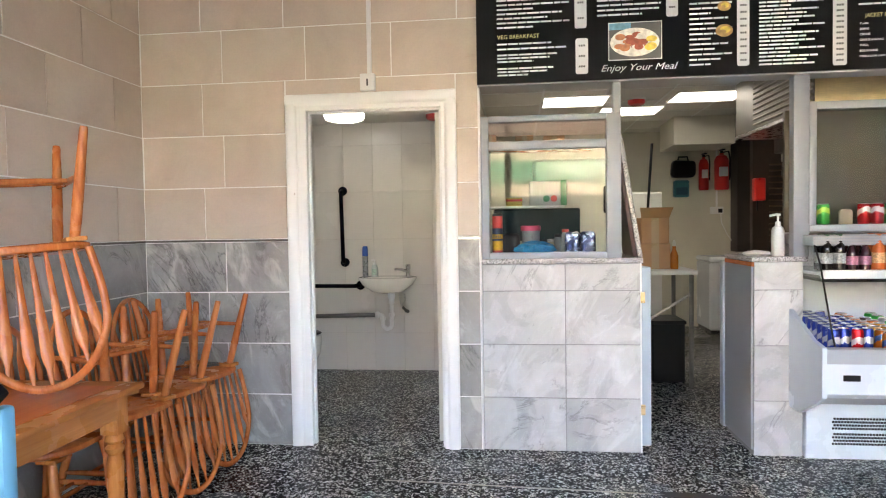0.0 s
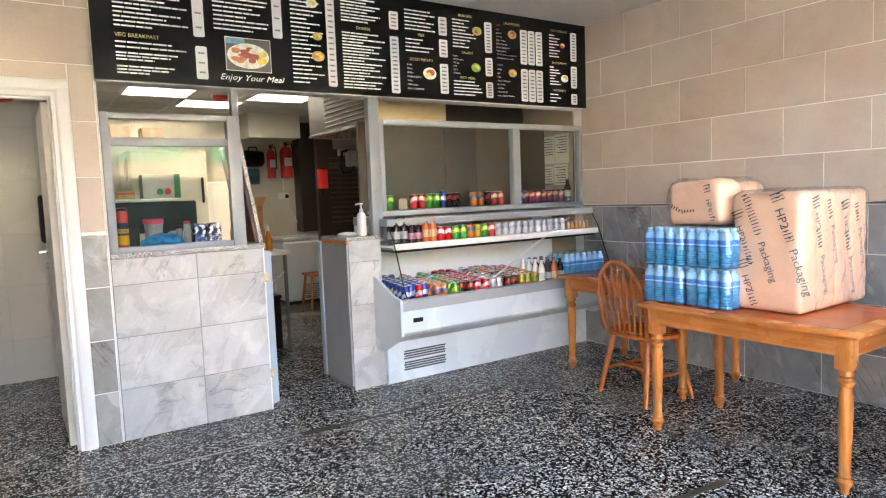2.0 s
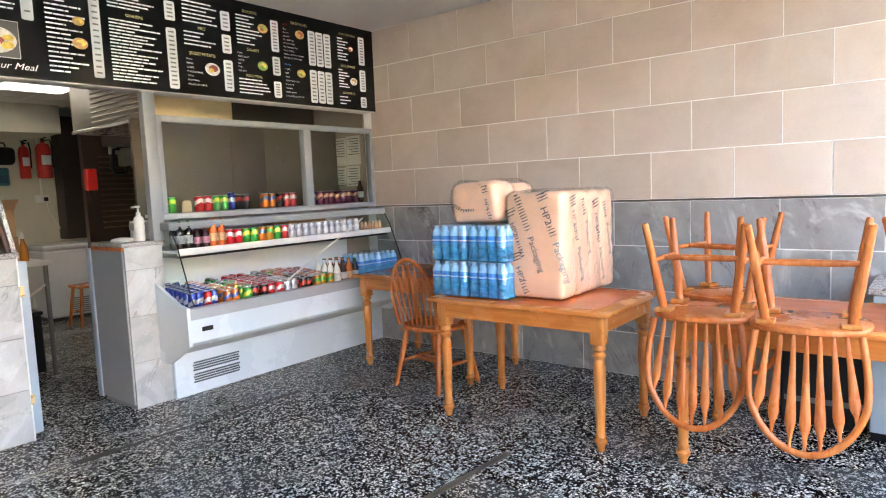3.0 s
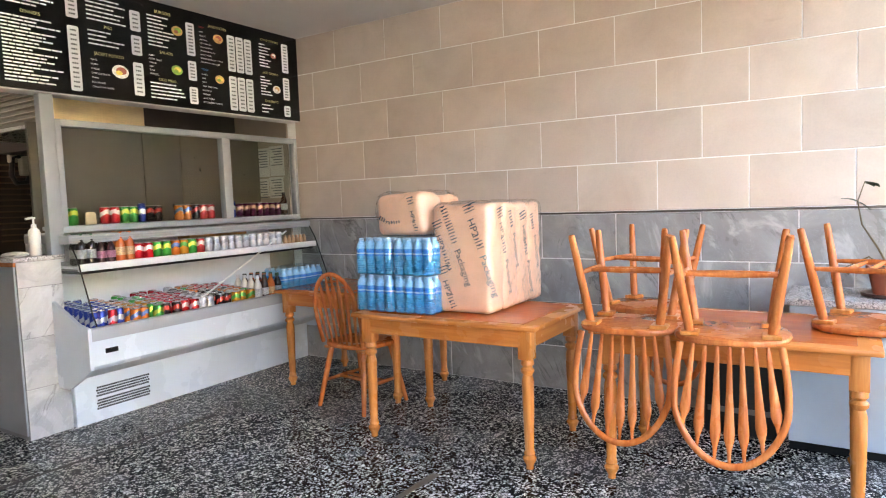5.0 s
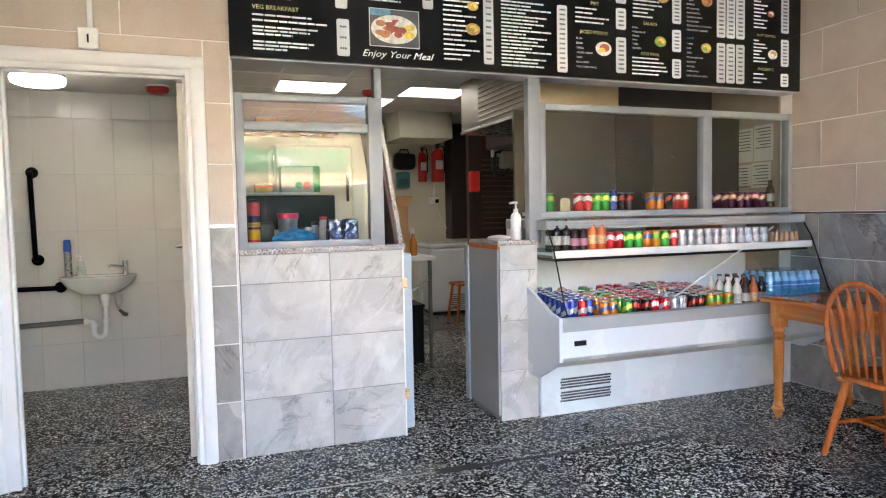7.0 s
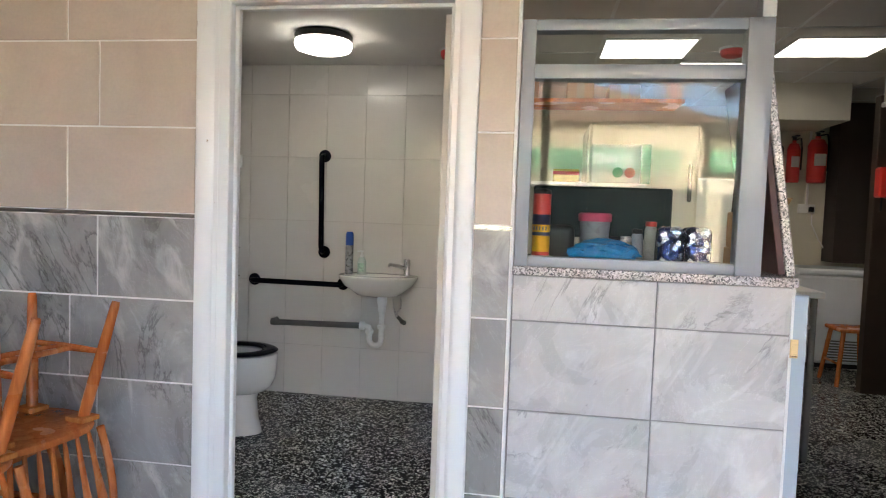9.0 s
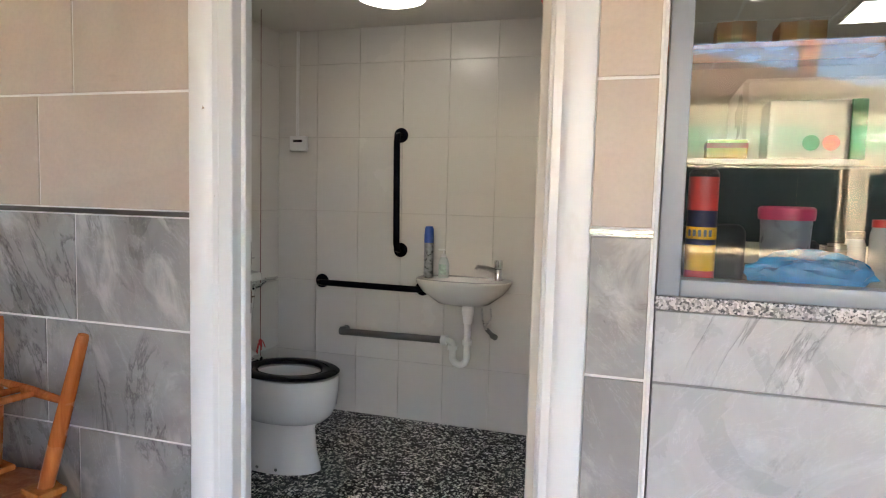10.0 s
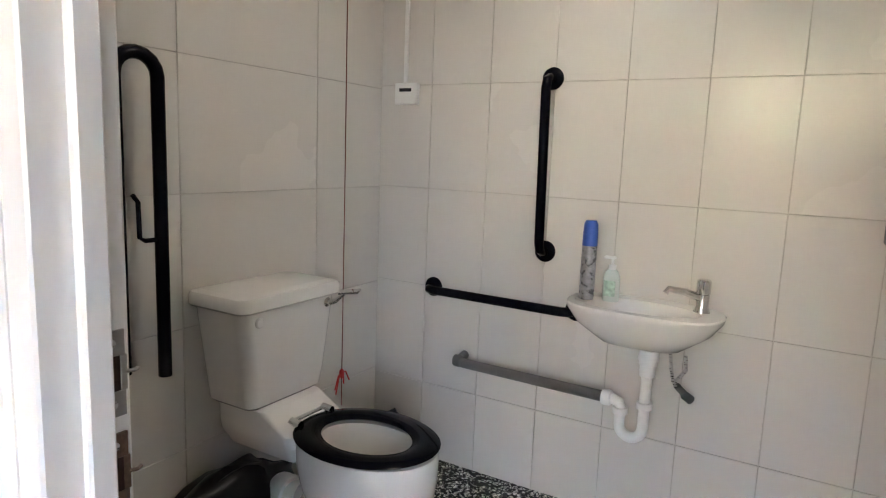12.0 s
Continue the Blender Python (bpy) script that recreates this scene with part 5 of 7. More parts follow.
PEACH = painted("peach_foam_trays", (0.92, 0.56, 0.36), 0.4, 0.10, 6, bump=0.3, fine=14)
PRINTB = painted("dark_teal_bag_print", (0.012, 0.06, 0.085), 0.4, 0.1)
PRINTG = painted("green_blue_bag_print", (0.01, 0.16, 0.20), 0.4, 0.1)


def lumpy(bm, x0, y0, z0, x1, y1, z1, r=0.04, seed=1, amp=0.008):
    start = len(bm.verts)
    box(bm, x0, y0, z0, x1, y1, z1, r, 4)
    bm.verts.ensure_lookup_table()
    for v in bm.verts[start:]:
        q = noise.noise_vector(v.co * 7 + Vector((seed * 3.1, 0, 0)))
        if v.co.z > z0 + 0.01:
            v.co += q * amp
    return bm


def tray_bag():
    t = thing("wrapped_tray_bundle", pose(0, 0, 0.7385), "clear plastic bale of peach foam food trays with dark print", "tray bundle")
    xs = [2.60, 2.775, 2.945, 3.11, 3.28]
    for i in range(4):
        for k in range(1):
            bm = bmn()
            lumpy(bm, xs[i] + 0.001, 1.31, 0.003, xs[i + 1] - 0.001, 1.665, 0.598, 0.035, i)
            bmesh.ops.subdivide_edges(bm, edges=[e for e in bm.edges if e.calc_length() > 0.08], cuts=9, use_grid_fill=True)
            for v in bm.verts:
                v.co.y += 0.012 * math.exp(-((v.co.z - 0.31) / 0.02) ** 2) * (1 if v.co.y < 1.49 else -1)
                v.co += noise.noise_vector(v.co * 11 + Vector((i, k, 0))) * 0.007 * (1 if v.co.z > 0.02 else 0)
            part("tray_stack", bm, PEACH, t, "peach foam tray stack")
    bm = bmn()
    box(bm, 2.592, 1.30, 0.0, 3.288, 1.675, 0.612, 0.045, 3)
    bmesh.ops.subdivide_edges(bm, edges=[e for e in bm.edges if e.calc_length() > 0.1], cuts=9, use_grid_fill=True)
    for v in bm.verts:
        if v.co.z > 0.01:
            v.co += noise.noise_vector(v.co * 12) * 0.012 + noise.noise_vector(v.co * 36) * 0.005
    f = part("plastic_bag", bm, FILM, t, "wrinkled clear plastic bag")
    f.visible_shadow = False
    # slanting lines of print on the end and on the long side
    def slant(p, along_, upv, length, thick, seed, to):
        rnd = random.Random(seed)
        bm = bmn()
        a, u = Vector(along_).normalized(), Vector(upv).normalized()
        nrm = a.cross(u)
        s = 0.0
        while s < length:
            l = rnd.uniform(0.0028, 0.005)
            h = thick * rnd.choice((0.75, 1.0, 1.0, 0.8))
            strokes = [(s, 0, l, h)]
            if rnd.random() < 0.6:
                y = rnd.choice((0, 0.42, 0.78)) * h
                strokes.append((s + l * 0.8, y, l * 1.2, h * 0.22))
            for x0, y0, w, t_ in strokes:
                c = Vector(p) + a * x0 + u * y0
                vs = [bm.verts.new(c + a * x + u * y + nrm * z) for z in (-0.003, 0.0015) for x, y in ((0, 0), (w, 0), (w, t_), (0, t_))]
                for q in ((3, 2, 1, 0), (4, 5, 6, 7), (1, 5, 4, 0), (2, 6, 5, 1), (3, 7, 6, 2), (0, 4, 7, 3)):
                    bm.faces.new([vs[i] for i in q])
            s += l * 2 + 0.009
        part("print", bm, PRINTB, to, "dark slanting print", kind="stuff")

    def lettered(body, p, along_, upv, h, to):
        a, u = Vector(along_).normalized(), Vector(upv).normalized()
        n = a.cross(u)
        me = text_mesh(body, h)
        me.materials.append(PRINTG if body == "Packaging" and h > 0.04 else PRINTB)
        o = Vector(p) + n * 0.002
        part("lettering", me, None, to, kind="stuff", m=Matrix(((a.x, u.x, n.x, o.x), (a.y, u.y, n.y, o.y), (a.z, u.z, n.z, o.z), (0, 0, 0, 1))))

    def line(p, a, u, h, seed, to, brand=0.2, code="", tail="Packaging"):
        """A line of print: an emblem, a code, unreadable lettering, one plain word."""
        d = Vector(a).normalized()
        q = Vector(p)
        if code:
            slant(q, a, u, 0.05, h * 1.9, seed + 50, to)
            lettered(code, q + d * 0.075, a, u, h, to)
            q = q + d * (0.09 + 0.65 * h * len(code))
        slant(q, a, u, brand, h, seed, to)
        if tail:
            lettered(tail, q + d * (brand + 0.03), a, u, h, to)
    X = 2.581
    ea, eu = (0, -0.36, -1), (0, -1, 0.36)
    line((X, 1.655, 0.50), ea, eu, 0.032, 1, t, 0.13, "HP2", "")
    line((X, 1.625, 0.25), ea, eu, 0.036, 3, t, 0.08, "HP2", "")
    line((X, 1.60, 0.585), ea, eu, 0.038, 2, t, 0.22)
    line((X, 1.455, 0.585), ea, eu, 0.042, 4, t, 0.08, "HP2", "Packaging")
    Y = 1.289
    sa, su = (0.26, 0, -1), (1, 0, 0.26)
    for i, x in enumerate((2.66, 2.80, 2.94, 3.08)):
        line((x, Y, 0.565 - 0.015 * i), sa, su, 0.036, 10 + i, t, 0.10, "HP2" if i % 2 == 0 else "", "Packaging")
    s = thing("small_tray_bundle", pose(0, 0, 1.166), "small clear plastic bundle of peach foam trays", "tray bundle")
    for i in range(2):
        bm = bmn()
        lumpy(bm, 2.58 + 0.22 * i, 1.70, 0.004, 2.80 + 0.22 * i, 2.05, 0.245 - 0.02 * i, 0.06, 20 + i, 0.02)
        part("tray_stack", bm, PEACH, s)
    bm = bmn()
    box(bm, 2.568, 1.69, 0.0, 3.03, 2.06, 0.25, 0.06, 3)
    bmesh.ops.subdivide_edges(bm, edges=[e for e in bm.edges if e.calc_length() > 0.1], cuts=7, use_grid_fill=True)
    for v in bm.verts:
        if v.co.z > 0.01:
            v.co += noise.noise_vector(v.co * 9) * 0.024 + noise.noise_vector(v.co * 30) * 0.007
    f = part("plastic_bag", bm, FILM, s, "wrinkled clear plastic bag")
    f.visible_shadow = False
    line((2.552, 1.80, 0.215), (0, -0.25, -1), (0, -1, 0.25), 0.026, 31, s, 0.05, "HP4", "")
    line((2.552, 2.0, 0.10), (0, -1, -0.5), (0, -0.5, 1), 0.022, 33, s, 0.06, "", "")
    line((2.552, 1.93, 0.07), (0, -1, 0.1), (0, 0.1, 1), 0.018, 35, s, 0.08, "", "")


tray_bag()


# ---- toilet room ----
WL = (-1.20, 5.17, ZWC)


def ceiling_lamp():
    t = thing("ceiling_lamp", pose(*WL), "round white bulkhead ceiling lamp with black base, lit", "lamp")
    bm = bmn()
    lathe(bm, [(0.15, 0), (0.16, -0.01), (0.16, -0.04), (0.15, -0.045)], 36)
    part("base", bm, BLACK, t, "black base ring")
    bm = bmn()
    lathe(bm, [(0.155, -0.042), (0.16, -0.06), (0.15, -0.085), (0.11, -0.098), (0.001, -0.10)], 36)
    part("diffuser", bm, make_emit("lit_opal_diffuser", (1.0, 0.98, 0.93), 0.30), t, "lit white diffuser")


ceiling_lamp()


def sounder(x, y, z, label):
    t = thing("alarm_sounder", pose(x, y, z), label, "alarm")
    bm = bmn()
    lathe(bm, [(0.068, 0), (0.078, -0.01), (0.078, -0.035), (0.069, -0.05), (0.045, -0.06), (0.001, -0.064)], 24)
    part("dome", bm, RED, t)
    bm = bmn()
    lathe(bm, [(0.084, 0.0), (0.086, -0.006), (0.080, -0.012)], 24)
    part("base", bm, PVC, t, "white base")


sounder(-0.515, 5.52, ZWC, "red ceiling alarm sounder in the toilet")


def grab_bar(pts, label, r=0.0185):
    t = thing("grab_bar", Matrix(), label, "grab bar", "black grab bars")
    bm = bmn()
    tube(bm, pts, r, 14)
    part("rail", bm, BLACKGLOSS, t)
    for p in (pts[0], pts[-1]):
        bm = bmn()
        lathe(bm, [(0.042, 0), (0.042, 0.006), (0.033, 0.012), (0.018, 0.014)], 22, Matrix.Translation((p[0], WY1, p[2])) @ pose(0, 0, 0, 90))
        part("flange", bm, BLACKGLOSS, t)
    return t


def elbow(x0, z0, x1, z1):
    """A bar that stands off the back wall between two flanges."""
    d = Vector((x1 - x0, 0, z1 - z0)).normalized()
    a, b = Vector((x0, WY1, z0)), Vector((x1, WY1, z1))
    o = Vector((0, -0.07, 0))
    return [a, a + o * 0.5, a + o * 0.85 + d * 0.012, a + o + d * 0.04, b + o - d * 0.04, b + o * 0.85 - d * 0.012, b + o * 0.5, b]


grab_bar([tuple(p) for p in elbow(-1.425, 1.648, -1.415, 0.995)], "upright black grab bar on the tiled wall")
grab_bar([tuple(p) for p in elbow(-1.915, 0.785, -1.275, 0.782)], "level black grab bar beside the basin")


def drop_rail():
    t = thing("drop_down_rail", Matrix(), "folded-up black hinged support rail beside the toilet", "grab bar")
    x = -2.135
    pts = [(x, 4.737, 0.67), (x, 4.737, 1.53)] + [(x, 4.672 + 0.065 * math.cos(a), 1.535 + 0.06 * math.sin(a)) for a in [math.pi * i / 8 for i in range(9)]] + [(x, 4.607, 1.5), (x, 4.607, 0.72)]
    bm = bmn()
    tube(bm, pts, 0.0195, 14)
    part("rail", bm, BLACKGLOSS, t)
    bm = bmn()
    tube(bm, [(x, 4.737, 1.08), (x, 4.685, 1.08), (x, 4.668, 1.09), (x, 4.666, 1.19), (x, 4.65, 1.21)], 0.007, 8)
    part("roll_holder", bm, BLACKGLOSS, t)
    bm = boxes_mesh((WX0, 4.56, 0.66, WX0 + 0.012, 4.66, 0.80), bevel=0.003)
    box(bm, WX0 + 0.01, 4.59, 0.70, x, 4.634, 0.76, 0.004)
    part("wall_bracket", bm, BLACKGLOSS, t)


drop_rail()


def basin():
    t = thing("wash_basin", Matrix(), "small white ceramic wall-hung basin", "basin")
    cx, y1, zt = -0.995, WY1, 0.868
    w, d = 0.262, 0.30
    def outline(s, z, dz=0.0, front=1.0):
        pts = []
        for i in range(32):
            a = 2 * math.pi * i / 32
            x, y = math.cos(a), math.sin(a)
            e = 2 / 3.0
            px = math.copysign(abs(x) ** e, x) * w * s
            py = math.copysign(abs(y) ** e, y) * d / 2
            if y < 0:
                px *= 0.97
            py = (py - d / 2) * front if True else py
            pts.append(Vector((cx + px, y1 + py, z)))
        return pts
    rings = [outline(0.25, zt - 0.145, front=0.55), outline(0.55, zt - 0.13, front=0.75), outline(0.85, zt - 0.07, front=0.93), outline(0.985, zt - 0.02, front=0.995), outline(1.0, zt - 0.006), outline(0.985, zt, front=0.99)]
    inner = []
    for s, z in ((0.80, zt), (0.77, zt - 0.012), (0.66, zt - 0.075), (0.35, zt - 0.10), (0.05, zt - 0.102)):
        inner.append([Vector((cx - 0.02 + 0.21 * s / 0.8 * math.cos(2 * math.pi * i / 32), y1 - 0.165 + 0.10 * s / 0.8 * math.sin(2 * math.pi * i / 32), z)) for i in range(32)])
    bm = bmn()
    ring_loft(bm, rings + inner)
    part("bowl", bm, CERAMIC, t)
    bm = bmn()
    lathe(bm, [(0.022, 0.0), (0.024, 0.003), (0.016, 0.004), (0.010, 0.002), (0.0, 0.002)], 18, Matrix.Translation((cx - 0.02, y1 - 0.165, zt - 0.1025)))
    part("drain", bm, CHROME, t, "chrome drain ring")
    bm = bmn()
    lathe(bm, [(0.034, 0.0), (0.032, 0.02), (0.030, 0.035)], 18, Matrix.Translation((-0.955, 5.72, zt - 0.172)))
    part("waste_nut", bm, PVC, t, "white plastic waste nut")
    tap = thing("basin_tap", pose(-0.815, 5.80, 0.868), "chrome lever basin tap", "tap")
    bm = bmn()
    lathe(bm, [(0.026, 0), (0.024, 0.01), (0.02, 0.02), (0.021, 0.06), (0.0, 0.062)], 20)
    tube(bm, [(0, 0, 0.045), (-0.05, -0.03, 0.065), (-0.10, -0.06, 0.075), (-0.108, -0.066, 0.06)], [0.015, 0.013, 0.011, 0.010], 12)
    part("spout", bm, CHROME, tap)
    bm = bmn()
    lathe(bm, [(0.021, 0.062), (0.023, 0.066), (0.023, 0.105), (0.018, 0.11), (0.0, 0.11)], 20)
    part("push_cap", bm, CHROME, tap)
    # waste
    s = thing("basin_waste_pipe", Matrix(), "white plastic bottle trap with grey waste pipe", "pipe")
    bm = bmn()
    x = -0.955
    lathe(bm, [(0.03, 0.70), (0.03, 0.68), (0.026, 0.678), (0.026, 0.64), (0.018, 0.635), (0.018, 0.54)], 16, Matrix.Translation((x, 5.72, 0)))
    part("tailpiece", bm, PVC, s)
    bm = bmn()
    pts = [(x, 5.72, 0.56)] + [(x - 0.04 + 0.04 * math.cos(a), 5.72, 0.47 + 0.04 * math.sin(a) - 0.02) for a in [-math.pi * i / 8 for i in range(9)]] + [(x - 0.08, 5.72, 0.51), (x - 0.085, 5.72, 0.527), (x - 0.11, 5.72, 0.535), (x - 0.14, 5.72, 0.535)]
    tube(bm, pts, 0.0185, 12)
    for p in ((x, 5.72, 0.535), (x - 0.08, 5.72, 0.50)):
        lathe(bm, [(0.025, -0.012), (0.027, -0.01), (0.027, 0.01), (0.025, 0.012)], 14, Matrix.Translation(p))
    lathe(bm, [(0.026, -0.015), (0.028, -0.01), (0.028, 0.012), (0.026, 0.016)], 14, Matrix.Translation((x - 0.13, 5.72, 0.535)) @ pose(0, 0, 0, 0, 90))
    part("trap", bm, PVC, s)
    bm = bmn()
    tube(bm, [(x - 0.14, 5.72, 0.535), (-1.70, 5.80, 0.51), (-1.735, 5.82, 0.51), (-1.75, 5.90, 0.51)], 0.02, 12)
    lathe(bm, [(0.024, -0.02), (0.026, 0.0), (0.024, 0.02)], 12, Matrix.Translation((-1.73, 5.815, 0.51)) @ pose(0, 0, 0, 0, 90))
    part("waste_run", bm, GREYPVC, s, "grey waste pipe")
    q = thing("supply_hose", Matrix(), "braided steel supply hose with isolating valve", "hose")
    for i, x2 in enumerate((-0.90, -0.85)):
        bm = bmn()
        tube(bm, [(x2, 5.80, 0.71), (x2 + 0.005, 5.80, 0.66), (-0.885, 5.82, 0.60), (-0.87, 5.84, 0.575)], 0.006, 8)
        part("hose", bm, STEEL, q)
    bm = bmn()
    rod(bm, (-0.875, 5.83, 0.59), (-0.84, 5.86, 0.545), 0.012)
    rod(bm, (-0.85, 5.85, 0.555), (-0.825, 5.83, 0.55), 0.016)
    part("valve", bm, GREYPVC, q)


basin()


def aerosol():
    t = thing("air_freshener_can", pose(-1.19, 5.74, 0.868), "grey aerosol can with blue cap on the basin", "aerosol")
    bm = bmn()
    lathe(bm, [(0.024, 0), (0.026, 0.004), (0.026, 0.19), (0.022, 0.20)], 20)
    part("can", bm, painted("grey_can_print", (0.30, 0.31, 0.32), 0.3, 0.4, 50, metal=0.4), t)
    bm = bmn()
    lathe(bm, [(0.0262, 0.19), (0.0262, 0.225), (0.024, 0.265), (0.018, 0.278), (0, 0.279)], 20)
    part("cap", bm, painted("blue_cap_plastic", (0.02, 0.09, 0.42), 0.35, 0.04), t, "blue cap")
    s = thing("soap_bottle", pose(-1.11, 5.76, 0.868), "clear pump soap bottle with green label", "soap bottle")
    bm = bmn()
    lathe(bm, [(0.026, 0), (0.03, 0.006), (0.03, 0.08), (0.022, 0.105), (0.012, 0.115)], 18, None, 1.0, 0.65)
    part("bottle", bm, painted("pale_soap", (0.62, 0.68, 0.64), 0.12, 0.05), s)
    part("label", boxes_mesh((-0.02, -0.0215, 0.02, 0.02, -0.0195, 0.075), bevel=0.001), painted("green_label", (0.45, 0.6, 0.5), 0.4, 0.4, 60), s, "pale green label")
    bm = bmn()
    lathe(bm, [(0.013, 0.113), (0.013, 0.128), (0.005, 0.13), (0.005, 0.15)], 14)
    box(bm, -0.03, -0.008, 0.148, 0.01, 0.008, 0.158, 0.003)
    part("pump", bm, PVC, s, "white pump")


aerosol()


def toilet():
    t = thing("toilet", Matrix(), "white close-coupled toilet with black seat", "toilet")
    cy = 5.095
    # cistern
    bm = bmn()
    def rr(x0, y0, x1, y1, z, r):
        pts = []
        for cx, cyy, a in ((x1 - r, y1 - r, 0), (x0 + r, y1 - r, 90), (x0 + r, y0 + r, 180), (x1 - r, y0 + r, 270)):
            pts += [Vector((u, v, z)) for u, v in arc(cx, cyy, r, a, a + 90, 5)]
        return pts
    ring_loft(bm, [rr(-2.19, cy - 0.15, -2.0, cy + 0.15, 0.515, 0.03), rr(-2.195, cy - 0.168, -1.982, cy + 0.168, 0.53, 0.035), rr(-2.197, cy - 0.18, -1.972, cy + 0.18, 0.60, 0.04), rr(-2.20, cy - 0.215, -1.962, cy + 0.215, 0.85, 0.04)])
    part("cistern", bm, CERAMIC, t)
    bm = bmn()
    ring_loft(bm, [rr(-2.212, cy - 0.225, -1.95, cy + 0.225, 0.85, 0.04), rr(-2.214, cy - 0.234, -1.942, cy + 0.234, 0.858, 0.04), rr(-2.214, cy - 0.234, -1.942, cy + 0.234, 0.884, 0.04), rr(-2.21, cy - 0.226, -1.95, cy + 0.226, 0.897, 0.035), rr(-2.19, cy - 0.20, -1.98, cy + 0.20, 0.903, 0.03)])
    part("cistern_lid", bm, CERAMIC, t)
    bm = bmn()
    lathe(bm, [(0.017, 0), (0.017, 0.007), (0.013, 0.011), (0, 0.012)], 16, Matrix.Translation((-1.967, cy - 0.15, 0.815)) @ pose(0, 0, 0, 0, 90))
    part("blank_plug", bm, CERAMIC, t)
    bm = bmn()
    lathe(bm, [(0.017, 0), (0.017, 0.006), (0.009, 0.012), (0.009, 0.022)], 14, Matrix.Translation((-1.968, cy + 0.165, 0.825)) @ pose(0, 0, 0, 0, 90))
    tube(bm, [(-1.952, cy + 0.165, 0.825), (-1.932, cy + 0.17, 0.832), (-1.905, cy + 0.185, 0.86)], [0.009, 0.009, 0.007], 10)
    prism(bm, [(-0.02, -0.014), (0.05, -0.018), (0.056, 0.014), (-0.014, 0.014)], Matrix.Translation((-1.905, cy + 0.19, 0.862)) @ pose(0, 0, 0, 12, -8, 20), 0.007)
    part("flush_lever", bm, CHROME, t, "chrome paddle flush lever")
    # pan
    def oval(cx, rx, ry, z, back=None):
        pts = []
        z, cx = z * 1.12, cx + 0.045
        for i in range(36):
            a = 2 * math.pi * i / 36
            x, y = rx * math.cos(a), ry * math.sin(a)
            if back is not None:
                x = max(x, back - cx)
            pts.append(Vector((cx + x, cy + y, z)))
        return pts
    bm = bmn()
    ring_loft(bm, [oval(-1.76, 0.225, 0.112, 0.0, -1.98), oval(-1.76, 0.222, 0.108, 0.02, -1.98), oval(-1.762, 0.206, 0.094, 0.08, -1.98), oval(-1.762, 0.196, 0.088, 0.18, -1.98), oval(-1.745, 0.188, 0.092, 0.205, -1.98), oval(-1.726, 0.208, 0.118, 0.217, -1.98), oval(-1.708, 0.224, 0.146, 0.245, -1.99), oval(-1.70, 0.236, 0.166, 0.285, -2.0), oval(-1.70, 0.243, 0.177, 0.34, -2.0), oval(-1.70, 0.245, 0.18, 0.40, -2.0), oval(-1.70, 0.24, 0.176, 0.408, -2.0),
                    oval(-1.69, 0.17, 0.12, 0.408), oval(-1.69, 0.165, 0.115, 0.38), oval(-1.69, 0.13, 0.09, 0.28), oval(-1.69, 0.06, 0.05, 0.22)])
    part("pan", bm, CERAMIC, t)
    bm = bmn()
    ring_loft(bm, [rr(-2.17, cy - 0.10, -1.86, cy + 0.10, 0.36, 0.03), rr(-2.18, cy - 0.135, -1.84, cy + 0.135, 0.42, 0.03), rr(-2.18, cy - 0.14, -1.85, cy + 0.14, 0.458, 0.03), rr(-2.18, cy - 0.14, -1.955, cy + 0.14, 0.516, 0.03)])
    part("pan_shelf", bm, CERAMIC, t)
    bm = bmn()
    rings = []
    for k in range(9):
        a = 2 * math.pi * k / 8
        u, z = 0.5 + 0.5 * math.cos(a), 0.472 + 0.012 * math.sin(a)
        rings.append([Vector((-1.655 + (0.155 + 0.09 * u) * math.cos(b), cy + (0.115 + 0.085 * u) * math.sin(b), z)) for b in [2 * math.pi * i / 40 for i in range(40)]])
    ring_loft(bm, rings[:-1], closed=True)
    part("seat", bm, BLACKGLOSS, t, "glossy black seat ring")
    bm = bmn()
    tube(bm, [(-1.9, cy - 0.085, 0.481), (-1.9, cy + 0.085, 0.481)], 0.009, 10)
    for y in (cy - 0.075, cy + 0.075):
        tube(bm, [(-1.9, y, 0.455), (-1.9, y, 0.487)], 0.016, 12)
        tube(bm, [(-1.9, y, 0.485), (-1.86, y, 0.482)], 0.014, 10)
    part("seat_hinge", bm, CHROME, t, "chrome seat hinge")
    bm = bmn()
    ring_loft(bm, [oval(-1.69, 0.10, 0.075, 0.262), oval(-1.69, 0.10, 0.075, 0.264)])
    part("water", bm, painted("murky_water", (0.42, 0.34, 0.22), 0.05, 0.1), t, "standing water")
    bm = bmn()
    tube(bm, [(-1.90, cy - 0.03, 0.20), (-1.96, cy - 0.04, 0.20), (-2.06, cy - 0.05, 0.20)], 0.05, 16)
    lathe(bm, [(0.062, -0.03), (0.066, -0.02), (0.066, 0.02), (0.062, 0.03)], 18, Matrix.Translation((-1.965, cy - 0.04, 0.20)) @ pose(0, 0, 0, 0, 90))
    part("soil_pipe", bm, PVC, t, "white soil pipe collar")
    for x in (-1.75, -1.65):
        bm = bmn()
        lathe(bm, [(0.008, 0), (0.008, 0.003), (0, 0.005)], 10, Matrix.Translation((x, cy - 0.121, 0.03)) @ pose(0, 0, 0, 90))
        part("screw_cap", bm, CHROME, t)


toilet()


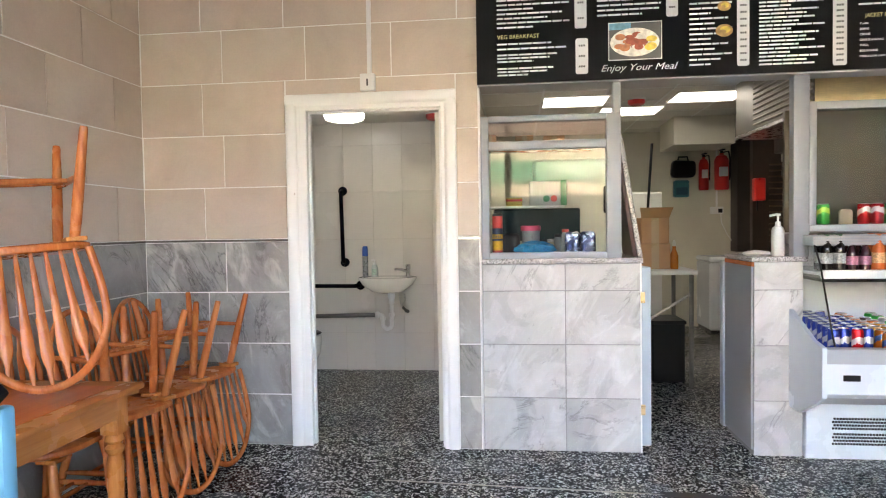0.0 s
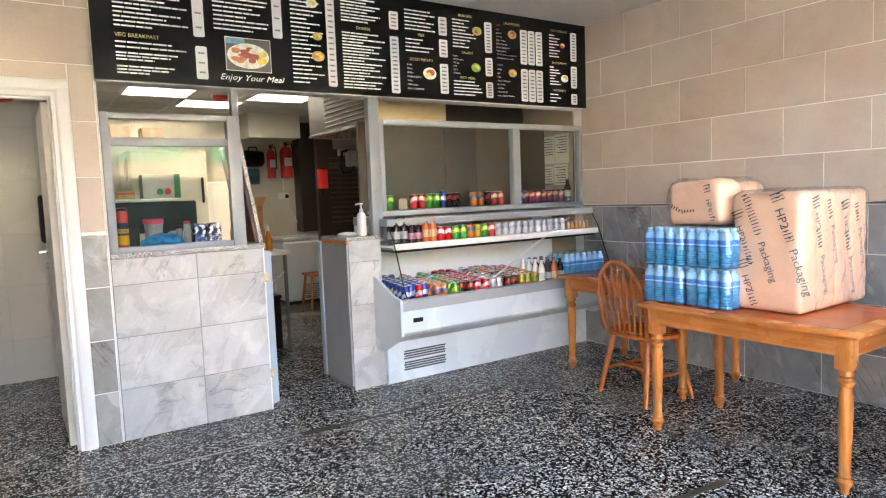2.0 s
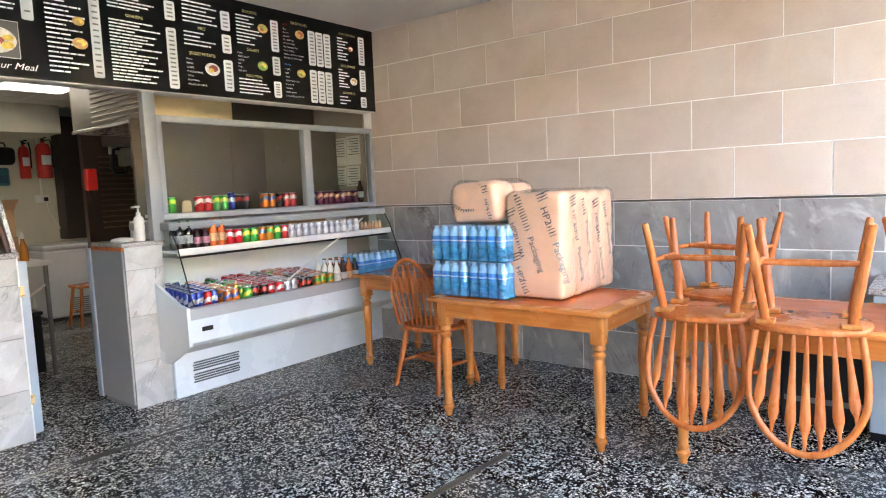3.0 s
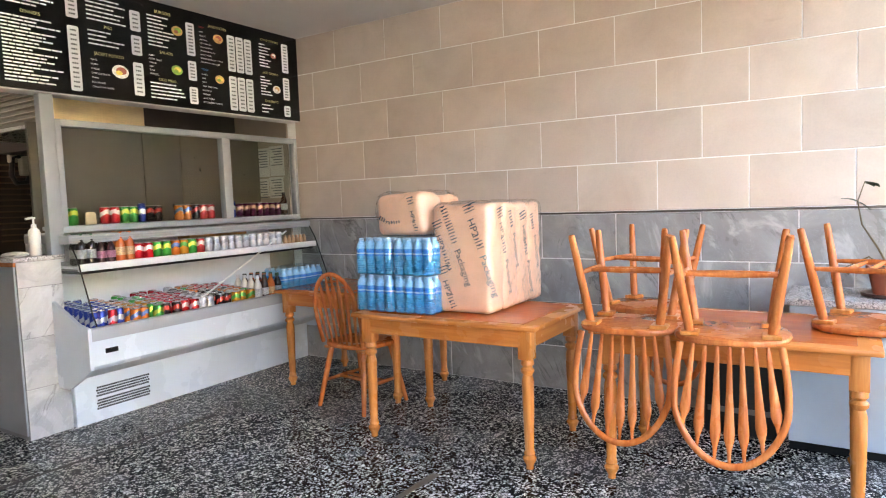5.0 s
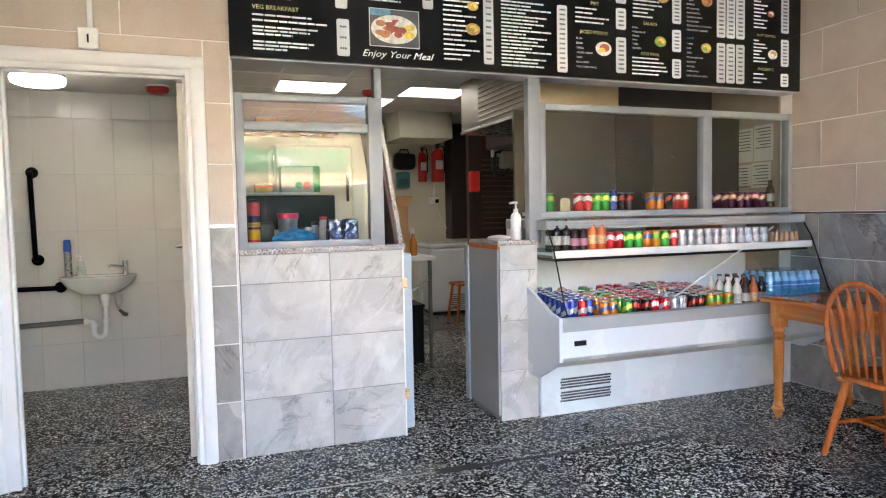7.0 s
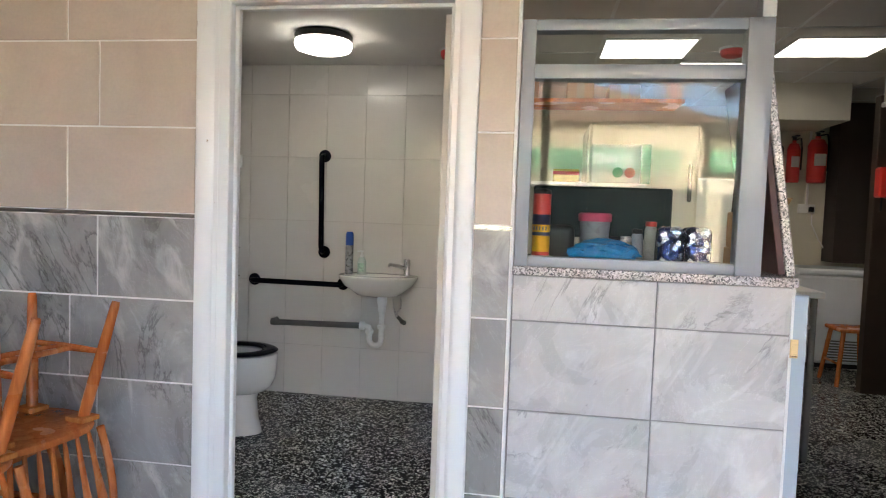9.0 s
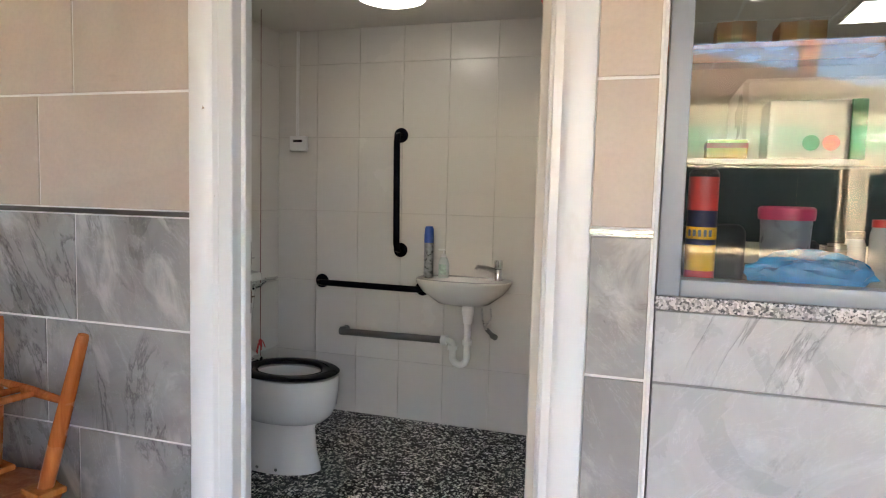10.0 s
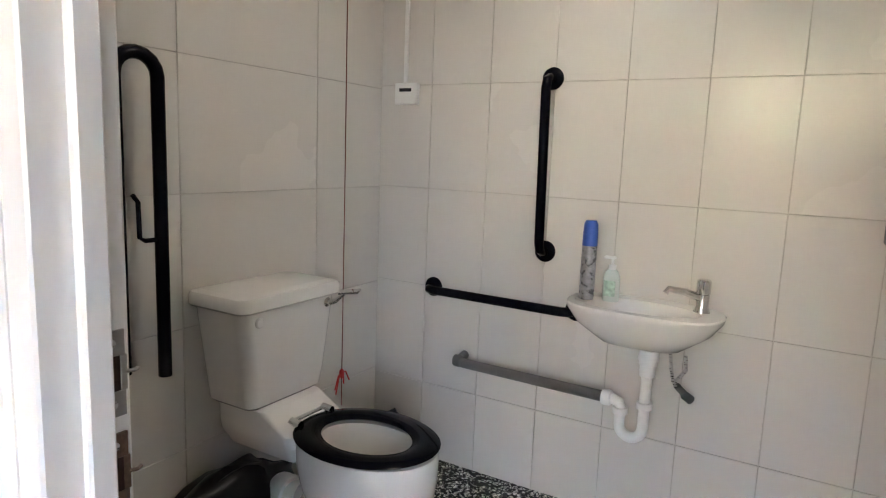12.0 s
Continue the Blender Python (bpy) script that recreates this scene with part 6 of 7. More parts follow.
def pull_cord():
    t = thing("alarm_pull_cord", Matrix(), "thin emergency pull cord with a red knot", "pull cord")
    bm = bmn()
    tube(bm, [(-2.05, 5.45, ZWC), (-2.05, 5.452, 1.3), (-2.05, 5.45, 0.36)], 0.0020, 6)
    part("cord", bm, painted("brown_cord", (0.16, 0.05, 0.04), 0.7, 0.1), t)
    bm = bmn()
    for i in range(5):
        a = i * 1.3
        p = Vector((-2.05, 5.45, 0.495))
        q = p + Vector((0.01 * math.cos(a), 0.045 * math.sin(a), -0.03 - 0.012 * i))
        tube(bm, [p, p.lerp(q, 0.5) + Vector((0, 0, 0.02)), q], 0.003, 6)
    lathe(bm, [(0.003, 0.47), (0.010, 0.48), (0.010, 0.50), (0.003, 0.51)], 10, Matrix.Translation((-2.05, 5.45, 0)))
    part("red_knot", bm, RED, t, "red string knot")
    b = thing("alarm_reset_box", pose(-2.075, WY1, 1.60), "small white alarm reset unit with a cable", "alarm")
    part("box", boxes_mesh((-0.055, -0.03, -0.045, 0.055, 0, 0.045), bevel=0.004), PVC, b)
    part("slot", boxes_mesh((-0.03, -0.032, 0.008, 0.03, -0.029, 0.022)), BLACK, b)
    c = thing("cable_conduit", pose(-2.09, WY1, 0), "slim white cable trunking above the reset unit", "conduit")
    part("trunking", boxes_mesh((-0.009, -0.012, 1.645, 0.009, 0, ZWC), bevel=0.002), PVC, c)
    d = thing("towel_dispenser", pose(-0.24, 5.735, 1.32), "black wall-mounted paper towel dispenser", "dispenser")
    part("case", boxes_mesh((-0.105, -0.11, -0.185, 0, 0.11, 0.185), bevel=0.012), BLACK, d)
    part("mouth", boxes_mesh((-0.09, -0.09, -0.191, -0.03, 0.09, -0.184)), BLACKGLOSS, d)
    sack = painted("black_sack", (0.008, 0.008, 0.009), 0.35, 0.1, spec=0.2)
    g = thing("black_refuse_bag", pose(-2.04, 5.60, 0), "rolled black plastic sacks standing behind the toilet", "bag")
    bm = bmn()
    ax, side = Vector((0.30, 0.42, 0.14)).normalized(), Vector((0.42, -0.30, 0)).normalized()
    up = ax.cross(side)
    rings = []
    for k in range(13):
        f = k / 12
        r = 0.078 * (0.72 + 0.28 * math.sin(math.pi * min(1, 0.15 + f)))
        rings.append([Vector((-0.14, -0.20, 0.10)) + ax * 0.40 * f + (side * math.cos(q) + up * math.sin(q)) * r * (1 + 0.10 * math.sin(5 * q + 9 * f) + 0.06 * math.sin(11 * q)) for q in [2 * math.pi * i / 28 for i in range(28)]])
    ring_loft(bm, rings)
    for v in bm.verts:
        v.co.z = max(0.0, v.co.z + 0.02)
    part("roll", bm, sack, g)
    bm = bmn()
    for k in range(9):
        a = k * 0.9
        p = Vector((-0.14, -0.20, 0.12)) + ax * 0.408
        rr0 = 0.058 - 0.006 * k
        q = [p + (side * math.cos(a + 0.35 * i) + up * math.sin(a + 0.35 * i)) * rr0 for i in range(5)]
        tube(bm, q, 0.0025, 6)
    part("wrapped_end", bm, painted("grey_film_edge", (0.16, 0.16, 0.17), 0.4, 0.2, 30), g, "grey folded film edges")
    part("base", boxes_mesh((-0.10, -0.12, 0.0, 0.06, 0.06, 0.10), bevel=0.03), sack, g)
    g = thing("black_refuse_bag", pose(-2.075, 4.93, 0), "slumped black plastic sack against the toilet wall", "bag")
    bm = bmn()
    bmesh.ops.create_icosphere(bm, subdivisions=4, radius=1.0)
    for v in bm.verts:
        n = noise.noise_vector(v.co * 2.0 + Vector((5, 0, 0))) * 0.2 + noise.noise_vector(v.co * 6) * 0.06
        v.co = Vector((max(-0.12, (v.co.x + n.x) * 0.13), (v.co.y + n.y) * 0.27, max(0.0, 0.15 + (v.co.z + n.z) * 0.17)))
    part("sack", bm, sack, g)


pull_cord()

# ---- kitchen ----
def led_panel(x0, y0, x1, y1, z=ZK):
    t = thing("ceiling_light_panel", pose((x0 + x1) / 2, (y0 + y1) / 2, z), "square flat LED ceiling panel, lit", "ceiling light", "kitchen light panels")
    w, d = (x1 - x0) / 2, (y1 - y0) / 2
    part("frame", boxes_mesh((-w - 0.012, -d - 0.012, -0.012, w + 0.012, -d, 0), (-w - 0.012, d, -0.012, w + 0.012, d + 0.012, 0), (-w - 0.012, -d, -0.012, -w, d, 0), (w, -d, -0.012, w + 0.012, d, 0)), PVC, t)
    part("diffuser", boxes_mesh((-w, -d, -0.008, w, d, -0.001)), LEDMAT, t, "lit white diffuser")
    return t


LEDMAT = make_emit("lit_led_diffuser", (1.0, 0.98, 0.94), 0.14)
led_panel(0.42, 6.02, 0.99, 6.50)
led_panel(1.59, 6.01, 2.18, 6.47)
led_panel(1.02, 6.65, 1.60, 7.12)
sounder(1.27, 6.28, ZK, "red ceiling alarm sounder in the kitchen")
bm = bmn()
for i in range(9):
    box(bm, KX0, YW + 0.18 + 0.58 * i, ZK - 0.004, KX1, YW + 0.20 + 0.58 * i, ZK - 0.0005)
for i in range(9):
    box(bm, KX0 + 0.55 * i, YW + 0.15, ZK - 0.005, KX0 + 0.02 + 0.55 * i, KY1, ZK - 0.001)
structure("trim_ceiling_grid", bm, PVC, "white suspended ceiling grid bars", "trim")

YB = KY1 - 0.002


def kitchen_back():
    c = thing("boxed_duct", pose(0, 0, 0), "cream boxed-in duct below the kitchen ceiling", "duct")
    part("box", boxes_mesh((1.86, 7.35, 2.155, 2.50, 8.0, ZK), bevel=0.004), KWALL, c)
    b = thing("tool_bag", pose(2.23, YB, 1.87), "black bag hung on the kitchen wall", "bag")
    bm = bmn()
    lumpy(bm, -0.14, -0.14, 0.0, 0.14, 0.0, 0.21, 0.05, 3, 0.02)
    part("body", bm, BLACK, b)
    bm = bmn()
    tube(bm, [(-0.07, -0.07, 0.19), (-0.05, -0.07, 0.26), (0.05, -0.07, 0.26), (0.07, -0.07, 0.19)], 0.01, 8)
    part("strap", bm, BLACK, b)
    d = thing("wall_dispenser", pose(2.21, YB, 1.63), "teal plastic wall dispenser", "dispenser")
    part("case", boxes_mesh((-0.09, -0.1, 0, 0.09, 0, 0.21), bevel=0.015), painted("teal_plastic", (0.03, 0.13, 0.16), 0.35, 0.05), d)
    part("cover", boxes_mesh((-0.07, -0.105, 0.03, 0.07, -0.099, 0.12), bevel=0.002), painted("dark_teal_plastic", (0.015, 0.06, 0.09), 0.3, 0.05), d)
    for x, h, r in ((2.475, 0.42, 0.06), (2.68, 0.46, 0.085)):
        e = thing("fire_extinguisher", pose(x, YB - r - 0.02, 1.71), "red fire extinguisher hung on the kitchen wall", "fire extinguisher", "fire extinguishers")
        bm = bmn()
        lathe(bm, [(r * 0.9, 0), (r, 0.02), (r, h - 0.1), (r * 0.7, h - 0.045), (r * 0.3, h - 0.03), (r * 0.3, h - 0.01)], 18)
        part("cylinder", bm, RED, e)
        bm = bmn()
        rod(bm, (0, 0, h - 0.01), (0, 0, h + 0.03), 0.018)
        box(bm, -0.02, -0.09, h + 0.02, 0.02, 0.03, h + 0.035, 0.004)
        part("valve", bm, BLACK, e)
        bm = bmn()
        tube(bm, [(0.02, 0, h), (r * 0.9, -0.02, h + 0.01), (r * 1.1, -0.02, h - 0.08), (r * 1.05, -0.02, 0.12)], 0.009, 8)
        part("hose", bm, BLACK, e)
        part("label", boxes_mesh((-r * 0.6, -r - 0.003, h * 0.35, r * 0.6, -r * 0.78, h * 0.6), bevel=0.004), PANELW, e, "pale instruction label")
    s = thing("wall_socket", pose(2.65, YB, 1.46), "white double wall socket with trailing cable", "socket")
    part("plate", boxes_mesh((-0.08, -0.02, -0.045, 0.08, 0, 0.045), bevel=0.005), PVC, s)
    part("plug", boxes_mesh((0.015, -0.05, -0.03, 0.06, -0.019, 0.02), bevel=0.005), BLACK, s)
    bm = bmn()
    tube(bm, [(0.04, -0.04, -0.03), (0.05, -0.03, -0.15), (0.12, -0.03, -0.3), (0.2, -0.03, -0.42), (0.28, -0.03, -0.5)], 0.006, 6)
    part("cable", bm, PVC, s)
    bm = bmn()
    rod(bm, (0.0, -0.012, 0.045), (0.0, -0.012, 0.9), 0.012, seg=8)
    part("conduit", bm, PVC, s)
    f = thing("chest_freezer", pose(2.40, 7.92, 0), "white chest freezer with a grey vent", "freezer")
    part("body", boxes_mesh((0, 0, 0.04, 0.72, 0.56, 0.84), bevel=0.02), FRIDGEW, f)
    part("lid", boxes_mesh((-0.006, -0.012, 0.845, 0.726, 0.565, 0.905), bevel=0.018), FRIDGEW, f)
    bm = bmn()
    for i in range(8):
        box(bm, 0.26, -0.006, 0.07 + i * 0.025, 0.66, 0.002, 0.082 + i * 0.025)
    part("vent", bm, GREYPVC, f, "grey louvred vent")
    part("plinth", boxes_mesh((0.02, 0.02, 0, 0.70, 0.54, 0.045)), BLACK, f)
    st = thing("wooden_stool", pose(2.62, 7.35, 0), "small orange wooden stool in the kitchen", "stool")
    part("seat", boxes_mesh((-0.15, -0.15, 0.44, 0.15, 0.15, 0.47), bevel=0.008), PINE, st)
    for sx in (1, -1):
        for sy in (1, -1):
            bm = bmn()
            rod(bm, (sx * 0.16, sy * 0.16, 0), (sx * 0.11, sy * 0.11, 0.445), 0.016, 0.018)
            part("leg", bm, PINE, st)
        bm = bmn()
        rod(bm, (sx * 0.14, -0.14, 0.18), (sx * 0.14, 0.14, 0.18), 0.01)
        part("stretcher", bm, PINE, st)
    structure("wall_kitchen_dark", boxes_mesh((2.82, KY1 - 0.25, 0.95, 3.25, KY1 - 0.001, ZK)), KDARK, "dark brown wall section", "wall")
    rb = thing("red_wall_box", pose(2.60, 6.97, 1.52), "red fire blanket box beside the cooker", "fire blanket")
    part("case", boxes_mesh((-0.055, -0.05, 0, 0.055, 0.04, 0.23), bevel=0.012), RED, rb)
    part("tab", boxes_mesh((-0.03, -0.03, -0.10, -0.018, -0.02, 0.0)), BLACK, rb, "black pull tabs")
    # cooker back and its services
    k = thing("cooker_back", pose(0, 0, 0), "tall brown-stained steel cooker back panel", "cooker")
    part("panel", boxes_mesh((2.56, 7.02, 0.0, 3.9, 7.10, 2.30), bevel=0.004), painted("stained_steel", (0.045, 0.026, 0.017), 0.5, 0.35, 3, metal=0.3), k)
    for i in range(14):
        part("rib", boxes_mesh((2.72, 7.004, 1.1 + 0.06 * i, 3.3, 7.021, 1.115 + 0.06 * i), bevel=0.003), painted("dull_rack_steel", (0.12, 0.075, 0.045), 0.4, 0.2, 4, metal=0.5), k)
    v = thing("gas_valve_box", pose(3.05, 6.99, 1.76), "grey gas control box with a black hose", "control box")
    part("case", boxes_mesh((-0.13, -0.08, 0.02, 0.13, 0.01, 0.22), bevel=0.01), painted("pale_grey_case", (0.38, 0.36, 0.31), 0.45, 0.15, 12), v)
    part("junction", boxes_mesh((-0.235, -0.07, 0.15, -0.16, -0.01, 0.23), bevel=0.006), painted("pale_junction_box", (0.42, 0.40, 0.35), 0.5, 0.1, 12), v)
    bm = bmn()
    tube(bm, [(-0.10, -0.05, 0.22), (-0.2, -0.05, 0.2), (-0.22, -0.05, 0.02), (-0.18, -0.05, -0.06), (-0.08, -0.05, -0.05), (-0.04, -0.05, 0.03)], 0.026, 10)
    part("hose", bm, BLACK, v)
    for i in range(3):
        bm = bmn()
        tube(bm, [(0.16 + 0.05 * i, -0.03, -0.8), (0.16 + 0.05 * i, -0.03, 0.42)], 0.014, 8)
        part("pipe", bm, painted("copper_brown_pipe", (0.16, 0.085, 0.05), 0.4, 0.2, 6, metal=0.6), v)


kitchen_back()


def hood():
    h = thing("extractor_hood", pose(0, 0, 0), "quilted stainless steel extractor hood below the ceiling", "extractor hood")
    bm = bmn()
    box(bm, 2.00, 4.40, 2.02, 2.69, 5.80, ZK - 0.002, 0.003)
    part("canopy", bm, QUILT, h)
    # Sheets over the canopy put the shade of its side and end into colour.
    part("side_sheet", boxes_mesh((1.995, 4.402, 2.022, 1.9995, 5.80, ZK - 0.004)), painted("shaded_side_steel", (0.20, 0.175, 0.14), 0.42, 0.25, 3, metal=0.5), h, "steel side with its shade put into a brown-grey colour")
    part("end_sheet", boxes_mesh((1.996, 5.8005, 2.022, 2.69, 5.804, ZK - 0.004)), painted("shaded_end_steel", (0.10, 0.08, 0.06), 0.5, 0.25, 3, metal=0.4), h)
    bm = bmn()
    for i in range(9):
        z = 2.06 + 0.04 * i
        tube(bm, [(1.994, 4.42, z), (1.994, 5.40, z)], 0.010, 8)
    part("rib", bm, painted("dull_rib_steel", (0.40, 0.34, 0.26), 0.45, 0.15, 4, metal=0.5), h, "rounded steel ribs along the side")
    part("lip", boxes_mesh((1.985, 4.385, 1.995, 2.70, 5.81, 2.022), bevel=0.004), STEEL, h)
    d = thing("dark_duct", pose(0, 0, 0), "dark soot-stained duct over the cooking range", "duct")
    part("body", boxes_mesh((2.72, 4.55, 1.985, 3.70, 6.9, ZK - 0.003), bevel=0.004), KDARK, d)
    bm = bmn()
    for i in range(3):
        rod(bm, (3.05 + 0.12 * i, 4.38, 1.99 + 0.005 * i), (3.35 + 0.12 * i, 4.50, 2.0), 0.008, seg=6)
    part("utensil", bm, STEEL, d, "steel rods hung below")
    s = thing("steel_splashback", pose(0, 0, 0), "brushed steel splashback panels behind the fridge screen", "splashback")
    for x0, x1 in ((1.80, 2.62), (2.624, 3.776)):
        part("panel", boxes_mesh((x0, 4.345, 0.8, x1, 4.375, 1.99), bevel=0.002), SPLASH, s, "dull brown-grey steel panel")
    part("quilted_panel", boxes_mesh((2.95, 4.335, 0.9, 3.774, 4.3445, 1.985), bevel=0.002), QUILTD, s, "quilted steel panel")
    p = thing("wall_notice", pose(XR - 0.002, 4.19, 1.44), "sheets of printed notices taped to the wall", "notice")
    structure("wall_range_side", boxes_mesh((3.78, YW + 0.10, 0, 3.80, 5.2, ZK)), painted("tan_wall", (0.36, 0.29, 0.22), 0.6, 0.15, 2), "tan painted side wall behind the screen", "wall")
    for i, (y0, y1, z0, z1) in enumerate(((-0.18, 0.0, 0.20, 0.47), (0.01, 0.19, 0.20, 0.46), (-0.16, 0.02, 0.0, 0.19), (0.03, 0.18, 0.02, 0.18))):
        sh = part("sheet", boxes_mesh((-0.022, y0, z0, -0.0195, y1, z1)), painted("paper_sheet", (0.62, 0.58, 0.5), 0.7, 0.05), p)
        bm = bmn()
        for k in range(7):
            box(bm, -0.0232, y0 + 0.02, z1 - 0.03 - 0.024 * k, -0.0215, y1 - 0.02 - 0.02 * (k % 3), z1 - 0.022 - 0.024 * k)
        part("small_print", bm, PRINTK, sh, kind="stuff")


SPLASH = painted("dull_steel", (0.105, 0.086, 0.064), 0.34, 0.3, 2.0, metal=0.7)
hood()


def behind_window():
    # raised counter flap
    f = thing("counter_flap", pose(0.865, YW + 0.05, 1.118, 0, -9, 0), "raised granite counter flap with dark underside", "counter flap")
    part("slab", boxes_mesh((-0.03, 0, 0, -0.002, 0.38, 0.70), bevel=0.004), GRANITE, f)
    part("underside", boxes_mesh((-0.052, 0.01, 0.01, -0.0305, 0.37, 0.69), bevel=0.002), painted("dark_red_board", (0.07, 0.02, 0.015), 0.5, 0.2), f)
    z = 1.116
    s = thing("lubricant_spray_can", pose(0.035, YW + 0.10, z) @ Matrix.Diagonal((1, 1, 1.12, 1)), "yellow and red spray can with a dark band", "spray can")
    YELP = painted("yellow_print", (0.75, 0.36, 0.005), 0.4, 0.05, spec=0.2)
    NAVP = painted("navy_print", (0.012, 0.016, 0.07), 0.4, 0.05, spec=0.2)
    for nm, mm, z0, z1 in (("base_band", RED, 0.003, 0.042), ("yellow_band", YELP, 0.042, 0.092), ("navy_band", NAVP, 0.092, 0.158), ("top_band", RED, 0.158, 0.222)):
        bm = bmn()
        lathe(bm, [(0.031, z0), (0.031, z1)], 20)
        part(nm, bm, mm, s)
    bm = bmn()
    lathe(bm, [(0.0313, 0.103), (0.0314, 0.105), (0.0314, 0.124), (0.0313, 0.126)], 20)
    part("yellow_stripe", bm, YELP, s, "yellow stripe with dark print")
    bm = bmn()
    for k in range(5):
        a = radians(-140 + 20 * k)
        c = Vector((0.0316 * math.cos(a), 0.0316 * math.sin(a), 0.108))
        box(bm, c.x - 0.003, c.y - 0.001, c.z, c.x + 0.003, c.y + 0.001, c.z + 0.013)
    part("badge", bm, PRINTK, s, "dark badge print", kind="stuff")
    bm = bmn()
    lathe(bm, [(0.029, 0.0), (0.0315, 0.0), (0.0315, 0.004)], 20)
    part("rim", bm, STEEL, s)
    bm = bmn()
    lathe(bm, [(0.031, 0.222), (0.0315, 0.228), (0.026, 0.236), (0.014, 0.239), (0, 0.239)], 20)
    part("top", bm, BLACK, s, "black domed top")
    m = thing("till_monitor", pose(0.36, 4.42, z), "dark flat till screen seen from behind", "monitor")
    part("screen", boxes_mesh((-0.36, -0.02, 0.09, 0.2, 0.02, 0.30), bevel=0.008), painted("dark_teal_case", (0.006, 0.022, 0.024), 0.55, 0.05, spec=0.1), m)
    part("stand", boxes_mesh((-0.12, -0.05, 0.0, 0.0, 0.05, 0.10), bevel=0.01), BLACK, m)
    part("base", boxes_mesh((-0.2, -0.1, -0.03, 0.08, 0.1, 0.0), bevel=0.006), BLACK, m)
    t = thing("work_table", pose(0.35, 4.75, 0), "dark back worktop on steel legs behind the counter", "table")
    part("top", boxes_mesh((-0.45, -0.4, 1.05, 0.6, 0.4, 1.086), bevel=0.004), KDARK, t)
    for sx in (-0.42, 0.57):
        for sy in (-0.37, 0.37):
            bm = bmn()
            rod(bm, (sx, sy, 0), (sx, sy, 1.05), 0.02)
            part("leg", bm, STEEL, t)
    sh = thing("wall_shelf", pose(0.22, 4.60, 1.425), "glass-edged shelf above the till", "shelf")
    part("board", boxes_mesh((-0.32, -0.1, 0, 0.25, 0.14, 0.014), bevel=0.002), PVC, sh)
    for sx in (-0.30, 0.23):
        part("support", boxes_mesh((sx, 0.10, -0.34, sx + 0.02, 0.13, 0.0), bevel=0.002), STEEL, sh)
    b = thing("catering_box", pose(0.36, 4.58, 1.44), "grey and green cardboard product box", "box")
    part("carton", boxes_mesh((-0.12, -0.07, 0, 0.085, 0.07, 0.165), bevel=0.003), painted("grey_carton", (0.45, 0.45, 0.42), 0.5, 0.1), b)
    part("end_panel", boxes_mesh((0.085, -0.071, 0, 0.125, 0.071, 0.166), bevel=0.002), painted("green_carton", (0.01, 0.20, 0.06), 0.45, 0.1), b, "green end panel")
    for i, mm in enumerate((painted("green_seal", (0.02, 0.2, 0.08), 0.5, 0.1), RED)):
        bm = bmn()
        lathe(bm, [(0.022, 0), (0.022, 0.002)], 16, Matrix.Translation((-0.01 + 0.05 * i, -0.0705, 0.045)) @ pose(0, 0, 0, 90))
        part("seal", bm, mm, b)
    y = thing("small_carton", pose(0.14, 4.56, 1.44), "small yellow and red carton on the shelf", "carton")
    part("carton", boxes_mesh((-0.06, -0.05, 0, 0.05, 0.05, 0.055), bevel=0.003), painted("yellow_carton", (0.55, 0.35, 0.05), 0.5, 0.2, 40), y)
    part("band", boxes_mesh((-0.061, -0.051, 0.03, 0.051, 0.051, 0.045)), RED, y)
    tb = thing("lidded_tub", pose(0.235, 4.16, z), "clear plastic tub with a pink-red lid", "tub")
    bm = bmn()
    lathe(bm, [(0.045, 0), (0.05, 0.01), (0.056, 0.16)], 20)
    part("tub", bm, painted("grey_tub", (0.20, 0.20, 0.23), 0.3, 0.25, 20), tb)
    bm = bmn()
    lathe(bm, [(0.06, 0.158), (0.062, 0.165), (0.062, 0.185), (0.055, 0.19), (0, 0.19)], 20)
    part("lid", bm, painted("pink_lid", (0.55, 0.03, 0.10), 0.35, 0.05), tb, "pink-red lid")
    g = thing("blue_carrier_bag", pose(0.26, YW + 0.14, z), "crumpled bright blue plastic bag", "bag")
    bm = bmn()
    bmesh.ops.create_icosphere(bm, subdivisions=4, radius=1.0)
    for v in bm.verts:
        n = noise.noise_vector(v.co * 2.0) * 0.22 + noise.noise_vector(v.co * 5) * 0.1
        v.co = Vector(((v.co.x + n.x) * 0.115, (v.co.y + n.y) * 0.06, max(0.0, 0.045 + (v.co.z + n.z) * 0.05)))
    part("bag", bm, painted("blue_film", (0.0, 0.21, 0.48), 0.3, 0.3, 20, spec=0.3), g)
    c = thing("office_chair_back", pose(0.10, 4.30, z - 0.03), "black padded chair back behind the counter", "chair")
    bm = bmn()
    lumpy(bm, -0.09, -0.03, 0.0, 0.07, 0.03, 0.17, 0.028, 9, 0.004)
    part("pad", bm, BLACK, c)
    for i, x in enumerate((0.47, 0.56)):
        p = thing("foil_drink_pack", pose(x, YW + 0.10, z), "blue and silver shrink-wrapped drink pack", "drink pack", "foil packs on the counter")
        bm = bmn()
        lumpy(bm, -0.042, -0.045, 0.0, 0.042, 0.045, 0.15, 0.02, 30 + i, 0.006)
        bmesh.ops.subdivide_edges(bm, edges=bm.edges[:], cuts=2, use_grid_fill=True)
        for v in bm.verts:
            v.co += noise.noise_vector(v.co * 45 + Vector((i, 0, 0))) * 0.005 * (v.co.z > 0.01)
        part("pack", bm, FOIL, p)
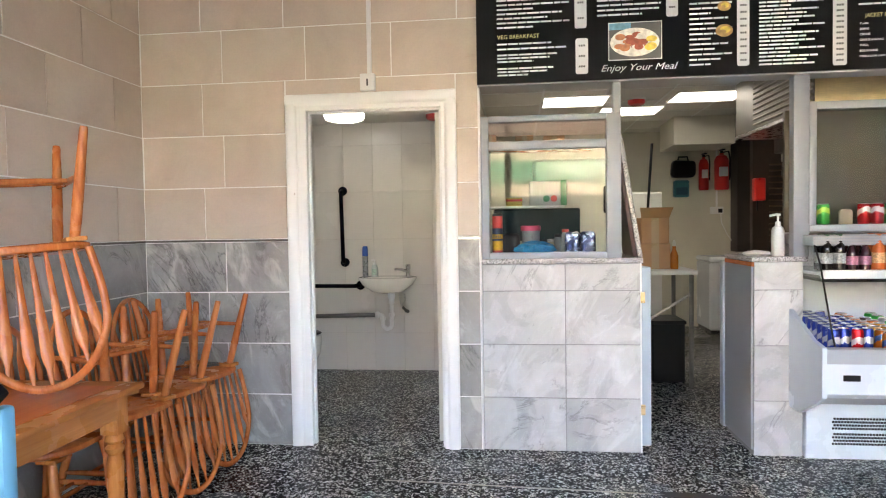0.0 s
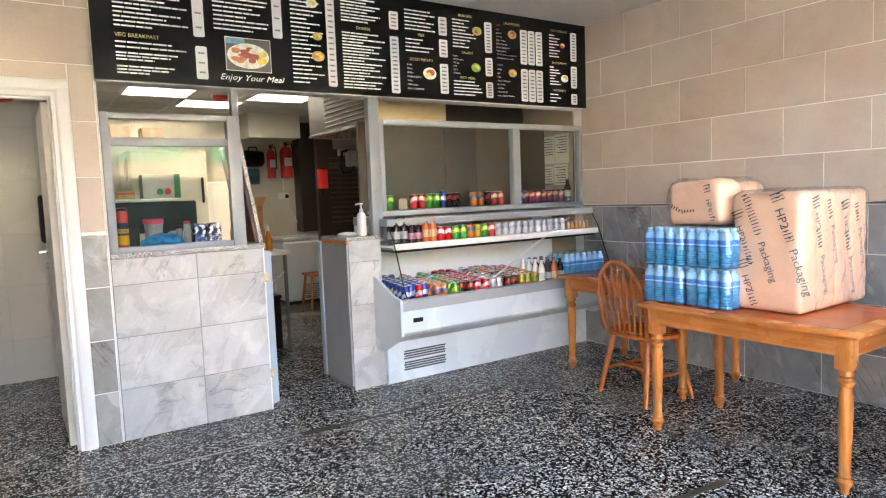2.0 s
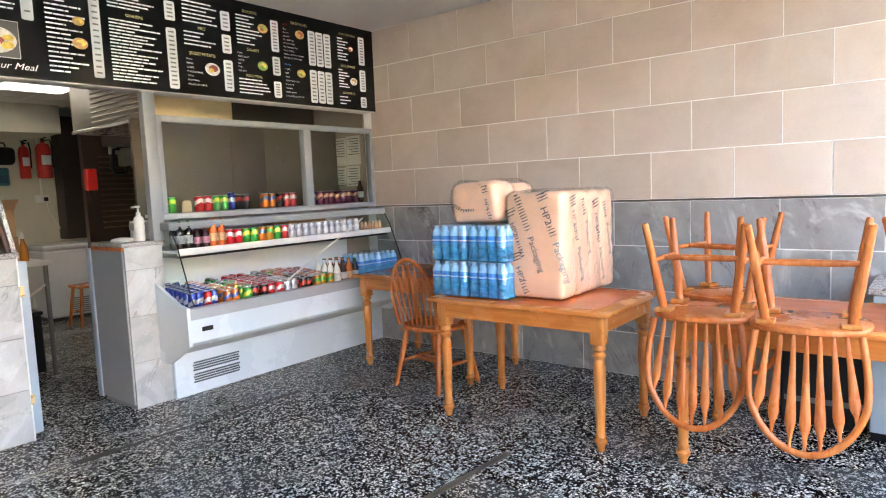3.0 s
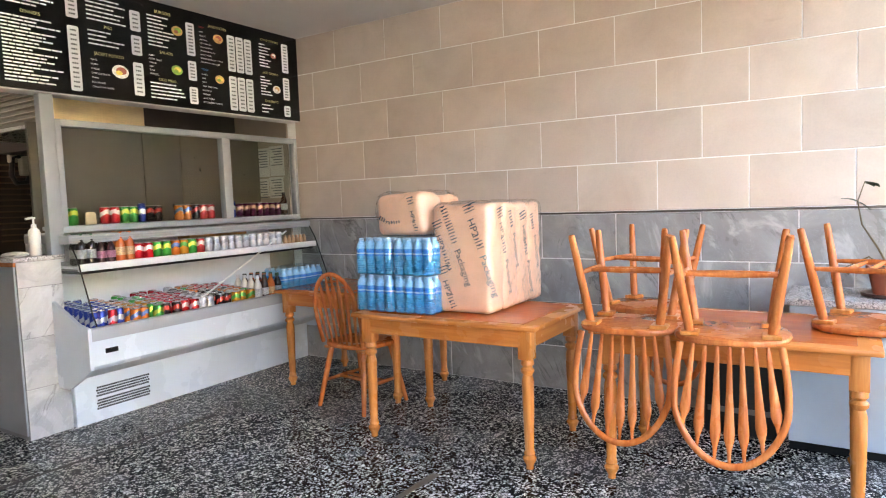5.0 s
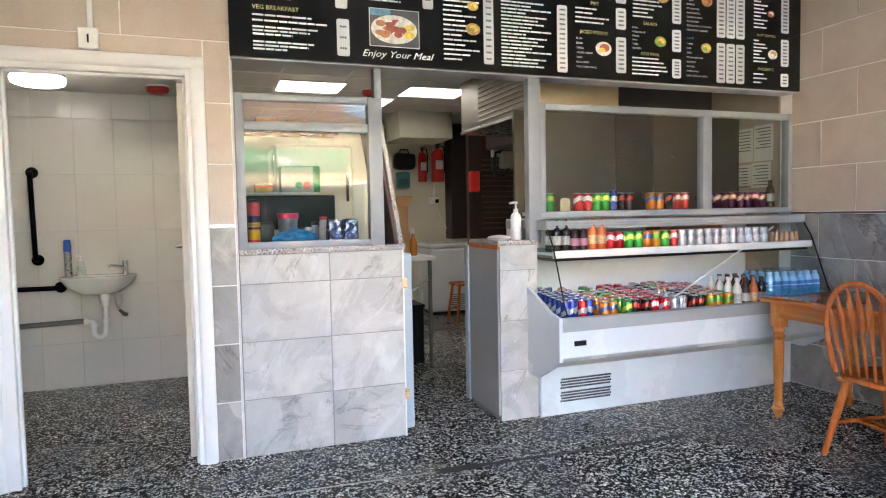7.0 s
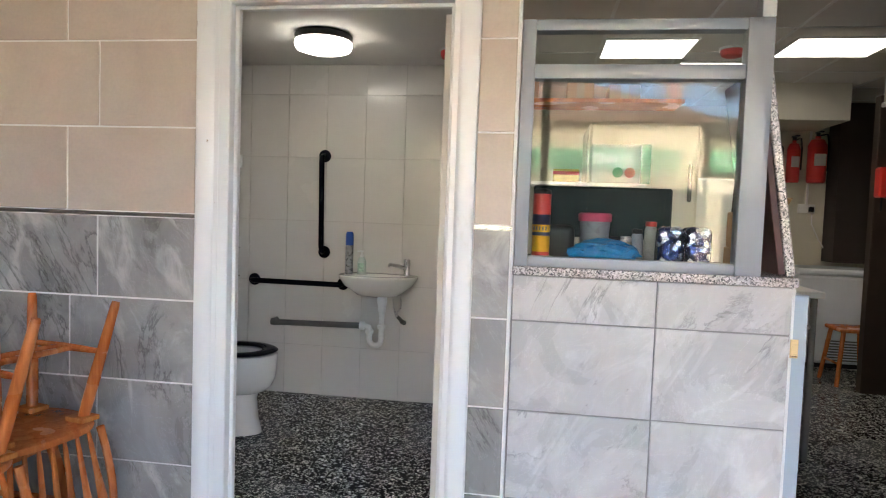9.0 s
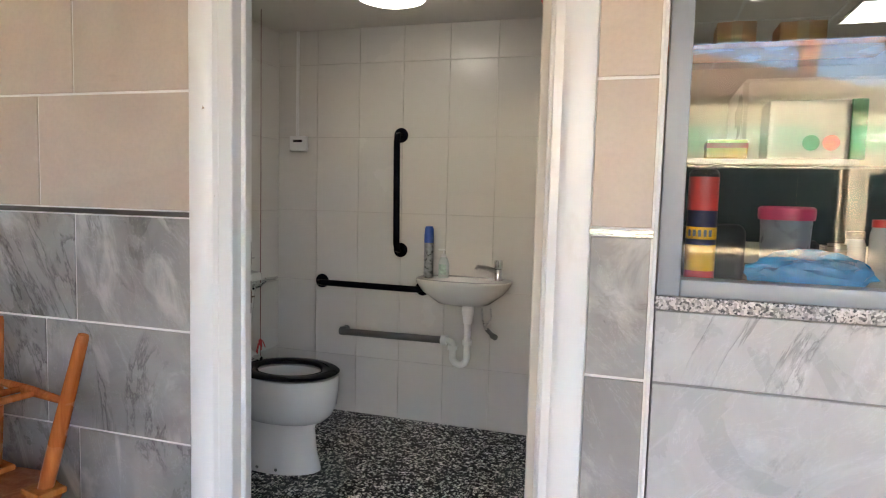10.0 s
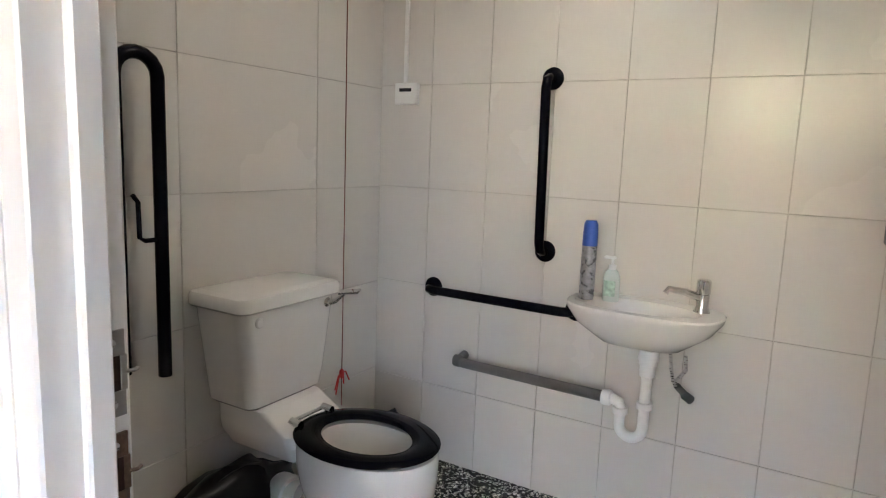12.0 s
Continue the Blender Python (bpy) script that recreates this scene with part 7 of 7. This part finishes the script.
    for i in range(5):
        p = thing("glass_jar", pose(0.36 + 0.045 * i, 4.22 + 0.03 * (i % 2), z), "small pale jar among the counter clutter", "jar", "counter jars")
        bm = bmn()
        h = 0.09 + 0.03 * (i % 3)
        lathe(bm, [(0.02, 0), (0.024, 0.006), (0.024, h - 0.02), (0.018, h)], 14)
        part("jar", bm, painted("jar_%s" % "abcde"[i], ((0.45, 0.4, 0.33), (0.3, 0.32, 0.35), (0.5, 0.48, 0.45), (0.25, 0.08, 0.05), (0.1, 0.2, 0.4))[i], 0.2, 0.2, 30), p)
        bm = bmn()
        lathe(bm, [(0.021, h - 0.004), (0.021, h + 0.014), (0, h + 0.015)], 14)
        part("lid", bm, (STEEL, BLACK, RED, PVC, CAPB)[i], p)
    w = thing("upright_fridge", pose(0.305, 5.55, 0), "tall cream upright fridge behind the counter", "fridge")
    part("body", boxes_mesh((0, 0.05, 0.03, 0.62, 0.6, 1.86), bevel=0.015), painted("cream_enamel", (0.72, 0.68, 0.58), 0.3, 0.03), w)
    part("door", boxes_mesh((0.0, 0, 0.05, 0.62, 0.05, 1.85), bevel=0.015), painted("cream_enamel", (0.72, 0.68, 0.58), 0.3, 0.03), w)
    part("handle", boxes_mesh((0.56, -0.03, 1.40, 0.58, 0.0, 1.62), bevel=0.006), BLACK, w, "black handle")
    part("plinth", boxes_mesh((0.03, 0.06, 0.0, 0.59, 0.58, 0.035)), BLACK, w)
    hs = thing("storage_shelf", pose(0.0, 5.3, 1.90), "high wooden shelf with cartons", "shelf")
    part("board", boxes_mesh((-0.14, -0.12, 0, 0.75, 0.14, 0.02), bevel=0.002), PINE, hs)
    part("bracket", boxes_mesh((-0.155, -0.1, -0.12, -0.135, 0.1, 0.0)), STEEL, hs)
    for i, (x, wd, h) in enumerate(((-0.05, 0.10, 0.1), (0.22, 0.14, 0.09), (0.45, 0.16, 0.08))):
        q = thing("cardboard_carton", pose(x, 5.3, 1.921), "small brown cardboard carton on a shelf", "carton", "cartons on the shelf")
        part("carton", boxes_mesh((-wd / 2, -0.08, 0, wd / 2, 0.08, h), bevel=0.003), CARD, q)
        part("tape", boxes_mesh((-0.02, -0.0815, 0.0, 0.02, 0.0815, h + 0.001)), painted("brown_tape", (0.4, 0.3, 0.18), 0.3, 0.05), q)
    pc = thing("wall_phone", pose(-0.155, 4.50, 1.50), "dark wall phone with hanging cord", "phone")
    part("handset", boxes_mesh((0.0, -0.03, 0.0, 0.035, 0.03, 0.19), bevel=0.012), BLACK, pc)
    bm = bmn()
    tube(bm, [(0.015, 0, 0.0), (0.02, 0.02, -0.1), (0.02, 0.0, -0.25), (0.02, -0.02, -0.15), (0.02, -0.04, 0.02)], 0.005, 6)
    part("cord", bm, BLACK, pc)


CARD = painted("brown_cardboard", (0.42, 0.24, 0.12), 0.75, 0.12, 6)


def make_foil():
    n = Nodes("blue_silver_foil", 0.18, 0.75)
    co = n.coords()
    v = n.add("ShaderNodeTexVoronoi")
    v.inputs["Scale"].default_value = 45
    n.link(co, v.inputs["Vector"])
    sep = n.add("ShaderNodeSeparateColor")
    n.link(v.outputs["Color"], sep.inputs[0])
    n.base(n.ramp(sep.outputs[0], [(0.0, (0.006, 0.012, 0.06)), (0.6, (0.02, 0.035, 0.15)), (0.72, (0.40, 0.43, 0.50)), (1.0, (0.7, 0.7, 0.72))]))
    n.bump(v.outputs["Distance"], 0.5, 0.01)
    return n.m


FOIL = make_foil()
behind_window()


def prep_table():
    t = thing("prep_table", pose(1.20, 5.65, 0), "white-topped prep table with steel legs", "table")
    part("top", boxes_mesh((-0.5, -0.3, 0.90, 0.36, 0.35, 0.935), bevel=0.004), PVC, t)
    for sx in (-0.46, 0.32):
        for sy in (-0.26, 0.31):
            bm = bmn()
            rod(bm, (sx, sy, 0), (sx, sy, 0.9), 0.018)
            part("leg", bm, GREYPVC, t)
    bm = bmn()
    rod(bm, (-0.46, -0.26, 0.25), (0.32, -0.26, 0.75), 0.012)
    part("brace", bm, STEEL, t)
    for z0, w in ((0.936, 0.24), (1.146, 0.22)):
        q = thing("cardboard_box", pose(1.27, 5.65, z0), "open brown cardboard box on the prep table", "box", "boxes on the prep table")
        part("carton", boxes_mesh((-w / 2, -0.14, 0, w / 2, 0.14, 0.208), bevel=0.003), CARD, q)
        part("tape", boxes_mesh((-0.03, -0.1415, 0, 0.03, 0.1415, 0.2095)), painted("brown_tape", (0.4, 0.3, 0.18), 0.3, 0.05), q)
        if z0 > 1:
            bm = bmn()
            prism(bm, [(-w / 2, 0), (w / 2, 0), (w / 2 + 0.02, 0.1), (-w / 2 - 0.02, 0.1)], Matrix.Translation((0, -0.14, 0.208)) @ pose(0, 0, 0, 125), 0.004)
            part("flap", bm, CARD, q)
    s = thing("sauce_bottle", pose(1.42, 5.52, 0.936), "brown and orange sauce bottle", "bottle")
    bm = bmn()
    lathe(bm, [(0.03, 0), (0.033, 0.01), (0.033, 0.11), (0.014, 0.16), (0.013, 0.19)], 16)
    part("bottle", bm, painted("orange_sauce", (0.5, 0.16, 0.02), 0.2, 0.1), s)
    bm = bmn()
    lathe(bm, [(0.016, 0.185), (0.014, 0.215), (0.006, 0.235)], 12)
    part("cap", bm, PVC, s)
    for i, (x, y) in enumerate(((1.38, 5.72), (1.08, 5.70), (0.84, 5.66))):
        g = thing("black_crate", pose(x, y, 0), "black plastic crate stored under the table", "crate", "crates under the table")
        part("body", boxes_mesh((-0.13, -0.18, 0, 0.13, 0.18, 0.50 + 0.03 * i), bevel=0.01), BLACK, g)
        part("rim", boxes_mesh((-0.14, -0.19, 0.48 + 0.03 * i, 0.14, 0.19, 0.51 + 0.03 * i), bevel=0.006), BLACK, g)
    w = thing("tall_white_cabinet", pose(1.10, 6.75, 0), "tall white kitchen cabinet", "cabinet")
    part("body", boxes_mesh((0.0, 0, 0.0, 0.50, 0.5, 1.62), bevel=0.006), PVC, w)
    part("door", boxes_mesh((0.005, -0.02, 0.05, 0.495, 0.0, 1.61), bevel=0.004), PVC, w)
    bm = bmn()
    rod(bm, (1.42, 6.62, 1.2), (1.50, 6.72, 2.1), 0.013)
    br = thing("broom_handle", pose(0, 0, 0), "dark broom handle leaning on the cabinet", "broom")
    part("handle", bm, BLACK, br)
    bm = bmn()
    rod(bm, (1.36, 6.55, 0.0), (1.42, 6.62, 1.2), 0.013)
    part("handle", bm, BLACK, br)


prep_table()


def hand_gel():
    z = 1.113
    t = thing("pump_bottle", pose(1.615, YW + 0.10, z), "white pump soap bottle on the granite pier", "pump bottle")
    bm = bmn()
    lathe(bm, [(0.030, 0), (0.034, 0.006), (0.034, 0.14), (0.028, 0.16), (0.013, 0.172)], 20)
    part("bottle", bm, PVC, t)
    bm = bmn()
    lathe(bm, [(0.015, 0.17), (0.015, 0.192), (0.006, 0.195), (0.006, 0.228)], 14)
    tube(bm, [(0.012, 0, 0.232), (-0.01, 0, 0.234), (-0.045, 0, 0.228)], 0.007, 8)
    part("pump", bm, PVC, t)
    c = thing("cleaning_cloth", pose(1.52, YW + 0.15, z), "crumpled white cloth on the granite pier", "cloth")
    bm = bmn()
    bmesh.ops.create_icosphere(bm, subdivisions=4, radius=1.0)
    for v in bm.verts:
        n = noise.noise_vector(v.co * 2.5) * 0.25
        v.co = Vector(((v.co.x + n.x) * 0.075, (v.co.y + n.y) * 0.06, max(0.0, 0.012 + (v.co.z + n.z) * 0.018)))
    part("cloth", bm, painted("white_cloth", (0.72, 0.70, 0.68), 0.9, 0.1, 20, bump=0.3), c)


hand_gel()


# ---- front of the shop ----
BROWN = painted("brown_window_frame", (0.10, 0.045, 0.03), 0.4, 0.12, 5)


def shopfront():
    w = thing("shopfront_window", Matrix(), "brown framed full-height shop window", "window")
    tagged(w, kind="structure")
    y0, y1 = YF, YF + 0.08
    for x in (XL, -0.62, 0.02, 2.06, XR - 0.09):
        part("mullion", boxes_mesh((x, y0, 0.0, x + 0.09, y1, 2.79), bevel=0.004), BROWN, w)
    for x0, x1 in ((XL + 0.09, -0.62), (-0.53, 0.02), (0.11, 2.06), (2.15, XR - 0.09)):
        part("bottom_rail", boxes_mesh((x0, y0, 0.0, x1, y1, 0.14), bevel=0.004), BROWN, w)
        part("head", boxes_mesh((x0, y0, 2.73, x1, y1, 2.79), bevel=0.004), BROWN, w)
        pane_y = (y0 + y1) / 2
        for z0, z1 in ((0.14, 2.73),):
            g = part("pane", boxes_mesh((x0, pane_y - 0.003, z0, x1, pane_y + 0.003, z1)), PANE, w, "clear shop window glass")
            g.visible_shadow = False
    structure("wall_front", boxes_mesh((XL, YF - 0.1, 2.79, XR, YF + 0.08, ZC)), CEILP, "painted wall over the shop window", "wall")
    # return post at the end of the tiled wall
    structure("trim_window_post", boxes_mesh((XR - 0.05, YF + 0.08, 0.80, XR - 0.002, YF + 0.25, ZC)), BROWN, "brown painted window post", "trim")


shopfront()


def window_cabinet():
    c = thing("window_cabinet", Matrix(), "low blue-grey laminate cabinet under the plant", "cabinet")
    part("body", boxes_mesh((3.315, YF + 0.09, 0.05, XR - 0.006, -0.035, 0.765)), GREYLAM, c)
    for y0, y1 in ((-0.50, -0.04), (YF + 0.095, -0.505)):
        part("door", boxes_mesh((3.297, y0, 0.055, 3.315, y1, 0.76), bevel=0.003), BLUEGREY, c)
    part("plinth", boxes_mesh((3.34, YF + 0.09, 0.0, XR - 0.006, -0.04, 0.05)), BLACK, c)
    t = thing("cabinet_worktop", pose(0, 0, 0.765), "speckled granite top of the window cabinet", "worktop")
    part("slab", boxes_mesh((3.285, YF + 0.088, 0, XR - 0.006, -0.02, 0.035), bevel=0.003), GRANITE, t)
    z = 0.80
    p = thing("potted_plant", pose(3.50, -0.47, z), "sparse trailing plant in a terracotta pot", "plant")
    bm = bmn()
    lathe(bm, [(0.06, 0.008), (0.07, 0.012), (0.092, 0.12), (0.10, 0.122), (0.102, 0.155), (0.092, 0.156), (0.088, 0.13), (0.0, 0.13)], 24)
    part("pot", bm, painted("terracotta", (0.42, 0.13, 0.07), 0.7, 0.15, 10), p)
    bm = bmn()
    lathe(bm, [(0.10, 0.0), (0.12, 0.004), (0.125, 0.02), (0.118, 0.02), (0.10, 0.009)], 24)
    part("saucer", bm, painted("dark_saucer", (0.10, 0.04, 0.03), 0.5, 0.1), p)
    stems = [[(0, 0, 0.13), (0.02, 0.05, 0.24), (0.03, 0.12, 0.36), (0.03, 0.14, 0.48), (0.02, 0.11, 0.58)], [(0, 0, 0.13), (0.0, -0.04, 0.25), (0.02, -0.06, 0.36)], [(0, 0, 0.13), (-0.02, 0.09, 0.20), (-0.03, 0.2, 0.14), (-0.02, 0.24, 0.07)]]
    bm = bmn()
    for s in stems:
        tube(bm, s, [0.006 - 0.004 * i / (len(s) - 1) for i in range(len(s))], 6)
    part("stem", bm, painted("brown_stem", (0.13, 0.09, 0.04), 0.7, 0.2), p)
    rnd = random.Random(5)
    leafm = painted("dull_leaf", (0.05, 0.075, 0.03), 0.5, 0.3, 20)
    spots = [stems[0][3], stems[0][4], stems[0][4], stems[0][3], stems[1][1], stems[1][2], stems[1][2], stems[1][2], stems[2][2], stems[2][3], stems[2][3], stems[1][1]]
    for i, q in enumerate(spots):
        bm = bmn()
        d = Vector((rnd.uniform(-1, 1), rnd.uniform(-1, 1), rnd.uniform(-0.7, 0.5))).normalized()
        sd = d.cross(Vector((0, 0, 1))).normalized()
        l, wd = rnd.uniform(0.05, 0.09), rnd.uniform(0.02, 0.03)
        c0 = Vector(q)
        prev = None
        nrm = d.cross(sd).normalized()
        rings = []
        for f, k in ((0, 0.1), (0.25, 0.8), (0.55, 1.0), (0.8, 0.6), (1, 0.06)):
            c1 = c0 + d * l * f - Vector((0, 0, 0.02 * f * f))
            rings.append([c1 - sd * wd * k, c1 + nrm * 0.003, c1 + sd * wd * k, c1 - nrm * 0.001])
        ring_loft(bm, rings)
        part("leaf", bm, leafm, p)
    b = copy_thing(wp.children[0], pose(3.42, -0.66, z))
    b.parent = None
    b.name = "water_bottle"
    tagged(b, "blue plastic water bottle beside the plant", "bottle")
    o = thing("black_storage_box", pose(3.55, 0.17, 0), "black storage box under the table by the wall", "box")
    part("body", boxes_mesh((-0.16, -0.19, 0, 0.2, 0.22, 0.5), bevel=0.012), BLACK, o)
    part("rim", boxes_mesh((-0.17, -0.2, 0.46, 0.21, 0.23, 0.5), bevel=0.006), BLACK, o)
    part("band", boxes_mesh((-0.163, -0.17, 0.13, -0.158, 0.2, 0.16)), GREYPVC, o, "grey band")


window_cabinet()


BINBLACK = painted("matt_black_bin", (0.006, 0.006, 0.007), 0.65, 0.15, 8, spec=0.1)


def litter_bin():
    b = thing("litter_bin", pose(-0.925, 0.923, 0), "tall black litter bin with a light blue corner panel", "bin")
    part("body", boxes_mesh((-0.22, -0.2, 0.0, 0.24, 0.178, 1.033), bevel=0.02), BINBLACK, b)
    part("lid", boxes_mesh((-0.23, -0.21, 1.033, 0.262, 0.19, 1.075), bevel=0.02), BINBLACK, b, "rounded black lid")
    bm = bmn()
    box(bm, 0.235, 0.156, 0.01, 0.26, 0.188, 1.033, 0.008, 2)
    part("corner_panel", bm, painted("light_blue_plastic", (0.13, 0.36, 0.50), 0.35, 0.06), b, "light blue corner panel")


litter_bin()


def downlight():
    t = thing("downlight", pose(2.37, 3.60, ZC), "round white ceiling downlight, lit", "ceiling light")
    bm = bmn()
    lathe(bm, [(0.09, 0), (0.095, -0.006), (0.09, -0.012), (0.078, -0.012)], 28)
    part("rim", bm, PVC, t)
    bm = bmn()
    lathe(bm, [(0.078, -0.004), (0.078, -0.010), (0.0, -0.010)], 28)
    part("lens", bm, make_emit("lit_downlight", (1, 0.97, 0.9), 0.4), t, "lit lens")


downlight()

# floor: cast-in strips and worn patches
BRASS = painted("pale_joint_strip", (0.42, 0.38, 0.31), 0.5, 0.25, 9)
WORN = painted("worn_cement_strip", (0.032, 0.027, 0.021), 0.6, 0.25, 6)


def floor_strip(x0, y0, x1, y1, w, mat, label):
    d = Vector((x1 - x0, y1 - y0, 0))
    n = Vector((-d.y, d.x, 0)).normalized() * w / 2
    bm = bmn()
    a, b = Vector((x0, y0, 0)), Vector((x1, y1, 0))
    k = 14
    top, bot = [], []
    for i in range(k + 1):
        p = a.lerp(b, i / k)
        j = 1 + 0.35 * noise.noise(p * 6)
        top.append((p + n * j + Vector((0, 0, 0.0012))))
        bot.append((p - n * j + Vector((0, 0, 0.0012))))
    prism(bm, [(v.x, v.y) for v in top] + [(v.x, v.y) for v in bot[::-1]], Matrix.Translation((0, 0, -0.002)), 0.0034)
    s = part("floor_strip", bm, mat, floor, label)
    return s


floor_strip(-0.55, 3.38, 0.84, 3.302, 0.012, BRASS, "thin pale joint strip in the floor")
floor_strip(0.82, 3.305, 1.05, 3.30, 0.062, WORN, "dark worn cement patch in the floor")
floor_strip(1.05, 3.298, 2.30, 3.235, 0.030, WORN, "dark worn cement strip in the floor")
floor_strip(1.30, 1.50, 2.205, 1.435, 0.042, make_metal("worn_metal_plate", (0.30, 0.26, 0.21), 0.55), "worn brown metal strip in the floor")
floor_strip(-2.0, 0.55, 3.28, 0.14, 0.006, WORN, "fine joint line in the floor")
floor_strip(2.25, 1.44, 3.75, 1.30, 0.006, WORN, "fine joint line in the floor")

# ---- outside ----
ASPHALT = painted("asphalt", (0.03, 0.03, 0.031), 0.85, 0.2, 2)
PAVE = painted("pale_concrete_paving", (0.34, 0.325, 0.295), 0.85, 0.15, 1)
structure("ground", boxes_mesh((-300, -300, -0.32, 300, 300, -0.16)), ASPHALT, "asphalt street ground", "ground")
structure("pavement", boxes_mesh((-40, -3.6, -0.16, 40, YF - 0.1, -0.02), bevel=0.01), PAVE, "pale concrete pavement outside the shop", "pavement")
structure("roof", boxes_mesh((XL - 0.35, YF - 0.3, 2.95, KX1 + 0.3, KY1 + 0.3, 3.15)), GROUT_D, "flat roof over the shop", "roof")
structure("wall_outer_left", boxes_mesh((XL - 0.4, YF - 0.2, -0.02, XL - 0.21, KY1 + 0.3, 2.95)), GROUT_D, "outer side wall", "wall")
structure("wall_outer_right", boxes_mesh((KX1 + 0.11, YF - 0.2, -0.02, KX1 + 0.3, KY1 + 0.3, 2.95)), GROUT_D, "outer side wall", "wall")
structure("wall_outer_back", boxes_mesh((XL - 0.4, KY1 + 0.11, -0.02, KX1 + 0.3, KY1 + 0.3, 2.95)), GROUT_D, "outer rear wall", "wall")


def house():
    h = thing("house", pose(1.0, -15.0, -0.16), "cream rendered house across the street with brown roof", "house")
    RENDER = painted("cream_render", (0.36, 0.30, 0.225), 0.85, 0.08, 1)
    ROOF = painted("brown_roof_tiles", (0.13, 0.08, 0.06), 0.8, 0.2, 4)
    part("wall", boxes_mesh((-7, -7, 0, 4.1, 0, 4.7)), RENDER, h)
    bm = bmn()
    eave = [(-7.3, 0.3), (4.4, 0.3), (4.4, -7.3), (-7.3, -7.3)]
    low = [bm.verts.new((x, y, 4.55)) for x, y in eave]
    rim = [bm.verts.new((x, y, 4.72)) for x, y in eave]
    ridge = [bm.verts.new((-4.0, -3.5, 6.75)), bm.verts.new((-0.2, -3.5, 6.75))]
    for i in range(4):
        bm.faces.new((low[i], low[(i + 1) % 4], rim[(i + 1) % 4], rim[i]))
    bm.faces.new(low[::-1])
    bm.faces.new((rim[0], rim[1], ridge[1], ridge[0]))
    bm.faces.new((rim[1], rim[2], ridge[1]))
    bm.faces.new((rim[2], rim[3], ridge[0], ridge[1]))
    bm.faces.new((rim[3], rim[0], ridge[0]))
    part("roof", bm, ROOF, h, "hipped brown roof")
    ch = part("chimney", boxes_mesh((3.5, -3.75, 4.5, 4.0, -3.25, 6.75), (3.44, -3.81, 6.6, 4.06, -3.19, 6.7)), painted("brick_chimney", (0.25, 0.13, 0.09), 0.85, 0.2, 6), h)
    bm = bmn()
    rod(bm, (3.75, -3.5, 6.75), (3.75, -3.5, 6.98), 0.13, 0.11)
    part("chimney_pot", bm, painted("clay_pot", (0.4, 0.2, 0.12), 0.8, 0.1), ch)
    # Dark panes added low on the facades to keep the serving window's reflection dark.
    DIM = painted("dark_reflection_panes", (0.006, 0.007, 0.008), 0.5, 0.2, 1, spec=0.04)
    for x in (-6.6, -4.2, -1.8, 0.6, 3.0):
        part("shop_pane", boxes_mesh((x, -0.02, 0.25, x + (2.37 if x < 2 else 1.0), 0.07, 2.5), bevel=0.01), DIM, h, "dark pane added to darken the reflected facade")
    sg = part("sign_band", boxes_mesh((-4.2, 0.0, 3.02, 3.4, 0.12, 3.72)), painted("green_sign", (0.03, 0.14, 0.08), 0.5, 0.05), h, "green shop sign")
    me = text_mesh("Power", 0.50, 1.9)
    me.materials.append(PRINTW)
    part("lettering", me, None, sg, m=pose(2.25, 0.126, 3.22, 90, 0, 180))
    n = thing("shop_building", pose(5.3, -15.2, -0.16), "single-storey cream shop with a green sign and flat dark roof", "shop")
    part("wall", boxes_mesh((0, -6, 0, 5.0, 0, 4.2)), RENDER, n)
    part("roof", boxes_mesh((-0.1, -6.2, 4.2, 5.2, 0.35, 4.75), bevel=0.03), painted("dark_fascia", (0.045, 0.042, 0.04), 0.7, 0.15, 2), n, "dark flat roof fascia")
    part("window", boxes_mesh((0.5, -0.02, 0.3, 4.4, 0.06, 2.4), bevel=0.01), DIM, n)
    sb = part("sign_band", boxes_mesh((0.0, 0.0, 3.05, 1.5, 0.10, 3.72)), painted("bright_green_sign", (0.02, 0.22, 0.10), 0.5, 0.05), n, "green shop sign")
    part("print_bar", boxes_mesh((0.2, 0.1, 3.28, 1.1, 0.106, 3.34), (0.2, 0.1, 3.44, 1.1, 0.106, 3.50)), PRINTW, sb, "white bars of lettering")
    c = thing("security_camera", pose(2.55, -2.5, -0.02), "black bullet security camera on a post outside", "camera")
    bm = bmn()
    rod(bm, (0, 0, 0), (0, 0, 3.1), 0.035, seg=10)
    part("post", bm, GREYPVC, c)
    bm = bmn()
    tube(bm, [(0, 0, 2.85), (-0.08, 0, 2.86), (-0.19, 0, 2.86), (-0.21, 0, 2.92)], 0.018, 8)
    part("bracket", bm, BLACK, c)
    bm = bmn()
    lathe(bm, [(0.045, 0), (0.05, 0.01), (0.05, 0.24), (0.04, 0.25)], 14, along((-0.10, 0, 2.95), (-0.40, 0.0, 3.0)))
    box(bm, -0.42, -0.055, 3.035, -0.12, 0.055, 3.05, 0.004)
    part("housing", bm, BLACK, c)
    g = thing("house", pose(-11.0, -16.0, -0.16), "plain grey house further along the street", "house")
    part("wall", boxes_mesh((-5, -7, 0, 5, 0, 4.6)), painted("grey_render", (0.35, 0.34, 0.33), 0.85, 0.1, 1), g)
    bm = bmn()
    prism(bm, [(-7.5, 4.6), (0.5, 4.6), (-3.5, 7.0)], Matrix(((0, 0, 1, -5.4), (1, 0, 0, 0), (0, 1, 0, 0), (0, 0, 0, 1))), 10.8)
    part("roof", bm, ROOF, g)


house()
